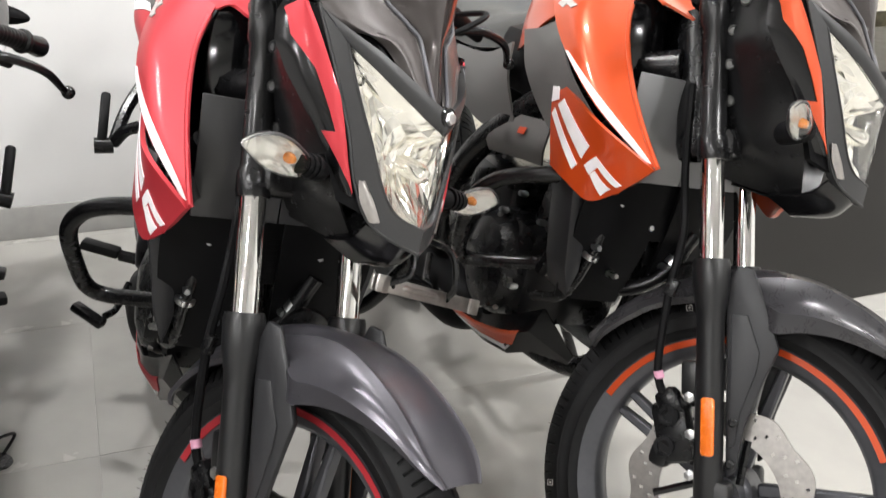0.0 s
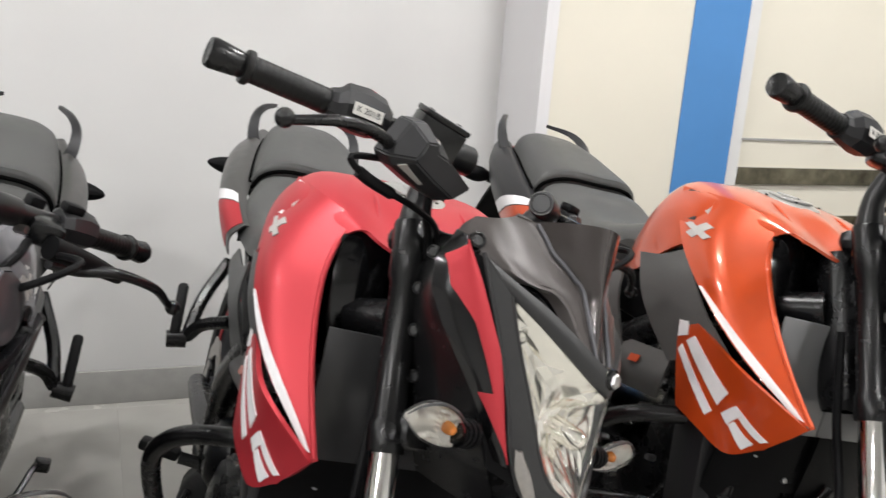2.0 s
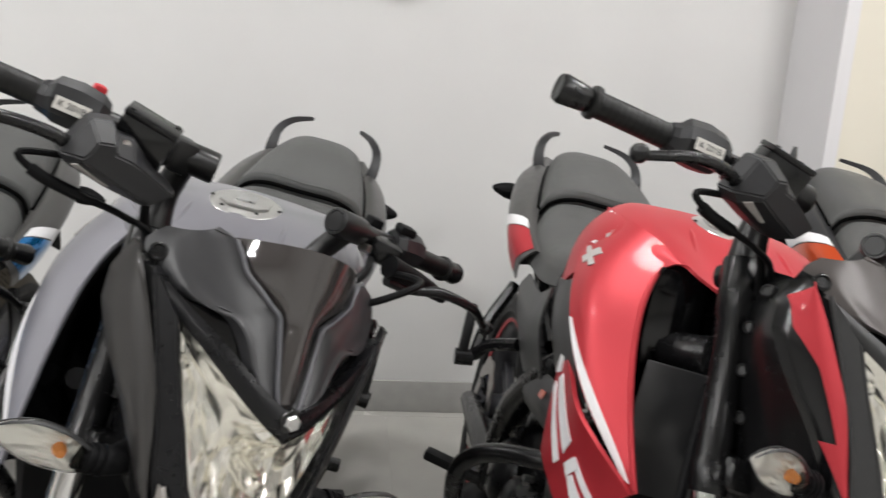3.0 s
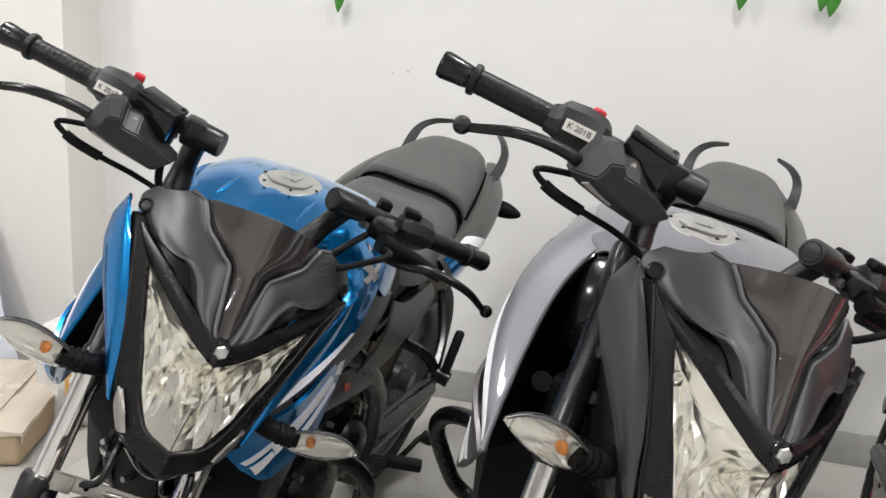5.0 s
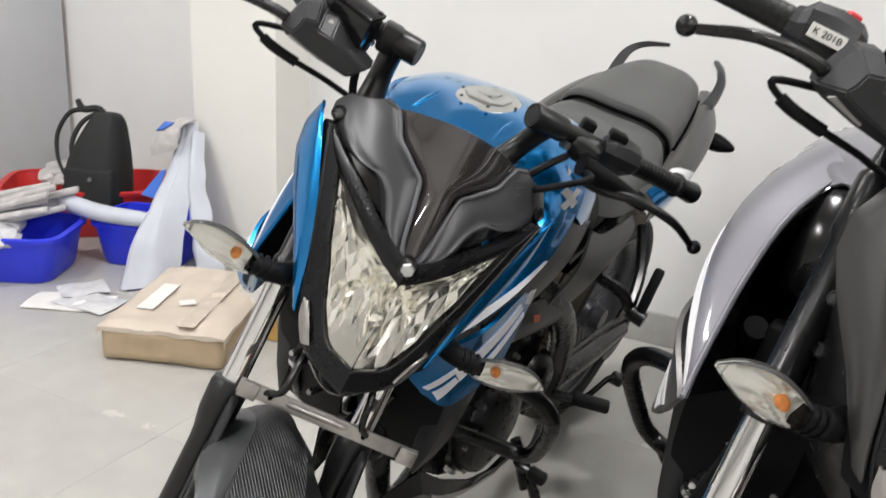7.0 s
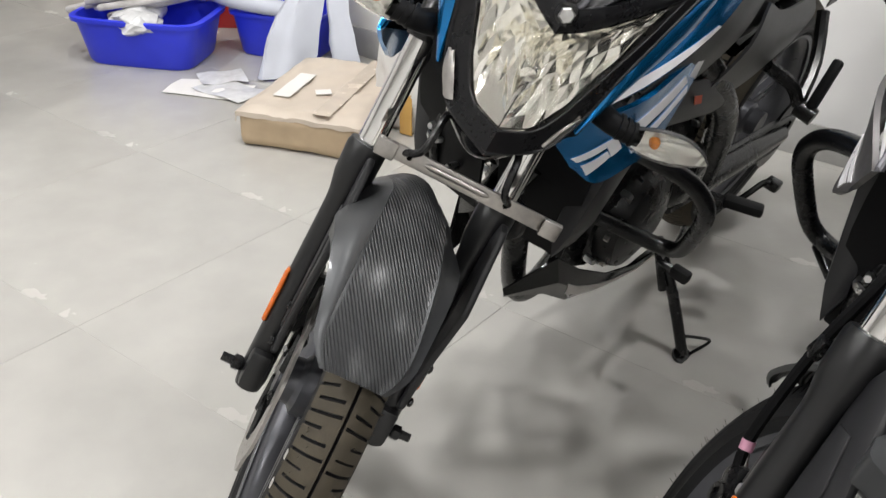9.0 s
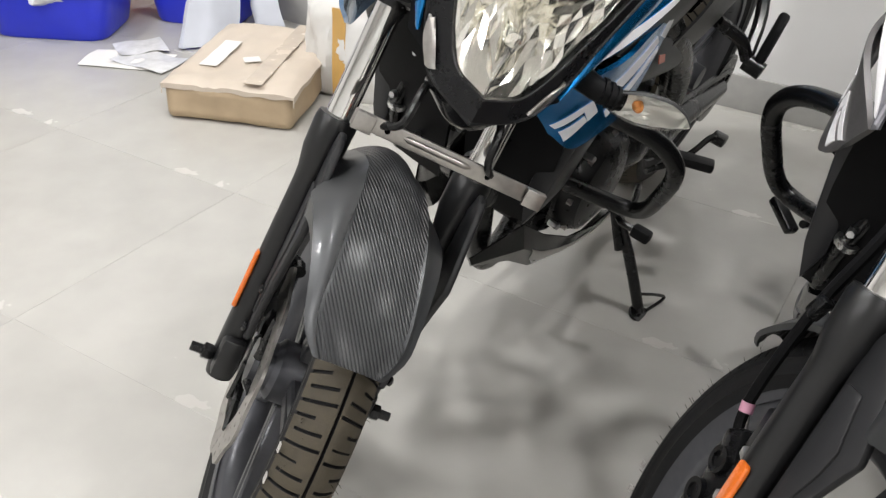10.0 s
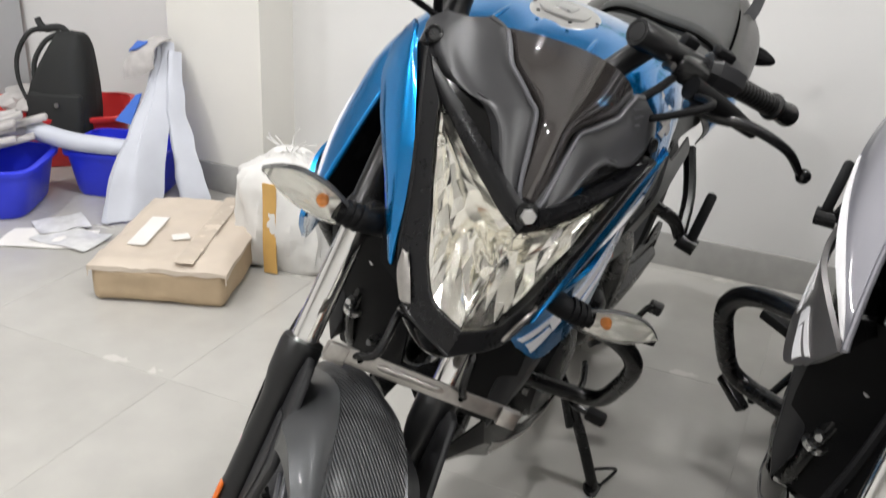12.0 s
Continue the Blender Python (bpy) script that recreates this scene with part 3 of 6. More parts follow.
rg = face_grid(LO, LIN, 8, 3, 0, bowl)
for i, row in enumerate(rg):
    for j, q in enumerate(row):
        e = min(edge_gap(q.y, q.z) / 0.012, 1.0)
        q.x += e * (FACET.uniform(-0.0036, 0.0036) * min(1.0, max(0.2, (0.90 - q.z) / 0.03)) if q.z > 0.797 else 0.0016 * (-1) ** j)
        if 0 < i < len(rg) - 1 and 0 < j < 8 and q.z > 0.79:
            q.y += e * FACET.uniform(-0.0025, 0.0)
            q.z += e * FACET.uniform(-0.0025, 0.0025)
rb = skin(rg, 0.002, out=(1, 0, 0))
bmesh.ops.triangulate(rb, faces=rb.faces[:], quad_method="LONG_EDGE")
rb = merge(rb, mirrored(rb))
piece("reflector", rb, "mirror", head, True, "silvered multi-facet reflector", 2)
piece("bulb_cap", lathe([(0.0, 0.03), (0.008, 0.028), (0.012, 0.02), (0.013, 0.0), (0.016, -0.03)], (-0.066, 0, 0.822), (1, 0, 0), 18, close=False), "mirror", head, True)
for s in (-1, 1):
    piece("position_bulb", lathe([(0.0, 0.018), (0.005, 0.016), (0.007, 0.008), (0.006, 0.0), (0.0, 0.0)], (fx(0.092, 0.9) - 0.014, s * 0.092, 0.895), (1, 0, 0), 10, close=False), "lens", head, True)

# black frame of the lamp, and chin
FO = [(-0.136, 0.955), (-0.110, 0.885), (-0.092, 0.834), (-0.079, 0.789), (-0.055, 0.752), (0.0, 0.738)]
fr = face_grid(FO, LO, 3, 5, 0.004)
bm = skin(fr, 0.012, out=(1, 0, 0))
V2 = [(-0.130, 0.952), (-0.105, 0.942), (-0.079, 0.933), (-0.05, 0.920), (-0.016, 0.905), (0.0, 0.901)]
vg = face_grid(V2, [(-0.110, 0.928), (-0.09, 0.918), (-0.068, 0.906), (-0.045, 0.894), (-0.02, 0.881), (0.0, 0.874)], 6, 5, -0.002)
for row in vg:
    for j, q in enumerate(row):
        q.x += 0.004 * math.sin(j / 6 * math.pi)
skin(vg, 0.012, 0, bm, out=(1, 0, 0))
bm = merge(bm, mirrored(bm))
mask = piece("headlight_surround", bm, "trimblack", None, True, "black headlight surround with raised lips", 45)
for line, r in ((LO, 0.0014), (FO, 0.0022)):
    both("lamp_lip", tube([V((fx(y, z) + 0.004, y, z)) for y, z in line], r, 6, 5), "trimblack", mask, True)
chin = skin(grid([[(-0.05, -0.05, 0.752), (-0.025, -0.02, 0.742), (-0.02, 0.0, 0.74), (-0.025, 0.02, 0.742), (-0.05, 0.05, 0.752)],
                  [(-0.07, -0.045, 0.725), (-0.042, -0.018, 0.715), (-0.036, 0.0, 0.712), (-0.042, 0.018, 0.715), (-0.07, 0.045, 0.725)],
                  [(-0.12, -0.03, 0.705), (-0.09, -0.012, 0.695), (-0.085, 0.0, 0.692), (-0.09, 0.012, 0.695), (-0.12, 0.03, 0.705)]], 4), 0.004)
piece("chin", chin, "black", mask, True, "black pointed chin under the headlight")
for s in (-1, 1):
    g = grid([[(-0.17, s * 0.132, 0.955), (-0.21, s * 0.122, 0.955), (-0.26, s * 0.10, 0.95)],
              [(-0.165, s * 0.14, 0.885), (-0.205, s * 0.128, 0.885), (-0.25, s * 0.10, 0.88)],
              [(-0.112, s * 0.102, 0.82), (-0.165, s * 0.10, 0.815), (-0.225, s * 0.085, 0.81)],
              [(-0.085, s * 0.075, 0.765), (-0.13, s * 0.075, 0.757), (-0.2, s * 0.07, 0.75)],
              [(-0.075, s * 0.03, 0.715), (-0.12, s * 0.03, 0.705), (-0.19, s * 0.03, 0.70)]], 4)
    piece("surround_side", skin(g, 0.003), "metalblack", mask, True, "black satin side of the lamp housing")
    for z, x in ((0.93, -0.238), (0.888, -0.238), (0.845, -0.225), (0.80, -0.208)):
        piece("housing_bolt", lathe([(0.0, 0.004), (0.0045, 0.004), (0.006, 0.006), (0.0075, 0.004), (0.0075, 0.0)], (x, s * (0.112 if z > 0.9 else 0.106 if z > 0.86 else 0.098 if z > 0.82 else 0.085), z), (0.2, s, 0), 12, close=False), "covergrey", mask, True)
    lampo = [(s * 0.0765, 0.796), (s * 0.073, 0.777), (s * 0.060, 0.757)]
    lampi = [(s * 0.0745, 0.795), (s * 0.061, 0.777), (s * 0.052, 0.759)]
    a = [[V((fx(q[0], q[1]) + 0.006, *q)) for q in (o, ((o[0] + i[0]) / 2, (o[1] + i[1]) / 2), i)] for o, i in zip(lampo, lampi)]
    for row in a:
        row[1].x += 0.003
    piece("pilot_lamp", skin(grid(a, 4), 0.003), "pilot", mask, True, "small ribbed side lamp")

# cheek panels beside the lamp, with a coloured flash on some
CO = [(-0.153, 0.964), (-0.160, 0.93), (-0.157, 0.9), (-0.144, 0.872), (-0.130, 0.85), (-0.117, 0.83), (-0.106, 0.81), (-0.086, 0.776)]
CI = [(-0.150, 0.964), (-0.133, 0.93), (-0.119, 0.9), (-0.106, 0.872), (-0.100, 0.85), (-0.094, 0.83), (-0.089, 0.81), (-0.079, 0.776)]


def along(line, z):
    """The y of a falling line at the height z."""
    for (y0, z0), (y1, z1) in zip(line, line[1:]):
        if z >= z1:
            return y0 + (y1 - y0) * (z0 - z) / (z0 - z1)
    return line[-1][0]


def cheek_point(y, z, off=0.0):
    o, i = along(CO, z), along(CI, z)
    t = min(max((y - o) / (i - o), 0.0), 1.0)
    edge = 0.006 * max(0.0, 1 - t / 0.2) ** 2
    return V((fx(y, z) + 0.004 + 0.006 * math.sin(t * math.pi) - edge + off, y, z))


def cheek_rows(co, ci, n, off=0.0):
    return [[cheek_point(along(co, z) + (along(ci, z) - along(co, z)) * j / 10, z, off) for j in range(11)] for z in [co[0][1] + (co[-1][1] - co[0][1]) * i / n for i in range(n + 1)]]


cheeks = both("cheek_panel", skin(cheek_rows(CO, CI, 36), 0.004, out=(1, -0.5, 0)), "cheek", mask, True, "panel beside the headlight")
FLO = [(-0.149, 0.960), (-0.158, 0.936), (-0.152, 0.912), (-0.132, 0.89), (-0.117, 0.858), (-0.107, 0.834), (-0.116, 0.8315), (-0.083, 0.780)]
FLI = [(-0.148, 0.960), (-0.134, 0.932), (-0.122, 0.905), (-0.108, 0.874), (-0.101, 0.852), (-0.0955, 0.83), (-0.091, 0.812), (-0.081, 0.780)]
flash = skin(cheek_rows(FLO, FLI, 72, 0.0022), 0.0015, out=(1, -0.5, 0))
piece("cheek_flash", mirrored(flash), "cheekflash", cheeks[1], True, "coloured flash on the panel")
piece("cheek_flash", flash, "cheekflash", cheeks[0], True, "coloured flash on the panel")
back = skin(face_grid([(-0.142, 0.952), (-0.142, 0.91), (-0.132, 0.865), (-0.108, 0.815), (-0.088, 0.765)], [(-0.128, 0.95), (-0.108, 0.885), (-0.088, 0.83), (-0.07, 0.78), (-0.062, 0.76)], 6, 6, -0.002), 0.012, out=(1, 0, 0))
both("cheek_backing", back, "matte", mask, True)


# visor and screen
def vx(y, z):
    return -0.03 - 0.75 * (z - 0.89) - 4.6 * y * y


SL = [(-0.006, 0.892), (-0.014, 0.915), (-0.018, 0.94), (-0.024, 0.964), (-0.06, 0.985), (-0.074, 1.005)]
SM = [(-y, z) for y, z in SL]
sg = face_grid(SL, SM, 14, 5, -0.026, vx)
for i, row in enumerate(sg):
    for j, p in enumerate(row):
        p.z += 0.03 * (i / (len(sg) - 1)) ** 3 * (1 - abs(2 * j / (len(row) - 1) - 1) ** 2)
        p.x += 0.026 * (1 - abs(2 * j / (len(row) - 1) - 1) ** 2) * (i / (len(sg) - 1))
screen = piece("windscreen", skin(sg, 0.003, out=(1, 0, 0)), "smoke", None, True, "small smoked dark windscreen")
VO = [(-0.013, 0.898), (-0.032, 0.906), (-0.047, 0.917), (-0.056, 0.931), (-0.065, 0.940), (-0.08, 0.944), (-0.1, 0.940), (-0.118, 0.940), (-0.130, 0.947), (-0.138, 0.957), (-0.138, 0.968), (-0.127, 0.984)]
VI = [(-0.007, 0.892), (-0.013, 0.905), (-0.016, 0.918), (-0.018, 0.932), (-0.021, 0.948), (-0.025, 0.964), (-0.035, 0.970), (-0.048, 0.978), (-0.061, 0.985), (-0.068, 0.996), (-0.075, 1.005), (-0.092, 1.004)]
vis = face_grid(VO, VI, 14, 4, -0.022, vx)
for i, row in enumerate(vis):
    n = len(row) - 1
    for j, p in enumerate(row):
        t = j / n
        k = math.sin(i / (len(vis) - 1) * math.pi)
        p.x += 0.006 * math.sin(t * math.pi) + k * (0.006 * math.exp(-((t - 0.24) / 0.1) ** 2) - 0.007 * math.exp(-(t / 0.1) ** 2)) + (0.003 if t > 0.93 else 0)
bm = skin(vis, 0.005, out=(1, 0, 0.3))
wings = both("visor_panel", bm, "visor", screen, True, "satin wing panel beside the windscreen", 30)
# chalk scribble on one wing: plain bars
for r, n in ((0, 4), (1, 4), (2, 2)):
    for k in range(n):
        u, v = 0.90 - 0.085 * r - 0.03 * k, 0.835 - 0.025 * r + 0.018 * k
        bm = skin(quad_on(vis, [(u, v), (u + 0.012, v + 0.004), (u - 0.03, v + 0.012), (u - 0.042, v + 0.008)], 2), 0.0006, 0.0034, out=(1, 0, 0.3))
        piece("scribble_mark", mirrored(bm), "scribble", wings[1], True)
rim = [V((vx(p[0], p[1]) - 0.0175, p[0], p[1])) for p in VI[:11]]
both("visor_edge", tube(rim, 0.0024, 8, 4), "edgegrey", screen, True, "light grey kinked edge")
# black plate behind the wing puts the recess's shade into colour
slot = skin(face_grid([(-0.132, 0.945), (-0.105, 0.937), (-0.079, 0.929), (-0.05, 0.916), (-0.016, 0.9)], [(-0.13, 0.96), (-0.1, 0.96), (-0.07, 0.958), (-0.045, 0.94), (-0.012, 0.91)], 5, 5, -0.032, vx), 0.003, out=(1, 0, 0))
both("visor_intake", slot, "black", screen, True, "dark intake recess under the visor wing")
sc = lathe([(0.0, 0.003), (0.0055, 0.003), (0.007, 0.005), (0.009, 0.004), (0.009, -0.006)], (vx(0.128, 0.962) - 0.02, -0.130, 0.962), (0.75, -0.5, 0.45), 16, close=False)
both("visor_screw", sc, "metalblack", screen, True, "black hex screw")
bd = lathe([(0.0, 0.006), (0.007, 0.006), (0.0115, 0.004), (0.0125, 0.0), (0.0125, -0.01)], (-0.043, 0, 0.894), (1, 0, 0.25), 20, close=False)
badge = piece("nose_badge", bd, "black", mask, True, "small black boss with a silver emblem")
piece("emblem", lathe([(0.0, 0.008), (0.007, 0.0075), (0.0085, 0.005), (0.0085, 0.003)], (-0.042, 0, 0.894), (1, 0, 0.25), 6, close=False), "alu", badge, True, "plain silver emblem")
ins = rbox((-0.215, 0, 0.962), (0.05, 0.13, 0.05), 0.012, Euler((0, 0.9, 0)).to_matrix())
piece("instrument_panel", ins, "matte", None, True, "black instrument housing")

# turn signals
for s in (-1, 1):
    st = tube([(-0.12, s * 0.085, 0.785), (-0.09, s * 0.118, 0.79), (-0.085, s * 0.15, 0.793)], [0.016, 0.013, 0.011], 10, 3)
    stem = piece("turn_signal", st, "matte", None, True, "black turn signal on a rubber stem")
    ring = ((0.138, 0.011, 0.790), (0.15, 0.0155, 0.792), (0.17, 0.0195, 0.796), (0.195, 0.0185, 0.80), (0.216, 0.0105, 0.802), (0.230, 0.0015, 0.801))

    def cap_rows(fwd, size, dx=0.0, ribs=0.0, inner=0):
        rows = [[V((-0.083 + dx + fwd * size * h * math.cos(a) + 0.01 * (0.19 - y), s * y, zc + size * h * math.sin(a))) for a in [-math.pi / 2 + math.pi * k / 16 for k in range(17)]] for y, h, zc in ring[inner:]]
        rows = grid(rows, 4)
        for row in rows:
            for q in row:
                d = math.hypot(abs(q.y) - 0.176, q.z - 0.797)
                q.x += ribs * math.sin(d * 1100)
        return rows
    for k in range(3):
        piece("stem_ridge", tube([(-0.086 - 0.0006 * k, s * (0.143 - 0.008 * k), 0.7925), (-0.086 - 0.0006 * k, s * (0.139 - 0.008 * k), 0.792)], 0.0135 + 0.0006 * k, 14, 1), "matte", stem, True)
    piece("signal_housing", skin(cap_rows(-0.5, 0.98, -0.003), 0.0012), "housing", stem, True, "grey teardrop housing")
    hood = [[V((-0.083 + 0.35 * h * math.cos(a) + 0.01 * (0.19 - y), s * y, zc + h * 1.04 * math.sin(a))) for a in [math.radians(64 + 26 * k / 6) for k in range(7)]] for y, h, zc in ring]
    piece("signal_brow", skin(grid(hood, 3), 0.0016, 0.001, out=(0, 0, 1)), "housing", stem, True, "grey brow over the lens")
    piece("signal_reflector", skin(cap_rows(-0.12, 0.955, -0.002, 0.0011), 0.0008), "signalwhite", stem, True, "silvered reflector with fine rings", 20)
    piece("signal_lens", skin(cap_rows(0.8, 1.0, -0.003), 0.0010), "lens", stem, True, "clear teardrop lens", 50)
    piece("signal_bulb", lathe([(0.0, 0.009), (0.004, 0.008), (0.0062, 0.003), (0.0062, -0.002), (0.0045, -0.006)], (-0.084, s * 0.166, 0.797), (1, 0, 0), 14, close=False), "amber", stem, True, "amber bulb")

# handlebars
for s in (-1, 1):
    def hb(a, out=0.0, upz=0.0):
        """A point on the bar: a metres from its inner end, out ahead of it and up."""
        d = V((-0.108, s * 0.283, -0.023)).normalized()
        return V((-0.285, s * 0.085 + 0.007, 1.035)) + d * a + V((out, s * out * 0.38, upz))
    bar = tube([hb(0), hb(0.1), hb(0.272)], 0.0125, 14, 2)
    lathe([(0.0, 0.0), (0.0115, 0.0), (0.0122, 0.0012), (0.013, 0.0), (0.0155, 0.0), (0.017, 0.0025), (0.017, 0.045), (0.0165, 0.052), (0.0125, 0.053)], hb(-0.006), hb(1) - hb(0), 28, bm=bar, close=False)
    tube([leg(0.712, s * FORK_Y, -0.006), V((-0.305, s * 0.1, 0.985)), hb(0.026)], [0.019, 0.0145, 0.015], 16, 5, bar)
    if s < 0:
        rbox(hb(0.034, 0.004), (0.03, 0.026, 0.036), 0.005, None, bar)
    barp = piece("handlebar", bar, "fork", None, True, "black clip-on handlebar")
    prof = [(0.0125, 0.172), (0.0165, 0.173), (0.0165, 0.1755)]
    for k in range(11):
        a = 0.178 + 0.0075 * k
        prof += [(0.0136, a), (0.0139, a + 0.001), (0.0139, a + 0.006), (0.0136, a + 0.007)]
    prof += [(0.0136, 0.2615), (0.0175, 0.2635), (0.018, 0.2675), (0.017, 0.2705), (0.0125, 0.2715)]
    piece("grip", lathe(prof, hb(0), hb(1) - hb(0), 24, close=False), "grip", barp, True, "ribbed black rubber grip")
    piece("bar_end", lathe([(0.01, 0.2685), (0.0125, 0.2715), (0.0135, 0.2775), (0.0158, 0.3025), (0.0142, 0.3075), (0.012, 0.3065), (0.0, 0.3065)], hb(0), hb(1) - hb(0), 20, close=False), "metalblack", barp, True, "black bar-end weight")
    for q in (0.052, 0.064):
        piece("clamp_bolt", lathe([(0.0, 0.006), (0.005, 0.006), (0.0055, 0.0), (0.0055, -0.01)], hb(q, 0.016, -0.012), (0.9, s * 0.3, 0.3), 6, close=False), "steel", barp, True)
    # switch housing
    sw = tube([hb(0.116, 0.002, 0.002), hb(0.122, 0.004, 0.003), hb(0.142, 0.005, 0.004), hb(0.160, 0.004, 0.003), hb(0.167, 0.001, 0.0), hb(0.177)], [0.0185, 0.0235, 0.026, 0.0245, 0.019, 0.0165], 10, 1)
    swp = piece("switch_housing", sw, "panel", barp, True, "dark grey faceted switch housing", 24)
    if s < 0:
        piece("stop_switch", rbox(hb(0.132, -0.014, 0.0245), (0.012, 0.014, 0.012), 0.003), "redplastic", swp, True, "red engine stop switch")
        m = axes(hb(0.143, 0.0298, 0.005), hb(0) - hb(1), (-0.3, 0.1, 1))
        piece("sticker", prism([(-0.017, -0.0065), (0.017, -0.0065), (0.017, 0.0065), (-0.017, 0.0065)], 0.0008, m, 0), "label", swp, True, "small white paper sticker")
        t = bpy.data.curves.new("sticker_text", "FONT")
        t.body, t.size, t.align_x, t.align_y, t.extrude = "K 201B", 0.0092, "CENTER", "CENTER", 0.0002
        o = new("sticker_text", t)
        dg = bpy.context.evaluated_depsgraph_get()
        me = bpy.data.meshes.new_from_object(o.evaluated_get(dg))
        bpy.data.objects.remove(o)
        me.transform(m @ Matrix.Translation((0, 0, 0.0013)))
        me.materials.clear()
        piece("sticker_text", me, "ink", swp, True)
        mr = Matrix.Translation((-0.272, -0.160, 1.010)) @ Matrix.Rotation(radians(8), 4, "Y") @ Matrix.Rotation(radians(66), 4, "Z")
        res = prism([(-0.027, -0.0165), (0.027, -0.0165), (0.027, 0.0165), (-0.027, 0.0165)], 0.046, mr, 0.0025)
        rp = piece("brake_reservoir", res, "black", barp, True, "black square brake fluid reservoir")
        piece("reservoir_lid", prism([(-0.0275, -0.017), (0.0275, -0.017), (0.0275, 0.017), (-0.0275, 0.017)], 0.006, mr @ Matrix.Translation((0, 0, 0.046)), 0.0015), "metalblack", rp, True)
        for q in (-1, 1):
            piece("lid_screw", lathe([(0.0, 0.001), (0.003, 0.001), (0.0035, 0.0)], mr @ V((q * 0.022, q * 0.011, 0.0525)), mr.to_3x3() @ V((0, 0, 1)), 10, close=False), "metalblack", rp, True)
    else:
        piece("horn_switch", rbox(hb(0.125, 0.006, 0.027), (0.02, 0.026, 0.012), 0.004), "matte", swp, True)
        piece("light_switch", rbox(hb(0.095, -0.02, 0.012), (0.02, 0.02, 0.02), 0.004), "matte", swp, True)
    # lever with perch and its angular cover
    perch = rbox(hb(0.082, 0.018, -0.006), (0.05, 0.04, 0.03), 0.008, Euler((0, 0, s * -0.36)).to_matrix())
    piece("lever_perch", perch, "metalblack", barp, True)
    lv = tube([hb(0.07, 0.05, -0.03), hb(0.105, 0.062, -0.028), hb(0.14, 0.085, -0.013), hb(0.19, 0.106, -0.012), hb(0.238, 0.108, -0.029)], [0.0085, 0.0075, 0.0068, 0.006, 0.0048], 10, 6)
    bmesh.ops.create_uvsphere(lv, u_segments=14, v_segments=10, radius=0.0095, matrix=Matrix.Translation(hb(0.246, 0.109, -0.03)))
    piece("brake_lever" if s < 0 else "clutch_lever", lv, "metalblack", barp, True, "black lever with a ball end")
    if s < 0:
        back = [(-0.233, 0.999), (-0.226, 1.022), (-0.220, 1.040), (-0.200, 1.046), (-0.192, 1.036), (-0.175, 1.038), (-0.153, 1.022), (-0.117, 1.006), (-0.138, 0.979), (-0.180, 0.983), (-0.222, 0.991)]
        ridge = [(-0.217, 1.008), (-0.213, 1.015), (-0.211, 1.027), (-0.196, 1.031), (-0.191, 1.022), (-0.174, 1.021), (-0.158, 1.017), (-0.124, 1.006), (-0.143, 0.988), (-0.183, 0.996), (-0.215, 1.004)]
        cv = bmesh.new()
        rings = [[cv.verts.new((x, y, z)) for y, z in o] for x, o in ((-0.268, back), (-0.246, back), (-0.221, ridge))]
        for a, b in zip(rings, rings[1:]):
            for k in range(len(a)):
                cv.faces.new((a[k], a[k - 1], b[k - 1], b[k]))
        cv.faces.new(rings[2])
        cv.faces.new(rings[0][::-1])
        bmesh.ops.recalc_face_normals(cv, faces=cv.faces)
        bmesh.ops.bevel(cv, geom=cv.edges[:], offset=0.0018, segments=2, affect="EDGES")
        cp = piece("lever_cover", cv, "panel", barp, True, "angular dark grey cover over the brake lever joint", 20)
        piece("cover_screw", lathe([(0.0, 0.002), (0.002, 0.001), (0.0035, 0.002), (0.004, -0.003)], (-0.239, -0.183, 1.032), (1, 0, 0.7), 12, close=False), "steel", cp, True)
        lo, hi = [V((-0.246, *back[k])).lerp(V((-0.221, *ridge[k])), f) for k, f in ((10, 0.3), (9, 0.3))], [V((-0.246, *back[k])).lerp(V((-0.221, *ridge[k])), f) for k, f in ((10, 0.62), (9, 0.45))]
        piece("cover_slot", skin([lo, hi], 0.0016, 0.0012, out=(1, 0, -1)), "decalgrey", cp, True, "pale scuffed edge")
        wires = [([hb(0.11, 0.055, -0.03), (-0.262, -0.258, 0.982), (-0.255, -0.235, 0.97), (-0.25, -0.195, 0.966), (-0.25, -0.15, 0.962), (-0.25, -0.11, 0.95), (-0.255, -0.07, 0.90)], 0.0036), ([hb(0.05, 0.03, -0.02), (-0.262, -0.125, 0.965), (-0.26, -0.1, 0.93), (-0.26, -0.07, 0.86)], 0.005)]
        mid = tube([(-0.258, -0.245, 0.972), (-0.254, -0.228, 0.9685), (-0.25, -0.198, 0.966)], 0.0062, 10, 3)
        piece("cable_sleeve", mid, "matte", barp, True)
    else:
        wires = [([hb(0.07, 0.05, -0.02), (-0.18, 0.16, 1.03), (-0.17, 0.12, 1.0), (-0.2, 0.08, 0.95), (-0.23, 0.05, 0.88)], 0.0042), ([hb(0.05, 0.03, -0.02), (-0.23, 0.12, 1.0), (-0.22, 0.08, 0.94), (-0.24, 0.04, 0.86)], 0.005)]
        cvb = tube([hb(0.06, 0.05, -0.014), hb(0.115, 0.062, -0.016), hb(0.165, 0.075, -0.02)], [0.014, 0.012, 0.008], 12, 4)
        piece("lever_boot", cvb, "matte", barp, True, "black rubber clutch lever boot")
    for w, r in wires:
        piece("control_cable", tube(w, r, 8, 6), "matte", barp, True)

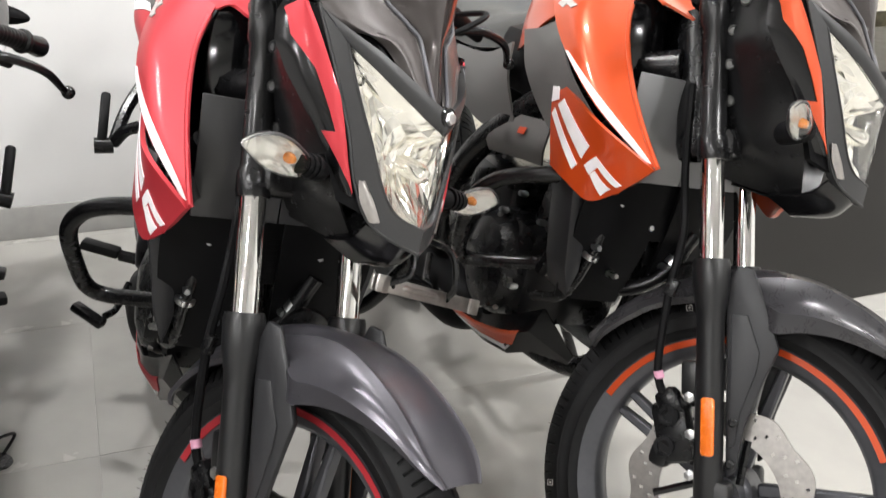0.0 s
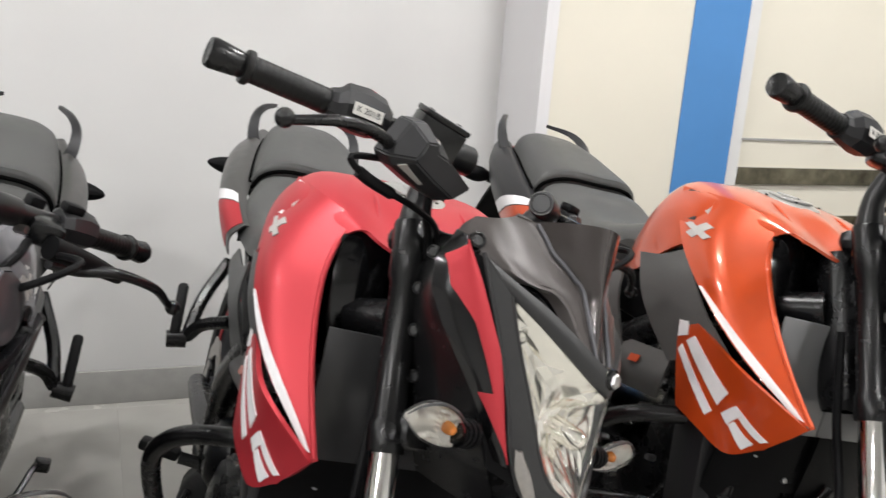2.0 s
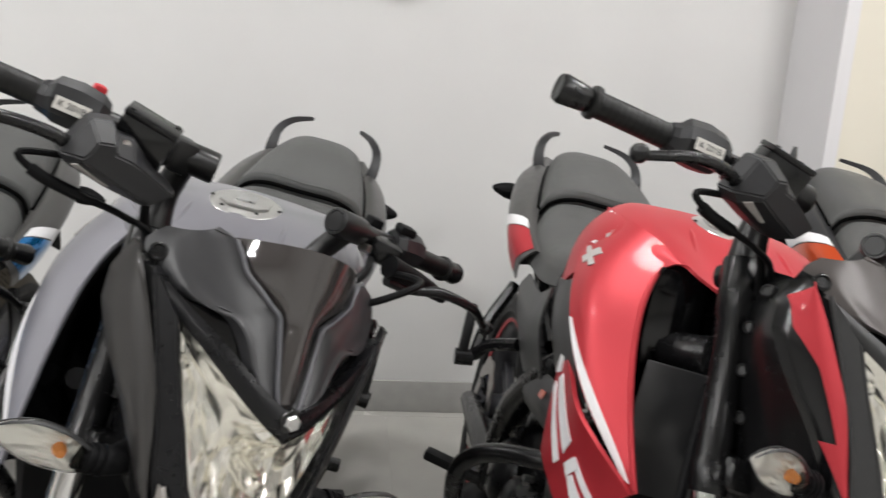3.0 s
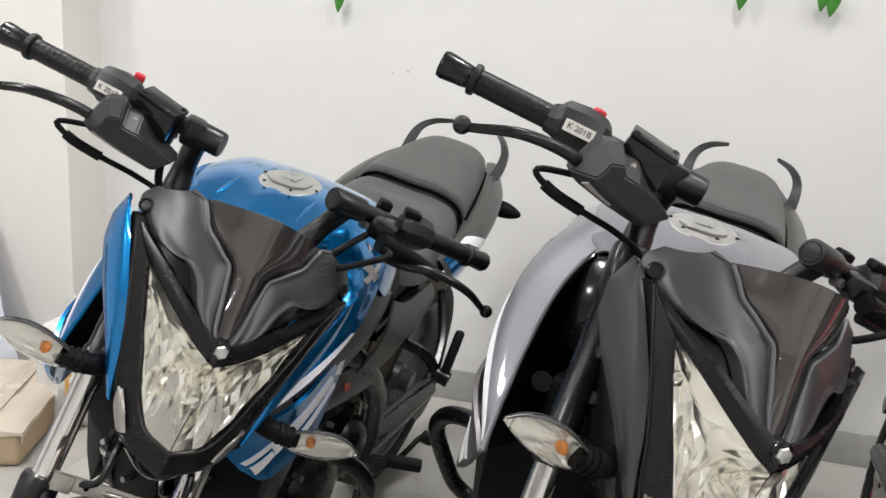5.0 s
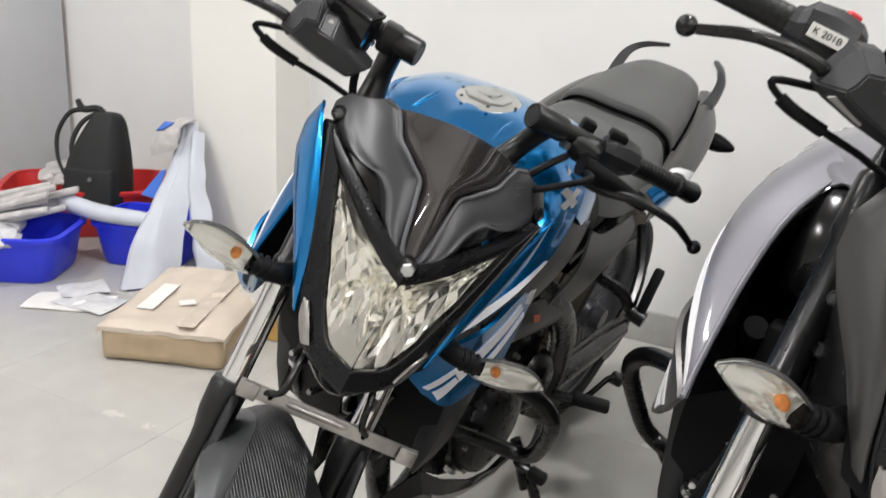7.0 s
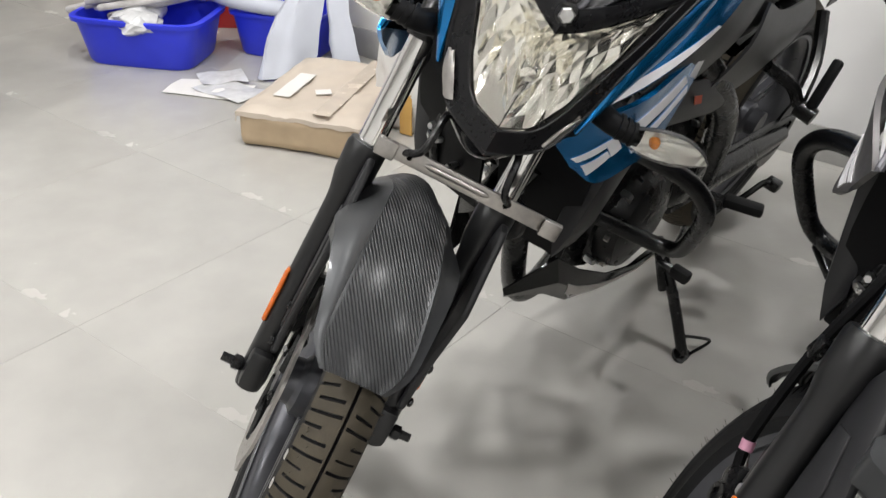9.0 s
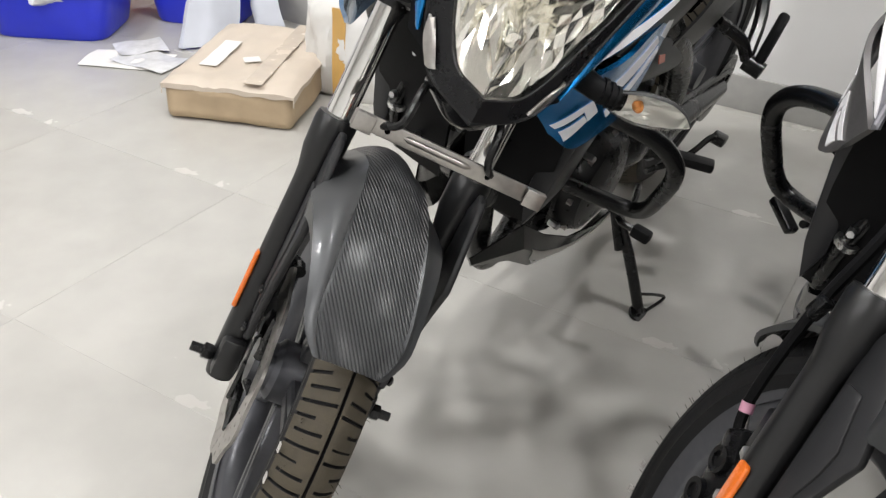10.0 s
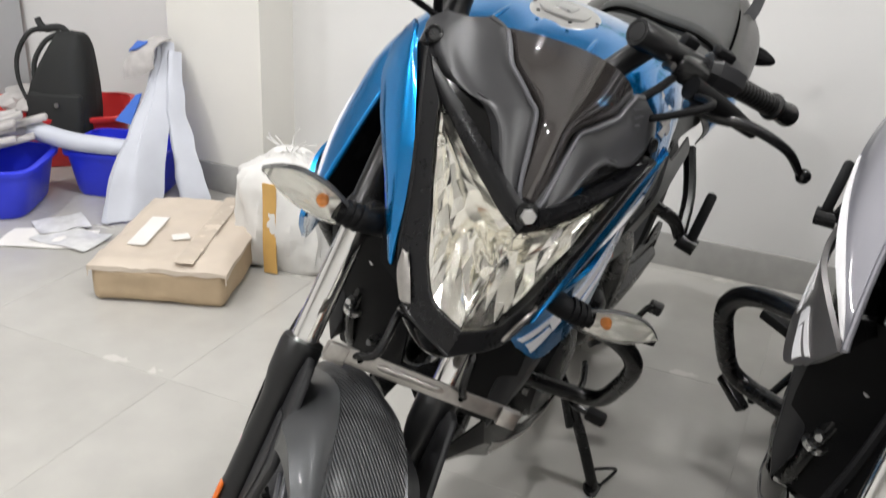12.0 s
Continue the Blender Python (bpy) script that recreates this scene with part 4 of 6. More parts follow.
# number plate bracket under the lamp
br = prism([(-0.098, -0.0095), (0.132, -0.0095), (0.132, 0.0095), (-0.098, 0.0095)], 0.004, axes((-0.048, 0.0, 0.660), (0, 1, 0), (-0.3, 0, 1)), 0.0012)
plate = piece("number_plate_bracket", br, "platesteel", None, True, "bare grey steel number plate bracket")
for y0, y1 in ((-0.097, -0.074), (0.108, 0.131)):
    piece("bracket_lug", prism([(y0, -0.0105), (y1, -0.0105), (y1, 0.0105), (y0, 0.0105)], 0.004, axes((-0.041, 0.0, 0.662), (0, 1, 0), (-0.3, 0, 1)), 0.0015), "platesteel", plate, True)
piece("bracket_rib", tube([V((-0.0462, -0.042 + 0.0085 * k, 0.6615)) for k in range(11)], [0.0012] + [0.0042] * 9 + [0.0012], 12, 1), "platesteel", plate, True, "raised rib pressed into the bracket")
# black discs on the solid plate paint in the dark of its holes
for y in (-0.058, 0.062):
    piece("bracket_hole_disc", lathe([(0.0, 0.0012), (0.0032, 0.0012), (0.0032, -0.001)], (-0.0445, y, 0.661), (1, 0, 0.3), 14, close=False), "platehole", plate, True, "dark bolt hole")
for s in (-1, 1):
    piece("bracket_wire", tube([(-0.1, s * 0.03, 0.72), (-0.06, s * 0.045, 0.72), (-0.035, s * 0.05, 0.685), (-0.048, s * 0.065, 0.662)], 0.0045, 8, 5), "platewire", plate, True)

# tank
TK = [[(-0.298, 0.0, 0.905), (-0.302, -0.035, 0.905), (-0.325, -0.07, 0.917), (-0.35, -0.09, 0.925), (-0.36, -0.105, 0.915)],
      [(-0.385, 0.0, 0.948), (-0.39, -0.05, 0.940), (-0.40, -0.095, 0.943), (-0.405, -0.13, 0.93), (-0.41, -0.155, 0.895)],
      [(-0.47, 0.0, 0.962), (-0.47, -0.065, 0.960), (-0.475, -0.125, 0.95), (-0.475, -0.162, 0.92), (-0.475, -0.180, 0.855)],
      [(-0.57, 0.0, 0.960), (-0.57, -0.065, 0.957), (-0.57, -0.122, 0.946), (-0.565, -0.163, 0.892), (-0.56, -0.170, 0.80)],
      [(-0.642, 0.0, 0.926), (-0.642, -0.06, 0.92), (-0.642, -0.106, 0.895), (-0.635, -0.138, 0.838), (-0.625, -0.146, 0.785)],
      [(-0.70, 0.0, 0.868), (-0.70, -0.05, 0.863), (-0.695, -0.085, 0.845), (-0.68, -0.108, 0.81), (-0.67, -0.115, 0.765)]]
tg = grid(TK, 5)
full = [[mir(p) for p in reversed(r)][:-1] + [p for p in r] for r in tg]
tank = piece("fuel_tank", skin(full, 0.004), "paint", None, False, "painted fuel tank")
cap = lathe([(0.0, 0.006), (0.04, 0.006), (0.043, 0.004), (0.046, 0.004), (0.05, 0.0), (0.05, -0.01)], (0, 0, 0), (0, 0, 1), 40, close=False)
for v in cap.verts:
    v.co.x *= 1.1
bmesh.ops.transform(cap, matrix=Matrix.Translation((-0.476, 0, 0.9620)) @ Matrix.Rotation(radians(6), 4, "Y"), verts=cap.verts)
capp = piece("fuel_cap", cap, "capmat", tank, False, "satin silver fuel cap with lock flap")
piece("cap_flap", prism([(-0.03, -0.016), (-0.012, -0.032), (0.016, -0.032), (0.03, -0.018), (0.03, 0.018), (0.016, 0.032), (-0.012, 0.032), (-0.03, 0.016)], 0.004, Matrix.Translation((-0.476, 0, 0.9675)) @ Matrix.Rotation(radians(3), 4, "Y"), 0.0015), "capmat", capp, False)
piece("cap_key_cover", prism([(-0.016, -0.012), (0.014, -0.012), (0.014, 0.012), (-0.016, 0.012)], 0.003, Matrix.Translation((-0.478, 0, 0.9710)) @ Matrix.Rotation(radians(3), 4, "Y"), 0.001), "alu", capp, False)
for k in range(6):
    a = math.pi / 6 + k * math.pi / 3
    piece("cap_screw", lathe([(0.0, 0.002), (0.0025, 0.002), (0.0025, 0.0)], (-0.476 + 0.049 * math.cos(a), 0.0445 * math.sin(a), 0.9665), (0, 0, 1), 8, close=False), "metalblack", capp, False)
for s in (-1, 1):
    piece("tank_screw", lathe([(0.0, 0.004), (0.005, 0.004), (0.0075, 0.002), (0.0075, -0.003)], (-0.345, s * 0.06, 0.9225), (0.5, s * -0.1, 0.85), 12, close=False), "steel", tank, False)
both("tank_ridge", tube([(-0.455, -0.06, 0.9605), (-0.42, -0.062, 0.952), (-0.38, -0.066, 0.9365), (-0.338, -0.071, 0.9185)], [0.001, 0.004, 0.004, 0.002], 8, 4), "paint", tank, False, "raised crease running to the front screw")
# shrouds
SH = [[(-0.372, -0.098, 0.936), (-0.43, -0.133, 0.949), (-0.55, -0.143, 0.946)],
      [(-0.345, -0.119, 0.902), (-0.40, -0.168, 0.905), (-0.475, -0.180, 0.888)],
      [(-0.314, -0.132, 0.865), (-0.355, -0.184, 0.860), (-0.405, -0.196, 0.846)],
      [(-0.268, -0.137, 0.812), (-0.30, -0.178, 0.808), (-0.333, -0.195, 0.804)],
      [(-0.212, -0.135, 0.757), (-0.235, -0.159, 0.758), (-0.262, -0.177, 0.760)],
      [(-0.159, -0.130, 0.713), (-0.168, -0.133, 0.712), (-0.18, -0.137, 0.714)]]
sg_ = grid(SH, 5)
bm = skin(sg_, 0.005, out=(0.3, -1, 0))
shr = both("tank_shroud", bm, "paint", None, False, "painted radiator shroud curving down beside the tank")
both("shroud_lip", tube([row[0] for row in sg_[4::3]] + [sg_[-1][0]], 0.0036, 8, 2), "paint", None, False, "rounded front lip of the shroud")
LW = [[(-0.408, -0.179, 0.785), (-0.335, -0.183, 0.768), (-0.25, -0.180, 0.746), (-0.160, -0.132, 0.709)],
      [(-0.393, -0.181, 0.73), (-0.325, -0.181, 0.712), (-0.25, -0.170, 0.694), (-0.178, -0.141, 0.686)],
      [(-0.352, -0.183, 0.652), (-0.303, -0.181, 0.644), (-0.243, -0.170, 0.633), (-0.203, -0.150, 0.661)]]
lg = grid(LW, 6)
bm = skin(lg, 0.006, 0.003, out=(0.3, -1, 0))
low = both("lower_shroud", bm, "lower", None, False, "painted lower shroud wedge with white stripes")
STR = [[(0.0, 0.12), (0.11, 0.05), (0.13, 0.26), (0.01, 0.40)],
       [(0.13, 0.33), (0.22, 0.17), (0.60, 0.40), (0.53, 0.62)],
       [(0.03, 0.52), (0.08, 0.42), (0.49, 0.72), (0.43, 0.82)],
       [(0.57, 0.66), (0.67, 0.46), (0.73, 0.51), (0.63, 0.72)],
       [(0.73, 0.51), (0.95, 0.74), (0.91, 0.80), (0.70, 0.58)],
       [(0.64, 0.71), (0.68, 0.64), (0.87, 0.84), (0.80, 0.94)]]
for q in STR:
    g = quad_on(lg, q, 8)
    bm = skin(g, 0.0012, 0.0044, out=(0.3, -1, 0))
    a, b = low
    piece("stripe_decal", mirrored(bm), "stripe_a", b)
    piece("stripe_decal", bm, "stripe_a", a)
g = quad_on(sg_, [(0.93, 0.5), (0.99, 0.5), (0.93, 0.985), (0.35, 0.985)], 10)
bm = skin(g, 0.0012, 0.0014, out=(0.3, -1, 0))
a, b = shr
piece("shroud_stripe", mirrored(bm), "stripe_a", b)
piece("shroud_stripe", bm, "stripe_a", a)
# lettering on the shoulders: a column of small bars and two broad crossing strokes
a, b = shr
MARKS = [([(0.80, 0.012 + 0.026 * k), (0.93, 0.008 + 0.026 * k), (0.935, 0.024 + 0.026 * k), (0.81, 0.028 + 0.026 * k)], 0.0014, "lettering") for k in range(6)]
MARKS += [([(0.56, 0.195), (0.66, 0.17), (0.92, 0.225), (0.84, 0.255)], 0.0014, "decalgrey"), ([(0.84, 0.17), (0.92, 0.178), (0.68, 0.27), (0.58, 0.255)], 0.0021, "decalgrey"), ([(0.66, 0.05), (0.72, 0.04), (0.75, 0.10), (0.68, 0.12)], 0.0014, "decalgrey")]
for q, lift, key in MARKS:
    bm = skin(quad_on(sg_, q, 5), 0.0012, lift, out=(0.3, -1, 0))
    piece("tank_lettering", mirrored(bm), key, b)
    piece("tank_lettering", bm, key, a)
gap = grid([[(-0.435, -0.178, 0.868), (-0.49, -0.184, 0.842), (-0.56, -0.178, 0.828)], [(-0.40, -0.19, 0.836), (-0.45, -0.19, 0.80), (-0.53, -0.178, 0.775)], [(-0.345, -0.188, 0.79), (-0.41, -0.184, 0.765), (-0.49, -0.168, 0.73)], [(-0.28, -0.172, 0.745), (-0.36, -0.172, 0.72), (-0.44, -0.155, 0.69)]], 4)
bm = skin(gap, 0.003, 0.0, out=(0, -1, 0))
both("side_panel", bm, "covergrey", None, False, "dark grey side panel behind the shroud")
# black duct inside the shroud's arch
duct = grid([[(-0.368, -0.10, 0.93), (-0.385, -0.07, 0.915), (-0.39, -0.03, 0.89)], [(-0.342, -0.12, 0.895), (-0.40, -0.095, 0.88), (-0.40, -0.04, 0.86)], [(-0.312, -0.133, 0.86), (-0.40, -0.11, 0.845), (-0.40, -0.04, 0.83)], [(-0.268, -0.137, 0.81), (-0.38, -0.12, 0.79), (-0.38, -0.04, 0.78)], [(-0.214, -0.134, 0.755), (-0.33, -0.115, 0.73), (-0.33, -0.04, 0.72)], [(-0.165, -0.13, 0.712), (-0.29, -0.1, 0.68), (-0.3, -0.04, 0.67)]], 4)
both("inner_duct", skin(duct, 0.003, 0.0), "black", None, False, "gloss black duct inside the shroud")
both("intake_snorkel", rbox((-0.376, -0.080, 0.853), (0.088, 0.088, 0.155), 0.036, Euler((0, -0.3, 0)).to_matrix()), "black", None, False, "gloss black air duct behind the fork")
rad = rbox((-0.305, 0, 0.665), (0.035, 0.2, 0.21), 0.006)
radp = piece("radiator", rad, "matte", None, False, "black radiator core")
# invented dark panels that keep the space below the shrouds black
both("radiator_dark_panel", skin(grid([[(-0.285, -0.148, 0.70), (-0.279, -0.08, 0.70), (-0.278, -0.012, 0.70)], [(-0.30, -0.146, 0.58), (-0.290, -0.08, 0.58), (-0.288, -0.012, 0.58)], [(-0.34, -0.128, 0.44), (-0.33, -0.075, 0.44), (-0.325, -0.02, 0.44)]], 3), 0.006), "matte", radp, False, "dark moulded guard ahead of the radiator")
for k in range(22):
    piece("radiator_fin", rbox((-0.2874, 0, 0.57 + 0.0088 * k), (0.0006, 0.19, 0.0012), 0), "matte", radp, False)
# left out on two motorcycles, where the plate mirrors only black
both("radiator_shield", prism([(-0.116, 0.66), (-0.001, 0.66), (-0.001, 0.82), (-0.120, 0.824)], 0.004, Matrix(((0, 0, 1, -0.275), (1, 0, 0, 0), (0, 1, 0, 0), (0, 0, 0, 1))), 0.0015), "shieldmat", None, False, "plain plate beside the radiator")
both("radiator_cowl", prism([(-0.170, 0.655), (-0.128, 0.648), (-0.116, 0.50), (-0.128, 0.452), (-0.144, 0.50)], 0.07, Matrix(((0, 0, 1, -0.37), (1, 0, 0, 0), (0, 1, 0, 0), (0, 0, 0, 1))), 0.004), "panel", None, False, "dark plastic cowl below the shroud")

# frame, engine
for s in (-1, 1):
    fr = tube([(-0.29, s * 0.04, 0.84), (-0.38, s * 0.10, 0.80), (-0.55, s * 0.135, 0.70), (-0.75, s * 0.135, 0.56), (-0.86, s * 0.12, 0.42), (-0.87, s * 0.11, 0.33)], 0.026, 10, 4)
    piece("frame_beam", fr, "metalblack", None, False, "black perimeter frame beam")
    dn = tube([(-0.30, s * 0.03, 0.74), (-0.37, s * 0.08, 0.60), (-0.44, s * 0.10, 0.44)], 0.015, 8, 3)
    piece("frame_downtube", dn, "metalblack", None, False)
    sb = tube([(-0.7, s * 0.12, 0.68), (-0.95, s * 0.12, 0.74), (-1.3, s * 0.09, 0.83)], 0.014, 8, 3)
    piece("subframe_tube", sb, "metalblack", None, False)
    piece("swingarm", tube([(-0.88, s * 0.10, 0.34), (-1.1, s * 0.11, 0.335), (-1.36, s * 0.105, 0.30)], [0.032, 0.028, 0.022], 10, 3), "metalblack", None, False, "black swingarm")
    gd = tube([(-0.33, s * 0.06, 0.645), (-0.352, s * 0.16, 0.638), (-0.395, s * 0.226, 0.615), (-0.422, s * 0.256, 0.585), (-0.445, s * 0.262, 0.548), (-0.484, s * 0.248, 0.487), (-0.512, s * 0.232, 0.443), (-0.522, s * 0.208, 0.424), (-0.498, s * 0.16, 0.43), (-0.43, s * 0.07, 0.46)], 0.013, 12, 6)
    piece("crash_guard", gd, "metalblack", None, False, "black tubular crash guard loop")
eng = rbox((-0.64, 0, 0.40), (0.32, 0.22, 0.2), 0.04, None)
rbox((-0.72, 0, 0.47), (0.2, 0.2, 0.16), 0.03, None, eng)
tilt = Euler((0, 0.25, 0)).to_matrix()
engine = piece("engine", eng, "engine", None, False, "black painted single-cylinder engine")
cyl = rbox((-0.475, 0, 0.545), (0.14, 0.15, 0.17), 0.01, tilt)
rbox((-0.45, 0, 0.655), (0.16, 0.18, 0.085), 0.015, tilt, cyl)
piece("cylinder", cyl, "engine", engine, False)
for s in (-1, 1):
    piece("engine_cover", lathe([(0.0, 0.045), (0.05, 0.042), (0.085, 0.03), (0.095, 0.012), (0.1, 0.0), (0.1, -0.01)], (-0.6, s * 0.105, 0.39), (0, s, 0), 32, close=False), "engine", engine, False)
    piece("clutch_cover", lathe([(0.0, 0.03), (0.04, 0.028), (0.06, 0.012), (0.065, 0.0)], (-0.73, s * 0.12, 0.43), (0, s, 0), 28, close=False), "engine", engine, False)
    for k in range(8):
        a = 2 * math.pi * k / 8
        piece("engine_bolt", lathe([(0.0, 0.008), (0.006, 0.008), (0.006, 0.0)], (-0.6 + 0.092 * math.cos(a), s * 0.117, 0.39 + 0.092 * math.sin(a)), (0, s, 0), 6, close=False), "steel", engine, False)
    piece("head_bolt", lathe([(0.0, 0.01), (0.009, 0.01), (0.009, 0.0)], (-0.44, s * 0.09, 0.65), (0, s, 0), 6, close=False), "steel", engine, False)
    piece("frame_bolt", lathe([(0.0, 0.01), (0.008, 0.01), (0.01, 0.0)], (-0.43, s * 0.10, 0.46), (0, s, 0), 6, close=False), "alu", engine, False)
# bolts scattered at random as stand-ins for the engine's bright glints
rb_ = random.Random(5)
for s in (-1, 1):
    for k in range(15):
        a, b = rb_.uniform(-0.74, -0.46), rb_.uniform(0.36, 0.60)
        piece("glint_bolt", lathe([(0.0, 0.007), (0.005, 0.007), (0.006, 0.0), (0.006, -0.012)], (a, s * (0.125 if b < 0.5 else 0.105), b), (0.3, s, 0.2), 6, close=False), "alu", engine, False)
# further made-up bolts, set as bright specks over the radiator
for y, z in ((-0.085, 0.62), (-0.02, 0.585), (0.07, 0.61), (0.095, 0.66), (-0.1, 0.70), (0.03, 0.52), (-0.06, 0.5), (-0.105, 0.545)):
    piece("radiator_glint_bolt", lathe([(0.0, 0.006), (0.0045, 0.006), (0.006, 0.0), (0.006, -0.02)], (-0.285, y, z), (1, 0, 0.2), 6, close=False), "alu", radp, False)
# two hoses added for sparkle, with clips that act as highlights
piece("breather_hose", tube([(-0.30, -0.09, 0.60), (-0.30, -0.105, 0.52), (-0.34, -0.11, 0.44), (-0.42, -0.115, 0.40)], 0.009, 10, 5), "metalblack", engine, False, "shiny black breather hose")
piece("radiator_hose", tube([(-0.285, 0.07, 0.58), (-0.29, 0.03, 0.50), (-0.33, -0.02, 0.46), (-0.40, -0.03, 0.47)], 0.013, 12, 5), "metalblack", engine, False, "black radiator hose")
for pts in ([(-0.2995, -0.1035, 0.53), (-0.301, -0.105, 0.522)], [(-0.287, 0.05, 0.535), (-0.288, 0.043, 0.522)]):
    piece("glint_clip", tube(pts, 0.0145, 12, 1), "alu", engine, False, "bright steel hose clip")
piece("coolant_hose", tube([(-0.29, -0.11, 0.76), (-0.36, -0.13, 0.68), (-0.42, -0.11, 0.63)], 0.014, 10, 4), "matte", engine, False)
piece("throttle_body", tube([(-0.52, 0, 0.70), (-0.6, 0, 0.72), (-0.66, 0, 0.72)], [0.03, 0.034, 0.04], 14, 3), "engine", engine, False)
piece("horn", lathe([(0.0, 0.012), (0.02, 0.012), (0.036, 0.006), (0.038, 0.0), (0.03, -0.012), (0.0, -0.016)], (-0.26, 0.06, 0.505), (1, 0, 0), 24, close=False), "metalblack", None, False, "black disc horn")
piece("exhaust_pipe", tube([(-0.40, 0.02, 0.60), (-0.345, 0.03, 0.53), (-0.355, 0.04, 0.42), (-0.42, 0.04, 0.27), (-0.55, 0.02, 0.215), (-0.75, -0.03, 0.22)], 0.02, 12, 5), "engine", None, False, "dark exhaust header pipe")
piece("silencer", tube([(-0.72, -0.03, 0.215), (-0.80, -0.06, 0.22), (-0.95, -0.08, 0.225), (-1.02, -0.1, 0.23)], [0.03, 0.07, 0.07, 0.04], 18, 4), "matte", None, False, "short black underbelly silencer")
for s in (-1, 1):
    BP = [[(-0.335, s * 0.06, 0.325), (-0.40, s * 0.10, 0.385), (-0.46, s * 0.118, 0.345), (-0.55, s * 0.13, 0.30), (-0.66, s * 0.135, 0.27), (-0.78, s * 0.13, 0.25)],
          [(-0.338, s * 0.064, 0.314), (-0.42, s * 0.107, 0.33), (-0.48, s * 0.122, 0.295), (-0.57, s * 0.132, 0.268), (-0.67, s * 0.133, 0.248), (-0.78, s * 0.128, 0.238)],
          [(-0.345, s * 0.06, 0.305), (-0.43, s * 0.085, 0.285), (-0.49, s * 0.1, 0.25), (-0.57, s * 0.11, 0.235), (-0.67, s * 0.112, 0.226), (-0.78, s * 0.11, 0.226)]]
    bg = grid(BP, 1)
    bp = piece("belly_pan", skin(bg, 0.003, out=(0, s, 0)), "black", None, False, "black belly pan with a pointed nose", 12)
    g = quad_on(bg, [(0.28, 0.45), (0.98, 0.3), (0.98, 0.62), (0.34, 0.78)], 8)
    piece("belly_stripe", skin(g, 0.0012, 0.0014, out=(0, s, 0)), "bellystripe", bp, False, "coloured stripe decal")
    g = quad_on(bg, [(0.36, 0.80), (0.98, 0.64), (0.98, 0.76), (0.4, 0.90)], 8)
    piece("belly_stripe", skin(g, 0.0012, 0.0014, out=(0, s, 0)), "white", bp, False)
    # footrests
    pg = tube([(-0.87, s * 0.13, 0.34), (-0.88, s * 0.17, 0.343)], 0.012, 8, 1)
    pp = piece("footrest", pg, "metalblack", None, False, "black rider footrest")
    piece("footrest_rubber", rbox((-0.90, s * 0.205, 0.347), (0.032, 0.075, 0.02), 0.006, Euler((s * 0.1, 0, s * 0.3)).to_matrix()), "rubber", pp, False)
    hang = tube([(-0.86, s * 0.14, 0.62), (-0.91, s * 0.18, 0.59), (-0.935, s * 0.20, 0.555)], 0.012, 8, 3)
    tube([(-1.05, s * 0.14, 0.68), (-1.0, s * 0.18, 0.61), (-0.935, s * 0.20, 0.555)], 0.012, 8, 3, hang)
    tube([(-0.935, s * 0.20, 0.55), (-0.935, s * 0.235, 0.545)], 0.016, 10, 1, hang)
    hp = piece("passenger_footrest_bracket", hang, "metalblack", None, False, "black passenger footrest hanger")
    piece("passenger_footrest", rbox((-0.952, s * 0.222, 0.60), (0.028, 0.018, 0.095), 0.007, Euler((0, -0.35, 0)).to_matrix()), "rubber", hp, False, "folded rubber passenger footrest")
bpd = tube([(-0.82, -0.15, 0.31), (-0.77, -0.17, 0.28), (-0.715, -0.19, 0.29)], 0.007, 8, 4)
piece("brake_pedal", bpd, "metalblack", None, False, "black brake pedal")
piece("pedal_pad", rbox((-0.692, -0.22, 0.301), (0.022, 0.066, 0.016), 0.004, Euler((-0.3, 0, -0.6)).to_matrix()), "metalblack", len(PIECES) - 1, False)
spd = tube([(-0.80, 0.15, 0.30), (-0.72, 0.17, 0.31), (-0.62, 0.18, 0.335), (-0.615, 0.215, 0.335)], 0.0065, 8, 4)
piece("gear_lever", spd, "metalblack", None, False, "thin black gear lever")
piece("gear_lever_rubber", rbox((-0.615, 0.225, 0.335), (0.022, 0.035, 0.022), 0.006), "rubber", len(PIECES) - 1, False)
tg_ = tube([(-0.9, 0.13, 0.28), (-0.98, 0.17, 0.3), (-1.04, 0.19, 0.335), (-1.055, 0.2, 0.332)], 0.0065, 8, 4)
piece("centre_stand_tang", tg_, "metalblack", None, False, "thin black centre stand tang")
piece("tang_pad", rbox((-1.065, 0.203, 0.331), (0.03, 0.03, 0.022), 0.005), "metalblack", len(PIECES) - 1, False)
st = tube([(-0.77, 0.12, 0.27), (-0.775, 0.19, 0.18), (-0.78, 0.258, 0.068)], 0.011, 10, 2)
lathe([(0.0, 0.005), (0.024, 0.004), (0.026, 0.0), (0.024, -0.004), (0.0, -0.005)], (-0.78, 0.264, 0.062), (0, 0.2, 1), 18, st, close=False)
stand = piece("side_stand", st, "metalblack", None, False, "black side stand on a round foot")
piece("stand_spring", tube([(-0.745, 0.135, 0.27), (-0.752, 0.175, 0.19)], 0.008, 8, 1), "metalblack", stand, False)
piece("stand_tang", tube([(-0.78, 0.235, 0.1), (-0.83, 0.27, 0.09), (-0.85, 0.28, 0.075), (-0.80, 0.268, 0.066)], 0.0035, 6, 4), "metalblack", stand, False)
piece("chain", tube([(-0.82, 0.1, 0.37), (-1.34, 0.105, 0.345), (-1.392, 0.105, 0.30), (-1.34, 0.105, 0.255), (-0.82, 0.1, 0.30)], 0.008, 6, 4), "metalblack", None, False, "dark drive chain")
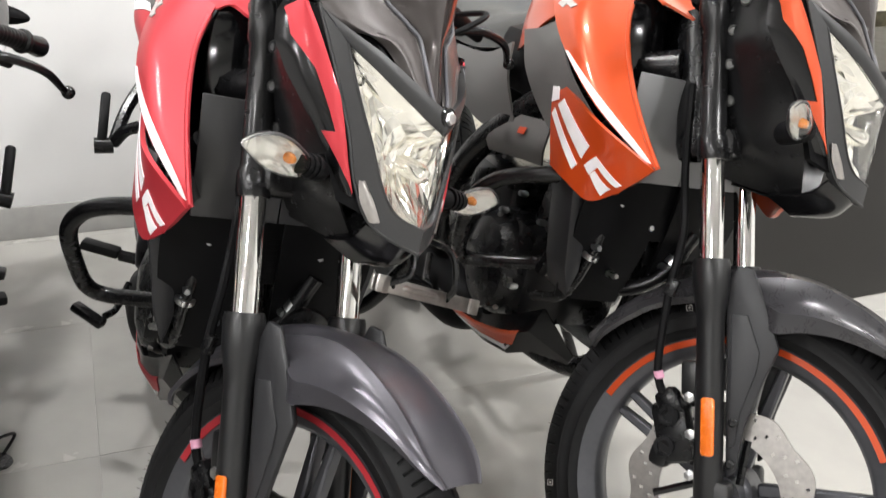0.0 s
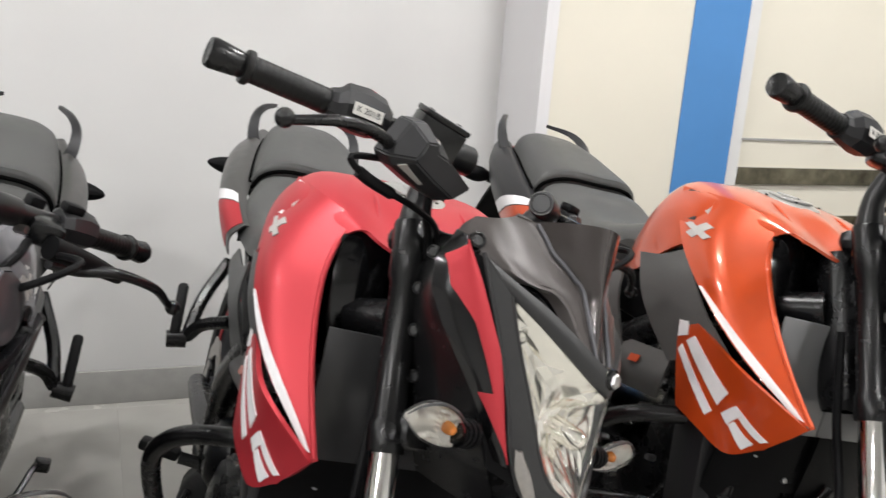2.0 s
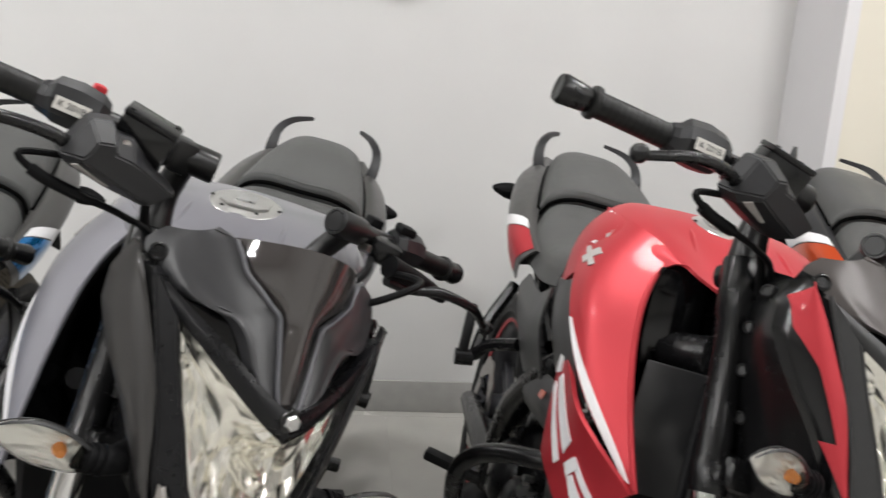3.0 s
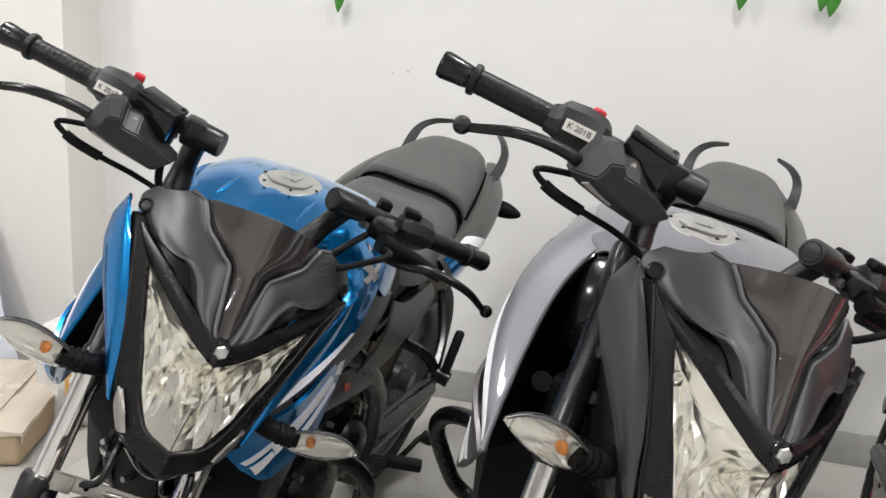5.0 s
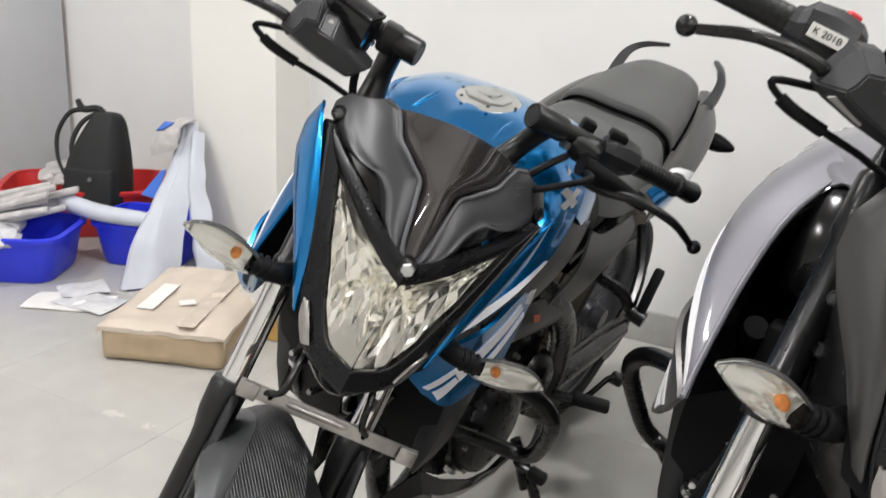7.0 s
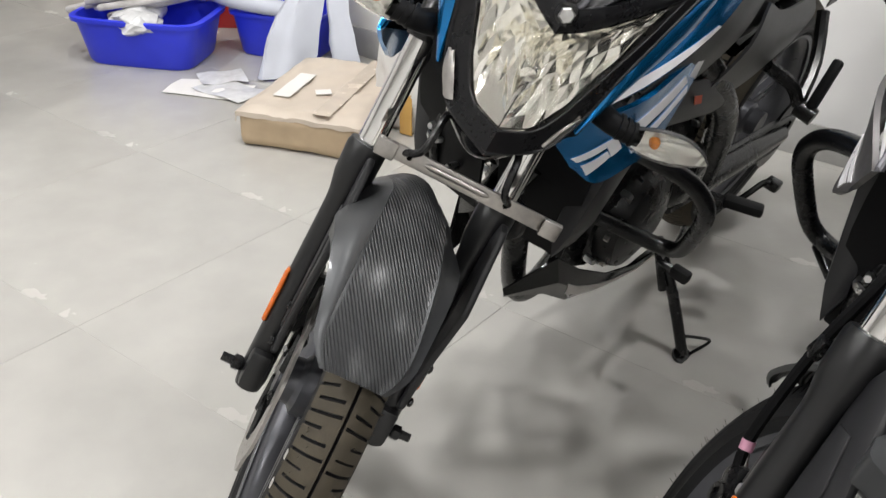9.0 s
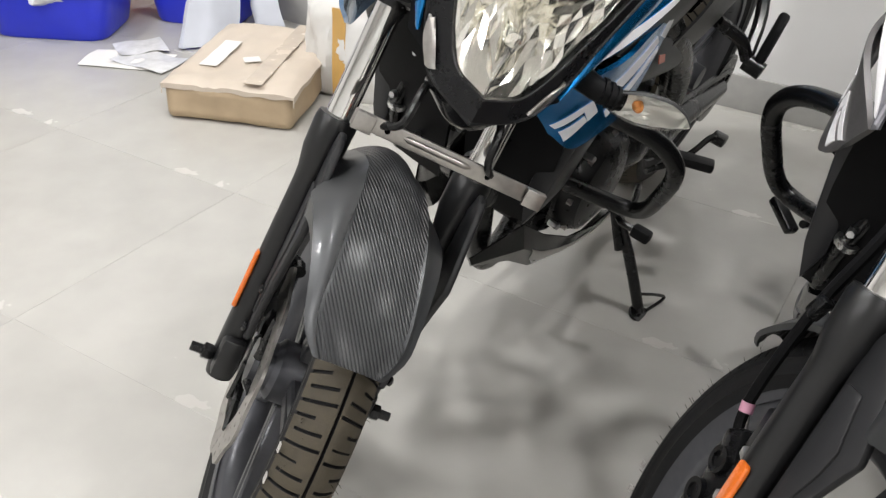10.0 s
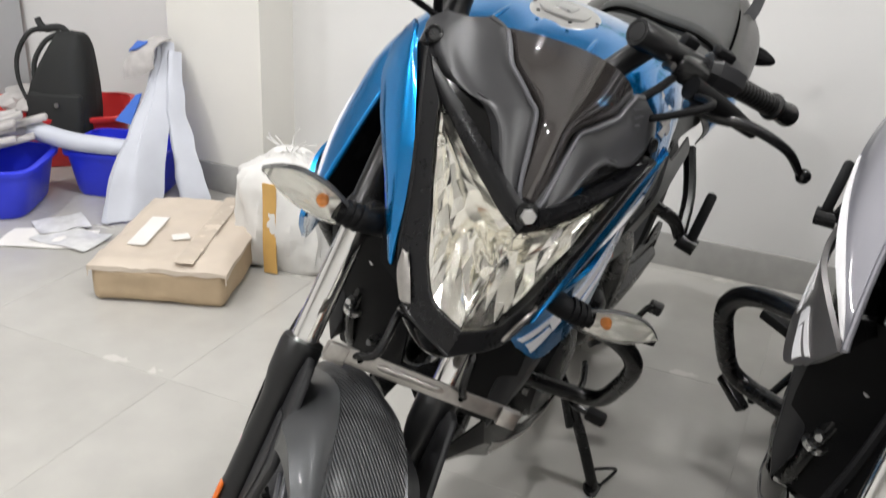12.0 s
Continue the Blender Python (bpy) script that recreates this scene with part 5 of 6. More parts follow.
piece("sprocket", lathe([(0.03, -0.003), (0.085, -0.003), (0.085, 0.003), (0.03, 0.003)], (-1.352, 0.105, 0.3), (0, 1, 0), 36), "metalblack", None, False)
piece("rear_shock", tube([(-0.88, 0.0, 0.66), (-0.96, 0.0, 0.4)], 0.032, 12, 1), "metalblack", None, False)

# seats and tail
def pad(rows, n=4):
    a = grid([[V((x, y - dy, z + dz)) for (x, y, z), dy, dz in zip(r, (0, 0.002, 0.013, 0.019), (0.02, 0.02, 0.014, 0.004))] for r in rows], n)
    return [[mir(p) for p in reversed(r)][:-1] + r for r in a]


RS = [[(-0.66, 0.0, 0.868), (-0.66, -0.044, 0.862), (-0.665, -0.076, 0.838), (-0.67, -0.082, 0.79)],
      [(-0.73, 0.0, 0.842), (-0.73, -0.053, 0.84), (-0.73, -0.089, 0.82), (-0.735, -0.099, 0.77)],
      [(-0.82, 0.0, 0.815), (-0.82, -0.063, 0.814), (-0.82, -0.109, 0.795), (-0.82, -0.12, 0.75)],
      [(-0.92, 0.0, 0.802), (-0.92, -0.072, 0.802), (-0.92, -0.114, 0.785), (-0.92, -0.124, 0.745)],
      [(-0.985, 0.0, 0.822), (-0.985, -0.08, 0.82), (-0.985, -0.121, 0.803), (-0.985, -0.13, 0.753)],
      [(-1.01, 0.0, 0.84), (-1.019, -0.078, 0.839), (-1.041, -0.11, 0.826), (-1.05, -0.12, 0.78)],
      [(-1.039, 0.0, 0.849), (-1.047, -0.07, 0.847), (-1.066, -0.098, 0.834), (-1.074, -0.11, 0.79)],
      [(-1.045, 0.0, 0.84), (-1.053, -0.068, 0.838), (-1.072, -0.094, 0.825), (-1.08, -0.105, 0.785)],
      [(-1.045, 0.0, 0.81), (-1.053, -0.066, 0.808), (-1.074, -0.09, 0.797), (-1.082, -0.1, 0.765)]]
seat = piece("rider_seat", skin(pad(RS), 0.006, out=(0, 0, 1)), "seat", None, False, "black textured rider seat")
PS = [[(-1.061, 0.0, 0.79), (-1.069, -0.062, 0.792), (-1.09, -0.094, 0.797), (-1.1, -0.1, 0.8)],
      [(-1.058, 0.0, 0.852), (-1.066, -0.064, 0.85), (-1.086, -0.1, 0.835), (-1.094, -0.112, 0.806)],
      [(-1.058, 0.0, 0.869), (-1.066, -0.065, 0.868), (-1.086, -0.102, 0.853), (-1.094, -0.118, 0.818)],
      [(-1.071, 0.0, 0.878), (-1.079, -0.064, 0.877), (-1.1, -0.1, 0.863), (-1.11, -0.114, 0.826)],
      [(-1.17, 0.0, 0.9), (-1.17, -0.059, 0.898), (-1.17, -0.094, 0.88), (-1.17, -0.106, 0.842)],
      [(-1.25, 0.0, 0.918), (-1.25, -0.05, 0.916), (-1.25, -0.08, 0.9), (-1.25, -0.091, 0.868)],
      [(-1.33, 0.0, 0.926), (-1.33, -0.042, 0.923), (-1.33, -0.065, 0.911), (-1.33, -0.073, 0.882)],
      [(-1.365, 0.0, 0.914), (-1.365, -0.029, 0.912), (-1.36, -0.05, 0.901), (-1.36, -0.057, 0.882)]]
seam = [(-1.060, -0.072, 0.8745), (-1.08, -0.111, 0.855), (-1.087, -0.128, 0.825)]
# black strip put where the pillion's front edge shades the gap
piece("seat_gap_shade", tube([mir(V(c)) for c in reversed(seam)] + [V((-1.053, 0, 0.8765))] + [V(c) for c in seam], 0.004, 8, 5), "gapblack", None, False, "deep black seam between the two seats")
piece("pillion_seat", skin(pad(PS), 0.006, out=(0, 0, 1)), "seat", None, False, "black textured pillion seat")
TP = [[(-0.93, -0.136, 0.782), (-1.03, -0.138, 0.815), (-1.15, -0.118, 0.852), (-1.28, -0.098, 0.886), (-1.40, -0.07, 0.905)],
      [(-0.935, -0.148, 0.778), (-1.035, -0.158, 0.816), (-1.155, -0.148, 0.856), (-1.285, -0.126, 0.889), (-1.41, -0.088, 0.908)],
      [(-0.95, -0.165, 0.748), (-1.05, -0.182, 0.787), (-1.17, -0.178, 0.828), (-1.30, -0.153, 0.863), (-1.43, -0.098, 0.885)],
      [(-1.0, -0.154, 0.705), (-1.09, -0.165, 0.735), (-1.2, -0.160, 0.78), (-1.33, -0.132, 0.82), (-1.44, -0.088, 0.86)]]
# shade of the gap beside the seat, drawn as a black strip
both("seat_edge_shade", tube([(-1.09, -0.132, 0.836), (-1.17, -0.122, 0.859), (-1.25, -0.108, 0.880), (-1.33, -0.091, 0.894)], 0.0036, 8, 4), "gapblack", None, False, "dark gap between seat and tail panel")
tpg = grid(TP, 5)
tp = both("tail_panel", skin(tpg, 0.003, 0.0), "tailmat", None, False, "tail panel with a coloured and white corner")
g = quad_on(tpg, [(0.02, 0.30), (0.17, 0.30), (0.38, 0.98), (0.06, 0.98)], 6)
bm = skin(g, 0.0012, 0.0014)
piece("tail_decal", mirrored(bm), "paint", tp[1])
piece("tail_decal", bm, "paint", tp[0])
g = quad_on(tpg, [(0.18, 0.30), (0.25, 0.30), (0.47, 0.98), (0.39, 0.98)], 6)
bm = skin(g, 0.0012, 0.0014)
piece("tail_decal", mirrored(bm), "white", tp[1])
piece("tail_decal", bm, "white", tp[0])
for s in (-1, 1):
    path = cr([V(c) for c in ((-1.25, s * 0.10, 0.862), (-1.32, s * 0.115, 0.896), (-1.365, s * 0.113, 0.936), (-1.41, s * 0.092, 0.957), (-1.487, s * 0.056, 0.962))], 4)
    blade = []
    for i, p in enumerate(path):
        d = path[min(i + 1, len(path) - 1)] - path[max(i - 1, 0)]
        b = d.cross(V((1, 0, 0))).normalized() * (0.015 - 0.011 * i / (len(path) - 1))
        blade.append([p - b, p + b * 0.4, p + b])
    gr = skin(blade, 0.010, 0.0)
    piece("grab_rail", gr, "panel", None, False, "dark grey hooked grab rail")
    ts = tube([(-1.36, s * 0.06, 0.80), (-1.375, s * 0.115, 0.808)], 0.009, 8, 1)
    tsp = piece("rear_turn_signal", ts, "matte", None, False, "small black rear turn signal")
    rows = []
    for y, h in ((0.112, 0.01), (0.135, 0.019), (0.16, 0.018), (0.185, 0.009), (0.193, 0.002)):
        rows.append([V((-1.38 + h * math.cos(a), s * y, 0.813 + h * math.sin(a))) for a in [2 * math.pi * k / 10 for k in range(11)]])
    piece("rear_signal_body", skin(grid(rows, 3), 0.001), "matte", tsp, False)
piece("tail_lamp", rbox((-1.43, 0, 0.87), (0.05, 0.11, 0.05), 0.015), "redplastic", None, False, "red tail lamp")
piece("rear_mudguard", skin(grid([[(-1.40, -0.07, 0.84), (-1.40, 0.0, 0.85), (-1.40, 0.07, 0.84)], [(-1.5, -0.06, 0.75), (-1.5, 0, 0.76), (-1.5, 0.06, 0.75)], [(-1.6, -0.06, 0.6), (-1.61, 0, 0.61), (-1.6, 0.06, 0.6)]], 4), 0.006), "matte", None, False, "black rear mudguard")
piece("tail_tray", rbox((-1.22, 0, 0.785), (0.36, 0.18, 0.07), 0.03, Euler((0, 0.25, 0)).to_matrix()), "matte", None, False)
# made-up black block that keeps the gap under the tank dark
piece("filler_block", rbox((-0.57, 0, 0.765), (0.32, 0.29, 0.12), 0.03), "matte", None, False, "black airbox under the tank")
# black fill added to darken the see-through shroud arches
piece("arch_filler", rbox((-0.43, 0, 0.855), (0.11, 0.2, 0.12), 0.02), "black", None, False)
piece("battery_box", rbox((-0.86, 0, 0.69), (0.26, 0.19, 0.12), 0.02), "matte", None, False)
both("lower_cover", skin(grid([[(-0.44, -0.15, 0.70), (-0.52, -0.155, 0.69), (-0.66, -0.155, 0.668)], [(-0.44, -0.155, 0.655), (-0.52, -0.16, 0.645), (-0.66, -0.16, 0.62)], [(-0.46, -0.14, 0.62), (-0.54, -0.145, 0.61), (-0.66, -0.145, 0.59)]], 3), 0.004), "visorgrey", None, False, "grey cover over the engine mount")
both("warning_sticker", skin(grid([[(-0.50, -0.1605, 0.674), (-0.525, -0.1612, 0.669)], [(-0.503, -0.1635, 0.661), (-0.527, -0.164, 0.657)]], 3), 0.0012, 0.0012, out=(0, -1, 0)), "orange", None, False, "small orange sticker")
both("frame_cover", skin(grid([[(-0.60, -0.175, 0.80), (-0.72, -0.165, 0.76), (-0.9, -0.15, 0.745)], [(-0.58, -0.18, 0.74), (-0.72, -0.172, 0.70), (-0.92, -0.158, 0.71)], [(-0.56, -0.155, 0.66), (-0.70, -0.155, 0.63), (-0.9, -0.15, 0.66)]], 4), 0.004), "covergrey", None, False, "dark grey side cover under the seat")


def make_bike(at, steer, colours, label, bracket=Matrix()):
    bike = thing("motorcycle", at, label, "motorcycle", "motorcycles in a row")
    turn = Matrix.Translation(HEAD) @ Matrix.Rotation(steer, 4, UP) @ Matrix.Translation(-HEAD)
    made = []
    for name, me, mat, parent, steered, text, _ in PIECES:
        if colours.get(mat) == "omit":
            made.append(None)
            continue
        ob = new(name, me)
        slot = ob.material_slots[0]
        slot.link = "OBJECT"
        slot.material = MAT[colours.get(mat, mat)]
        if name == "tyre":
            ob.material_slots[1].link = "OBJECT"
            ob.material_slots[1].material = MAT["rubber"]
        if parent is None:
            ob.parent = bike
            if steered:
                ob.matrix_basis = turn @ (bracket if name == "number_plate_bracket" else Matrix())
        else:
            ob.parent = made[parent]
        if text:
            ob["label"] = text
        made.append(ob)
    return bike


def stand_at(x, y, yaw, lean):
    return pose(x, y, 0, 0, 0, yaw) @ pose(0, 0, 0, -lean, 0, 0)


BASE = {"platesteel": "steel", "platehole": "gapblack", "platewire": "metalblack", "scribble": "omit", "pilot": "steel", "fendmid": "carbon", "capmat": "capmetal", "fendside": "fendsteel", "visor": "visorgrey", "smoke": "smoke", "staymat": "panel", "lettering": "white", "cheekflash": "omit", "shieldmat": "omit", "housing": "covergrey", "tailmat": "tailgrey", "stripe_a": "white"}
# Grey trimblack here and on the red one stands for gloss reflections.
make_bike(stand_at(0.583, 1.325, -91.5, 10.7), radians(35.0), {**BASE, "platesteel": "omit", "platehole": "omit", "platewire": "omit", "paint": "orange", "covergrey": "coverlit", "visorgrey": "coverlit", "lettering": "ink", "cheek": "black", "cheekflash": "orange", "lower": "orange", "stripe": "orange", "bellystripe": "orange", "fendside": "fendgrey", "fendmid": "fendgrey", "trimblack": "covergrey", "shieldmat": "shield", "tread": "rubber", "visor": "bronze", "smoke": "bronzescreen", "tailmat": "panel"}, "gloss orange naked motorcycle leaning on its side stand")
make_bike(stand_at(-0.051, 1.367, -93.0, 11.5), radians(31.2), {**BASE, "paint": "red", "cheek": "black", "cheekflash": "red", "lower": "red", "stripe": "red", "bellystripe": "red", "fendside": "fendlilac", "fendmid": "fendlilac", "trimblack": "covergrey", "shieldmat": "shielddark", "tread": "rubber", "visor": "bronze", "smoke": "bronzescreen"}, "satin red naked motorcycle leaning on its side stand", pose(0.0, 0.022, 0.016, -6, 0, 0))
make_bike(stand_at(-0.718, 1.411, -95.8, 12.0), radians(36.0), {**BASE, "paint": "silver", "cheek": "fendbrown", "smoke": "smokebronze", "tread": "rubber", "lower": "grey", "stripe": "rim", "bellystripe": "silver"}, "pearl grey naked motorcycle leaning on its side stand")
make_bike(stand_at(-1.322, 1.437, -92.4, 13.5), radians(35.4), {**BASE, "scribble": "edgegrey", "smoke": "smokebronze", "paint": "blue", "cheek": "blue", "lower": "blue", "stripe": "rim", "bellystripe": "decalgrey", "tailmat": "tailgrey"}, "metallic blue naked motorcycle leaning on its side stand")

# ---- the room ----
WALL, X0, X1, Y0 = 3.368, -5.2, 4.2, -3.2
wall_paint = material("grey_white_wall_paint", (0.66, 0.655, 0.645), 0.55, 0.0, 0.045, 4, bump=0.08, bump_scale=120)
cream = material("cream_wall_paint", (0.72, 0.68, 0.58), 0.6, 0.0, 0.03, 5, bump=0.08, bump_scale=120)
bluepaint = material("blue_pillar_paint", (0.07, 0.23, 0.52), 0.45, 0.0, 0.05, 8)
skirt = material("grey_skirting_tile", (0.34, 0.335, 0.32), 0.35, 0.0, 0.12, 25)
tile = material("beige_vitrified_tile", (0.415, 0.404, 0.375), 0.26, 0.0, 0.09, 9, rough_vary=0.02, coat=0.0)
grout = material("beige_grout", (0.43, 0.42, 0.397), 0.8)
# ceiling tone lowered below white to cut the light it throws back
ceilm = material("dimmed_ceiling_paint", (0.55, 0.55, 0.545), 0.7, 0.0, 0.02, 5)


def slab(name, lo, hi, mat, kind="structure", label="", bevel=0.0, category=""):
    c = [(a + b) / 2 for a, b in zip(lo, hi)]
    ob = part(name, rbox((0, 0, 0), [b - a for a, b in zip(lo, hi)], bevel), mat)
    ob.location = c
    return tagged(ob, label, category or name.split("_")[0], "", kind)


floor = slab("floor", (X0, Y0, -0.1), (X1, 3.9, -0.0008), grout, label="beige tiled showroom floor with thin joints")
slab("wall_back", (-2.47, WALL, 0), (0.96, WALL + 0.2, CEIL), wall_paint, label="plain grey-white painted wall")
# Same paint as wall_back, lightened to put this end's stronger light into the colour.
slab("wall_back_left", (X0, 3.66, 0), (-2.84, 3.9, CEIL), material("brightened_wall_paint", (0.78, 0.775, 0.765), 0.55, 0.0, 0.04, 4, bump=0.08, bump_scale=120), label="plain grey-white painted wall")
greyed = material("pale_wall_paint", (0.70, 0.685, 0.645), 0.6, 0.0, 0.04, 5, bump=0.08, bump_scale=120)
slab("pillar_left", (-2.84, 3.18, 0), (-2.47, 3.9, CEIL), greyed, label="pale painted pillar")
slab("pillar_right", (1.0, 3.08, 0), (1.45, WALL + 0.2, CEIL), cream, label="cream painted pillar")
slab("pillar_edge", (0.96, 3.076, 0), (0.998, WALL + 0.2, CEIL), material("lilac_white_wall_paint", (0.70, 0.69, 0.70), 0.6, 0.0, 0.03, 5, bump=0.08, bump_scale=120), label="pale painted edge of the pillar")
slab("pillar_blue", (1.45, 3.075, 0), (1.65, WALL + 0.2, CEIL), bluepaint, label="blue painted band of the pillar")
slab("trim_white", (1.65, 3.085, 0), (1.70, WALL + 0.2, CEIL), wall_paint, label="white painted edge trim")
slab("wall_right_panel", (1.70, 3.12, 0), (X1, WALL + 0.2, CEIL), cream, label="cream panelled wall with narrow strips")
# Out-of-view walls and ceiling, added to close the room and bounce its light.
slab("wall_left", (X0 - 0.2, Y0, 0), (X0, 3.9, CEIL), wall_paint, label="plain painted side wall")
slab("wall_right", (X1, Y0, 0), (X1 + 0.2, 3.9, CEIL), wall_paint, label="plain painted side wall")
slab("wall_front", (X0, Y0 - 0.2, 0), (X1, Y0, CEIL), wall_paint, label="plain painted front wall")
slab("ceiling", (X0, Y0, CEIL), (X1, 3.9, CEIL + 0.15), ceilm, label="white painted ceiling")
for lo, hi in (((-2.465, WALL - 0.012), (0.958, WALL - 0.001)), ((-2.85, 3.168), (-2.46, 3.179)), ((-2.469, 3.18), (-2.458, WALL - 0.013)), ((-4.0, 3.648), (-2.85, 3.659)), ((0.949, 3.07), (0.959, WALL - 0.013)), ((0.95, 3.066), (1.44, 3.079))):
    slab("baseboard", (*lo, 0), (*hi, 0.1025), skirt, label="grey tile skirting along the wall", bevel=0.002)
strip = material("dark_glass_strip", (0.10, 0.09, 0.06), 0.12, 0.0, 0.9, 22)
for z0, z1 in ((0.735, 0.79), (0.57, 0.626)):
    slab("trim_strip", (1.71, 3.108, z0), (X1, 3.119, z1), strip, label="dark glass strip set in the wall")
slab("trim_line", (1.71, 3.114, 0.879), (X1, 3.119, 0.886), skirt, label="thin grey shadow joint")

# small nail holes in the wall
for x, z in ((-1.426, 1.032), (-1.376, 1.041)):
    ob = part("wall_nail", lathe([(0.0, 0.002), (0.0019, 0.001), (0.0019, -0.004)], (x, WALL - 0.001, z), (0, -1, 0), 8, close=False), MAT["matte"])
    tagged(ob, "small dark nail head in the wall", "nail", "nails in the wall")

# ceiling lights
panelglow = glowing("light_panel_glow", (1.0, 0.99, 0.97), 10.0)
frame_m = material("white_lamp_frame", (0.8, 0.8, 0.8), 0.4)
for x, y in LAMPS:
    cl = thing("ceiling_light", Matrix.Translation((x, y, CEIL)), "small square white ceiling panel light, switched on", "ceiling light", "ceiling lights")
    rim = bmesh.new()
    for k in range(4):
        merge(rim, prism([(-0.112, 0.1), (-0.1, 0.1), (0.1, 0.1), (0.112, 0.1), (0.114, 0.114), (-0.114, 0.114)], 0.014, Matrix.Rotation(k * math.pi / 2, 4, "Z") @ Matrix.Translation((0, 0, -0.0142)), 0.002))
    part("frame", rim, frame_m, cl)
    part("diffuser", rbox((0, 0, -0.006), (0.198, 0.198, 0.008), 0.001), panelglow, cl)
    li = bpy.data.lights.new("panel_lamp", "AREA")
    li.shape, li.size, li.energy, li.color = "SQUARE", 0.2, LAMP_W[y], (1.0, 0.99, 0.985)
    lo = new("panel_lamp", li)
    lo.location = (x, y, CEIL - 0.02)

# ---- things at the far end ----
card = material("brown_cardboard", (0.43, 0.325, 0.21), 0.7, 0.0, 0.15, 18, bump=0.15, bump_scale=80)
film_m = material("taped_paper_top", (0.54, 0.465, 0.385), 0.5, 0.0, 0.10, 12, bump=0.2, bump_scale=30)
tapeclear = material("brown_packing_tape", (0.52, 0.445, 0.365), 0.25, 0.0, 0.1, 30)
paper = material("white_paper", (0.72, 0.70, 0.67), 0.6, 0.0, 0.06, 15)
bluetub = material("blue_tub_plastic", (0.02, 0.035, 0.62), 0.35, 0.0, 0.06, 20)
redtub = material("red_tub_plastic", (0.55, 0.03, 0.03), 0.4, 0.0, 0.06, 20)
cloth = material("black_backpack_fabric", (0.012, 0.013, 0.013), 0.75, 0.0, 0.25, 60, bump=0.4, bump_scale=400)
bagplastic = material("white_woven_sack", (0.66, 0.65, 0.63), 0.42, 0.0, 0.10, 16, bump=0.3, bump_scale=60)
tape = material("ochre_tape", (0.55, 0.33, 0.1), 0.4)
sheet_m = material("pale_grey_sheet", (0.50, 0.52, 0.58), 0.55, 0.0, 0.08, 12, bump=0.2, bump_scale=30)
wrap = material("grey_wrapped_parts", (0.45, 0.43, 0.42), 0.5, 0.0, 0.35, 25, bump=0.5, bump_scale=40)
clearbag = material("clear_plastic_bag", (0.62, 0.62, 0.62), 0.2, 0.0, 0.2, 40, bump=0.6, bump_scale=60)
bluecloth = material("blue_sheet", (0.05, 0.15, 0.55), 0.6)

M = pose(-2.422, 2.334, 0, 0, 0, 21.4)
box = thing("cardboard_box", M, "flat brown cardboard box with taped paper top on the floor", "box")
bm = rbox((0.18, 0.25, 0.054), (0.36, 0.50, 0.108), 0.026, None, None, 4)
bmesh.ops.subdivide_edges(bm, edges=[e for e in bm.edges if e.calc_length() > 0.05], cuts=9, use_grid_fill=True)
for v in bm.verts:
    v.co += noise.noise_vector(v.co * 9) * 0.007 + noise.noise_vector(v.co * 30) * 0.0025
    v.co.z = max(v.co.z, 0.0)
part("carton", bm, card, box)
rows = []
for j in range(31):
    row = []
    for i in range(25):
        u, w = -0.05 + 1.1 * i / 24, -0.035 + 1.07 * j / 30
        x, y = 0.36 * min(max(u, 0.0), 1.0), 0.50 * min(max(w, 0.0), 1.0)
        over = max(0.0, -u, u - 1) * 0.36 + max(0.0, -w, w - 1) * 0.50
        sag = over * (0.75 + 0.5 * noise.noise(V((u * 5, w * 5, 1))))
        crease = 0.0022 * math.sin(17 * u + 9 * noise.noise(V((u * 3, w * 4, 4)))) + 0.004 * noise.noise(V((u * 7, w * 9, 2)))
        edge = 0.014 * max(0.0, 1 - min(x, 0.36 - x, y, 0.50 - y) / 0.03) ** 2
        row.append(V((x + (0.003 if u > 0.98 else -0.003 if u < 0.02 else 0), y + (0.003 if w > 0.98 else -0.003 if w < 0.02 else 0), 0.1165 + crease - edge - sag)))
    rows.append(row)
part("top_wrap", skin(rows, 0.003, out=(0, 0, 1)), film_m, box, "creased pale paper and film folded over the top")
lift = lambda x, y: 0.1225 + 0.003 * noise.noise(V((x * 19, y * 18, 2)))
part("packing_tape", skin([[V((0.225 + 0.05 * i / 2, 0.005 + 0.49 * j / 24, lift(0.25, 0.49 * j / 24))) for i in range(3)] for j in range(25)], 0.0015, out=(0, 0, 1)), tapeclear, box, "strip of shiny brown tape")
part("delivery_label", skin([[V((0.065 + 0.05 * i / 4, 0.1 + 0.2 * j / 8, lift(0.09, 0.1 + 0.2 * j / 8) + 0.001)) for i in range(5)] for j in range(9)], 0.0012, out=(0, 0, 1)), paper, box, "long white paper label")
part("torn_label", rbox((0.19, 0.17, 0.1245), (0.045, 0.035, 0.0015), 0.0, Euler((0.03, 0, 0.5)).to_matrix()), paper, box, "small torn white label")

# white sack
sack = thing("woven_sack", pose(-2.12, 2.82, 0, 0, 0, 8), "white woven plastic sack with an ochre stripe, knotted and full", "sack")
rows = []
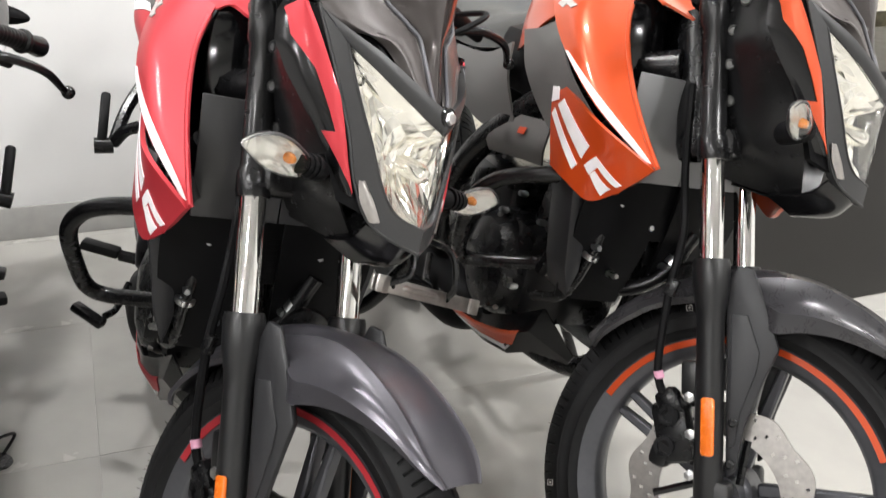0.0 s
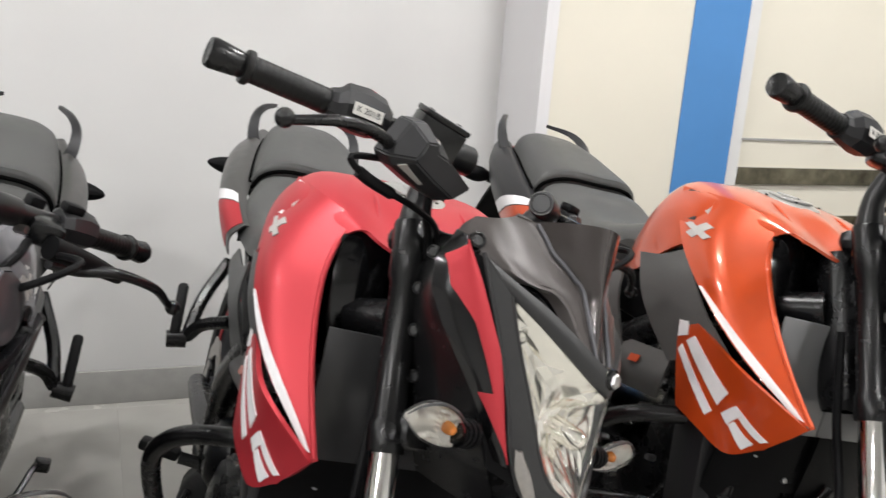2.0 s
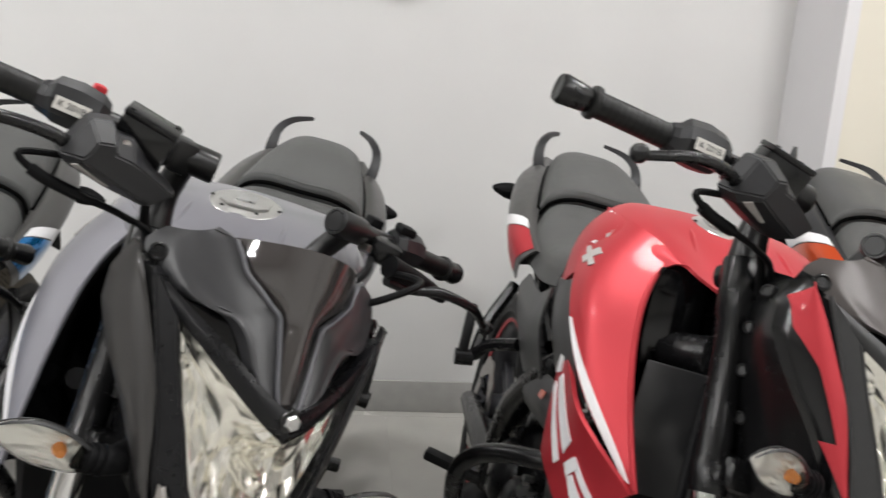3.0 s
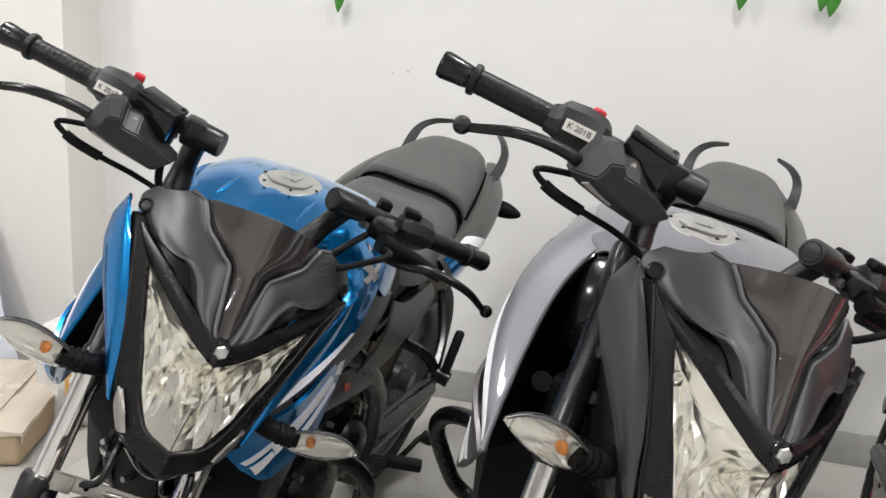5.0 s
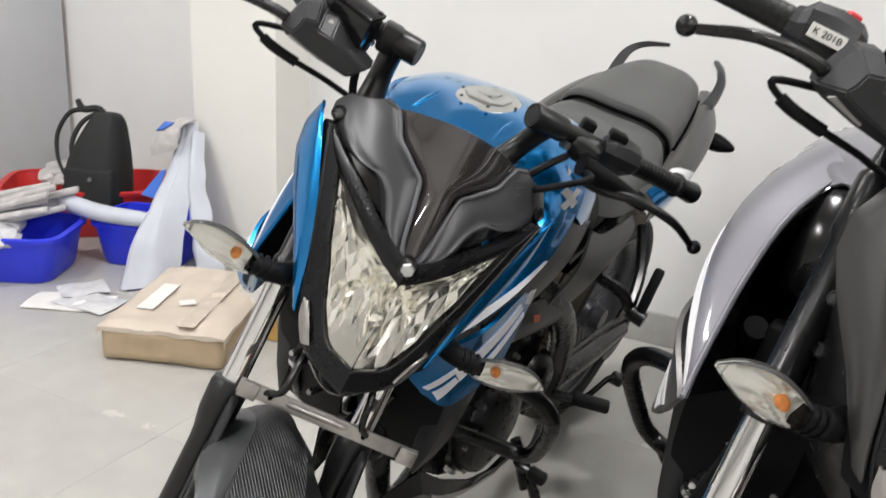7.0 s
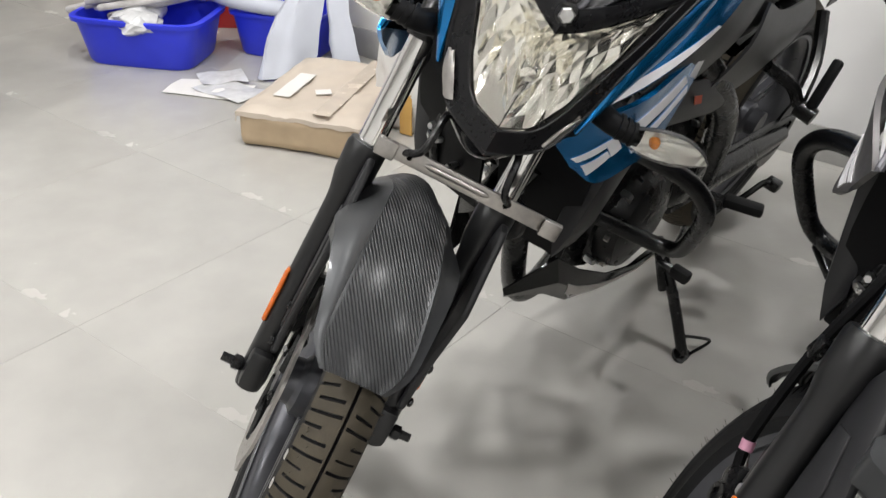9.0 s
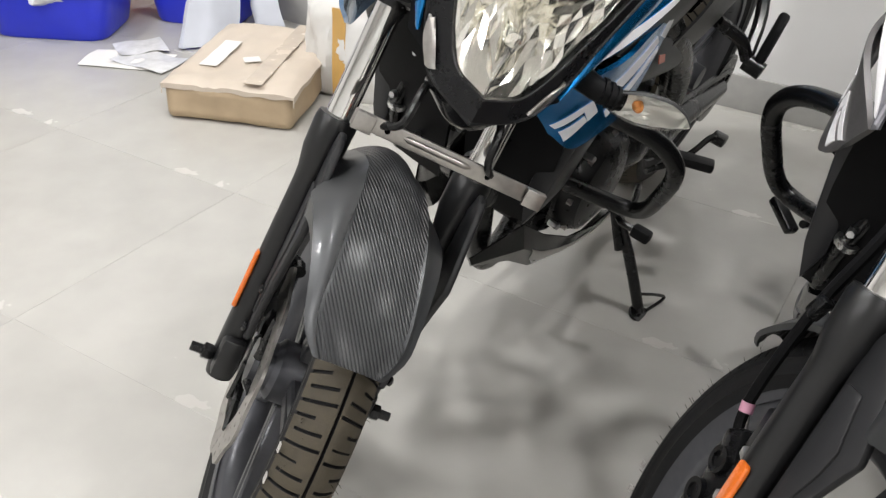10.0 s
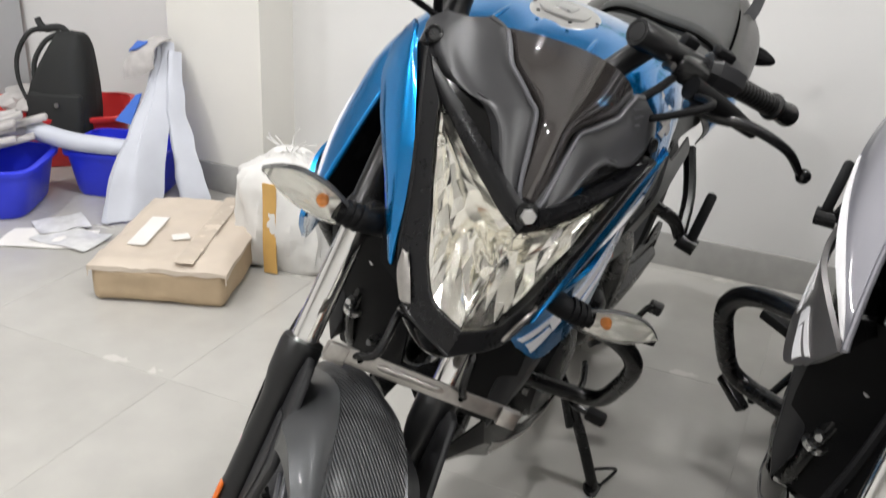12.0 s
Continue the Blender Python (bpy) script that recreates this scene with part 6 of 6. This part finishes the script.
for z, w, d in ((0.0, 0.13, 0.09), (0.03, 0.16, 0.115), (0.12, 0.165, 0.12), (0.22, 0.155, 0.11), (0.28, 0.13, 0.085), (0.315, 0.09, 0.05), (0.34, 0.05, 0.03), (0.345, 0.0, 0.0)):
    r = []
    for k in range(13):
        a = 2 * math.pi * (k % 12) / 12
        c, s = math.cos(a), math.sin(a)
        p = V((math.copysign(abs(c) ** 0.55, c) * w, math.copysign(abs(s) ** 0.55, s) * d, z))
        q = noise.noise_vector(p * 14)
        q2 = noise.noise_vector(p * 34)
        r.append(p + V((q.x * 0.026 + q2.x * 0.012, q.y * 0.026 + q2.y * 0.012, q.z * 0.018 if 0 < z < 0.33 else 0)))
    rows.append(r)
body = grid(rows, 7)
for row in body:
    for p in row:
        a = math.atan2(p.y, p.x)
        fold = abs(noise.noise(V((math.cos(a) * 4, math.sin(a) * 4, p.z * 3)))) + 0.5 * abs(noise.noise(V((math.cos(a) * 9, math.sin(a) * 9, p.z * 16))))
        k = 1 - (0.20 if p.z < 0.3 else 0.5) * fold * min(1.0, p.z / 0.04 + 0.2)
        p.x, p.y = p.x * k, p.y * k
for row in body:
    row[-1] = row[0].copy()
part("sack_body", skin(body, 0.002), bagplastic, sack, sharp=40)
part("sack_stripe", skin(grid([[(x, -0.120 - 0.004 * math.sin(z * 20), z) for x in (-0.03, 0.01)] for z in (0.005, 0.08, 0.16, 0.23, 0.27)], 3), 0.004), tape, sack, "ochre stripe")
for k in range(7):
    a = random.random() * 6.28
    part("loose_thread", tube([(0.02 * math.cos(a), 0.02 * math.sin(a), 0.335), (0.06 * math.cos(a), 0.05 * math.sin(a), 0.36), (0.09 * math.cos(a) + 0.02, 0.06 * math.sin(a), 0.345 + 0.05 * random.random())], 0.0018, 5, 3), bagplastic, sack)


def tub(at, w, d, h, mat, label, name="plastic_tub"):
    t = thing(name, at, label, "tub")
    def ring(s, z, r=0.35):
        out = []
        for k in range(33):
            a = 2 * math.pi * (k % 32) / 32
            c, n = math.cos(a), math.sin(a)
            out.append(V((math.copysign(abs(c) ** r, c) * w / 2 * s, math.copysign(abs(n) ** r, n) * d / 2 * s, z)))
        return out
    bm = skin([ring(0.0, 0.001), ring(0.80, 0.001), ring(0.84, 0.012), ring(0.97, h - 0.012), ring(0.98, h)], 0.004)
    part("tub_body", bm, mat, t)
    rimb = skin([ring(0.97, h - 0.018), ring(1.03, h - 0.016), ring(1.04, h - 0.002), ring(1.0, h + 0.002), ring(0.95, h)], 0.003)
    part("rolled_rim", rimb, mat, t)
    return t


tub(pose(-3.225, 2.67, 0, 0, 0, 28), 0.45, 0.33, 0.165, bluetub, "blue plastic tub full of wrapped grey parts")
tub(pose(-2.94, 3.05, 0, 0, 0, 20), 0.35, 0.29, 0.16, bluetub, "blue plastic tub with a rolled sheet across it")
tub(pose(-3.42, 3.17, 0, 0, 0, 40), 0.60, 0.38, 0.19, redtub, "red plastic tub heaped with grey packages")
rnd = random.Random(3)
for k in range(14):
    x, y = -3.27 + rnd.uniform(-0.13, 0.09), 2.69 + rnd.uniform(-0.07, 0.09)
    ob = part("wrapped_rod", rbox((0, 0, 0), (0.3 + 0.06 * rnd.random(), 0.03, 0.022), 0.008), wrap)
    ob.matrix_basis = pose(x, y, 0.165 + 0.006 * k, rnd.uniform(-8, 8), -14 + rnd.uniform(-5, 5), 42 + rnd.uniform(-8, 8))
    tagged(ob, "thin grey wrapped part lying in a blue tub", "package", "wrapped parts in the tub")
for k in range(10):
    bm = bmesh.new()
    bmesh.ops.create_icosphere(bm, subdivisions=3, radius=0.06)
    for v in bm.verts:
        v.co += noise.noise_vector(v.co * 22 + V((k, 0, 0))) * 0.028
        v.co.z *= 0.55
    ob = part("plastic_bag", bm, clearbag if k < 5 else wrap, sharp=25)
    if k < 5:
        ob.location = (-3.18 + rnd.uniform(-0.09, 0.12), 2.62 + rnd.uniform(-0.06, 0.1), 0.15)
        tagged(ob, "crumpled clear plastic bag in a blue tub", "bag", "crumpled bags")
    else:
        ob.location = (-3.45 + rnd.uniform(-0.18, 0.1), 3.12 + rnd.uniform(-0.08, 0.1), 0.21)
        ob.scale = (1.5, 1.3, 1.1)
        tagged(ob, "crumpled grey package heaped in a red tub", "package", "heaped packages")
roll = part("rolled_sheet", tube([(-3.16, 2.86, 0.215), (-3.0, 2.87, 0.20), (-2.84, 2.94, 0.185)], [0.032, 0.030, 0.028], 14, 4), sheet_m)
tagged(roll, "rolled pale grey sheet lying across the tubs", "sheet")

# leaning folded sheet
ls = grid([[(-2.855, 3.155, 0.50), (-2.835, 3.13, 0.505), (-2.815, 3.14, 0.505), (-2.79, 3.155, 0.50)],
           [(-2.835, 3.08, 0.39), (-2.815, 3.05, 0.39), (-2.79, 3.07, 0.39), (-2.765, 3.09, 0.39)],
           [(-2.835, 3.0, 0.28), (-2.80, 2.95, 0.28), (-2.765, 2.99, 0.28), (-2.735, 3.04, 0.28)],
           [(-2.83, 2.89, 0.15), (-2.785, 2.83, 0.15), (-2.74, 2.89, 0.15), (-2.71, 2.97, 0.15)],
           [(-2.80, 2.78, 0.006), (-2.755, 2.73, 0.006), (-2.71, 2.80, 0.006), (-2.685, 2.90, 0.006)]], 5)
for row in ls:
    for k, p in enumerate(row):
        q = noise.noise_vector(p * 11)
        p += V((q.x * 0.008, q.y * 0.014 + (0.012 if 6 <= k <= 8 else 0.0), 0))
leg2 = grid([[(-2.80, 3.15, 0.47), (-2.785, 3.12, 0.48), (-2.77, 3.15, 0.47)],
             [(-2.765, 3.09, 0.36), (-2.745, 3.06, 0.36), (-2.725, 3.10, 0.36)],
             [(-2.735, 3.05, 0.22), (-2.70, 3.01, 0.22), (-2.665, 3.06, 0.22)],
             [(-2.70, 3.02, 0.07), (-2.645, 2.97, 0.07), (-2.585, 3.03, 0.07)],
             [(-2.69, 3.01, 0.006), (-2.63, 2.95, 0.006), (-2.565, 3.02, 0.006)]], 5)
for row in leg2:
    for p in row:
        q = noise.noise_vector(p * 14)
        p += V((q.x * 0.008, q.y * 0.012, 0))
lsh = part("folded_sheet", skin(ls, 0.006), sheet_m)
part("hanging_fold", skin(leg2, 0.006), sheet_m, lsh)
tagged(lsh, "folded pale sheet with a turned-over top leaning on the pillar", "sheet")
fl = grid([[(-2.885, 3.15, 0.505), (-2.84, 3.13, 0.515), (-2.79, 3.14, 0.512)],
           [(-2.90, 3.07, 0.475), (-2.845, 3.05, 0.495), (-2.788, 3.06, 0.505)],
           [(-2.912, 3.045, 0.43), (-2.85, 3.03, 0.455), (-2.786, 3.04, 0.47)],
           [(-2.918, 3.045, 0.385), (-2.855, 3.035, 0.405), (-2.787, 3.045, 0.435)]], 4)
for row in fl:
    for p in row:
        p += noise.noise_vector(p * 22) * 0.006
part("turned_flap", skin(fl, 0.005), wrap, lsh, "grey turned-over flap")
part("blue_strip", skin(grid([[(-2.875, 3.075, 0.508), (-2.82, 3.06, 0.513)], [(-2.888, 3.045, 0.478), (-2.84, 3.028, 0.493)]], 4), 0.004), bluecloth, lsh, "blue lining")
part("blue_strip", skin(grid([[(-2.86, 3.03, 0.34), (-2.835, 3.03, 0.35)], [(-2.93, 3.0, 0.25), (-2.855, 2.99, 0.25)]], 4), 0.004), bluecloth, lsh, "blue lining")

# backpack
bp = thing("backpack", pose(-3.30, 3.12, 0.10, -8, 0, 18), "black fabric backpack standing upright on the tubs", "backpack")
rows = []
for z, w, d, lean in ((0.0, 0.10, 0.06, 0.0), (0.01, 0.122, 0.08, 0.0), (0.1, 0.122, 0.095, 0.003), (0.2, 0.108, 0.088, 0.012), (0.29, 0.082, 0.075, 0.03), (0.345, 0.062, 0.06, 0.04), (0.378, 0.04, 0.035, 0.042), (0.382, 0.0, 0.0, 0.042)):
    rows.append([V((lean + math.copysign(abs(math.cos(a)) ** 0.6, math.cos(a)) * w, math.copysign(abs(math.sin(a)) ** 0.7, math.sin(a)) * d, z)) + noise.noise_vector(V((math.cos(a), math.sin(a), z * 6))) * 0.006 for a in [2 * math.pi * (k % 16) / 16 for k in range(17)]])
part("bag", skin(grid(rows, 3), 0.003), cloth, bp, sharp=60)
part("front_pocket", rbox((0.012, -0.082, 0.095), (0.20, 0.03, 0.15), 0.015, None, None, 4), cloth, bp)
part("top_handle", tube([(0.03, 0.0, 0.37), (0.0, 0.0, 0.392), (-0.055, 0.0, 0.385), (-0.075, 0.0, 0.40), (-0.085, 0.0, 0.42)], [0.012, 0.013, 0.014, 0.013, 0.011], 8, 4), cloth, bp)
for pts in ([(-0.04, 0.0, 0.385), (-0.11, -0.01, 0.37), (-0.155, -0.02, 0.29), (-0.15, -0.03, 0.2), (-0.11, -0.04, 0.12)], [(0.0, 0.0, 0.375), (-0.045, -0.03, 0.34), (-0.075, -0.05, 0.27), (-0.07, -0.06, 0.2), (-0.05, -0.07, 0.16)]):
    part("shoulder_strap", tube(pts, [0.010, 0.009, 0.009, 0.008, 0.006], 8, 4), cloth, bp)
part("hanging_strap", tube([(-0.10, -0.08, 0.05), (-0.105, -0.13, -0.04), (-0.11, -0.2, -0.11)], 0.009, 6, 4), cloth, bp)
part("emblem", lathe([(0.0, 0.002), (0.008, 0.002), (0.009, 0.0)], (0.03, -0.108, 0.13), (0, -1, 0), 12, close=False), MAT["steel"], bp)

# papers on the floor
for k, (x, y, a, w, d) in enumerate(((-2.82, 2.57, 25, 0.26, 0.14), (-2.76, 2.60, 5, 0.2, 0.13), (-2.86, 2.66, 60, 0.15, 0.12))):
    g = grid([[(w * (i / 3 - 0.5), d * (j / 2 - 0.5), 0.004 + 0.004 * k + 0.004 * math.sin(i * 3 + j * 2 + k)) for i in range(4)] for j in range(3)], 3)
    ob = part("paper_bag" if k else "paper_sheet", skin(g, 0.001), clearbag if k else paper)
    ob.matrix_basis = pose(x, y, 0.001, 0, 0, a)
    tagged(ob, "thin clear plastic sleeve lying on the floor" if k else "white paper sheet lying on the floor", "plastic sleeve" if k else "paper")

# open cupboard
cupm = material("pale_grey_laminate", (0.55, 0.56, 0.58), 0.4, 0.0, 0.04, 12)
woodm = material("brown_shelf_wood", (0.30, 0.16, 0.08), 0.5, 0.0, 0.25, 20)
cup = thing("cupboard", Matrix.Translation((-4.55, 3.3, 0)), "pale laminate cupboard with open brown shelves", "cupboard")
part("side_panel", rbox((0.51, 0.0, 1.0), (0.025, 0.66, 2.0), 0.002), cupm, cup)
part("side_panel", rbox((-0.5, 0.0, 1.0), (0.025, 0.66, 2.0), 0.002), cupm, cup)
part("back_panel", rbox((0, 0.32, 1.0), (1.0, 0.02, 2.0), 0.002), woodm, cup)
part("edge_strip", rbox((0.505, -0.335, 1.0), (0.035, 0.01, 2.0), 0.002), woodm, cup, "brown edge strip")
for z in (0.05, 0.34, 0.70, 1.1, 1.98):
    part("shelf", rbox((0.0, -0.01, z), (0.985, 0.62, 0.024), 0.003), woodm, cup)
for k in range(9):
    z = (0.062, 0.352, 0.712)[k % 3]
    h = 0.04 + 0.1 * rnd.random()
    ob = part("stored_box", rbox((0, 0, h / 2), (0.12 + 0.1 * rnd.random(), 0.2, h), 0.006), rnd.choice((cloth, woodm, wrap, paper)))
    ob.location = (-4.75 + 0.3 * (k // 3), 3.12 + 0.05 * rnd.random(), z)
    tagged(ob, "small packet stored on an open shelf", "package", "packets on the shelves")

# swivel chair
ch = thing("office_chair", pose(-3.30, 1.80, 0, 0, 0, 15), "black swivel office chair on castors", "chair")
for k in range(5):
    a = 2 * math.pi * k / 5
    d = V((math.cos(a), math.sin(a), 0))
    lg = part("base_leg", tube([d * 0.03 + V((0, 0, 0.11)), d * 0.28 + V((0, 0, 0.075))], [0.024, 0.015], 8, 1), MAT["matte"], ch)
    cst = part("castor", lathe([(0.0, -0.022), (0.022, -0.022), (0.026, -0.014), (0.026, 0.014), (0.022, 0.022), (0.0, 0.022)], d * 0.28 + V((0, 0, 0.027)), (-d.y, d.x, 0), 20, close=False), MAT["matte"], ch)
part("column", lathe([(0.028, 0.09), (0.028, 0.25), (0.018, 0.25), (0.018, 0.42)], (0, 0, 0), (0, 0, 1), 18, close=False), MAT["metalblack"], ch)
part("seat", rbox((-0.02, 0, 0.46), (0.46, 0.46, 0.08), 0.03), cloth, ch)
part("backrest", rbox((-0.26, 0, 0.75), (0.06, 0.42, 0.42), 0.03), cloth, ch)

# black counter beside the orange motorcycle
dark = material("black_laminate", (0.012, 0.011, 0.010), 0.4, 0.0, 0.2, 20)
ct = thing("counter", Matrix.Translation((2.25, 2.45, 0)), "low black laminate counter with a plain front", "counter")
part("carcass", rbox((0, 0, 0.31), (2.0, 0.5, 0.62), 0.006), dark, ct)
part("worktop", rbox((0, 0, 0.635), (2.04, 0.54, 0.03), 0.005), dark, ct)

# green garland on the wall
leafm = material("green_leaf", (0.05, 0.22, 0.03), 0.45, 0.0, 0.3, 40)
gl = thing("leaf_garland", Matrix.Translation((0, 0, 0)), "artificial green leaf garland hanging on the wall", "garland")
vine = [(-2.3 + 0.3 * k, WALL - 0.03, 1.58 + 0.04 * math.sin(k * 1.7)) for k in range(9)]
part("vine", tube(vine, 0.004, 6, 4), leafm, gl)
def leaf(p, d, ln, w):
    d = V(d).normalized()
    sd = d.cross(V((0, 1, 0.1))).normalized()
    rows = [[p + d * ln * t - sd * w * b + V((0, 0.004 * b, 0)), p + d * ln * t + V((0, -0.006 * b, 0)), p + d * ln * t + sd * w * b] for t, b in ((0, 0.1), (0.25, 0.8), (0.5, 1.0), (0.75, 0.65), (1.0, 0.05))]
    return skin(grid(rows, 2), 0.0012)
for k in range(60):
    q = vine[k % 9]
    x = q[0] + rnd.uniform(-0.16, 0.16)
    part("leaf", leaf(V((x, WALL - 0.035 - 0.05 * rnd.random(), q[2] + rnd.uniform(-0.06, 0.03))), (rnd.uniform(-0.7, 0.7), rnd.uniform(-0.3, 0.0), -1), 0.07 + 0.03 * rnd.random(), 0.018), leafm, gl)
for x, z in ((-1.596, 1.204), (-0.43, 1.268), (-0.20, 1.262), (-0.225, 1.275)):
    part("leaf", leaf(V((x + 0.01, WALL - 0.05, z + 0.085)), (-0.12, 0.1, -1), 0.085, 0.017), leafm, gl)
    part("stalk", tube([(x + 0.01, WALL - 0.05, z + 0.08), (x + 0.02, WALL - 0.035, 1.56)], 0.0015, 5, 1), leafm, gl)

# floor tiles
tme = to_mesh("floor_tile", rbox((0, 0, -0.004), (0.5991, 0.5991, 0.008), 0.0005, None, None, 1))
tme.materials.append(tile)
for i in range(int(X0 / 0.6) - 1, 8):
    for j in range(-8, 4):
        x, y = -1.988 + 0.6 * (i + 3) + 0.3, 1.5235 + 0.6 * j + 0.3
        if X0 - 0.1 < x < X1 + 0.1 and y < 3.9:
            ob = new("floor_tile", tme)
            ob.parent, ob.location = floor, V((x, y, 0)) - V(floor.location)
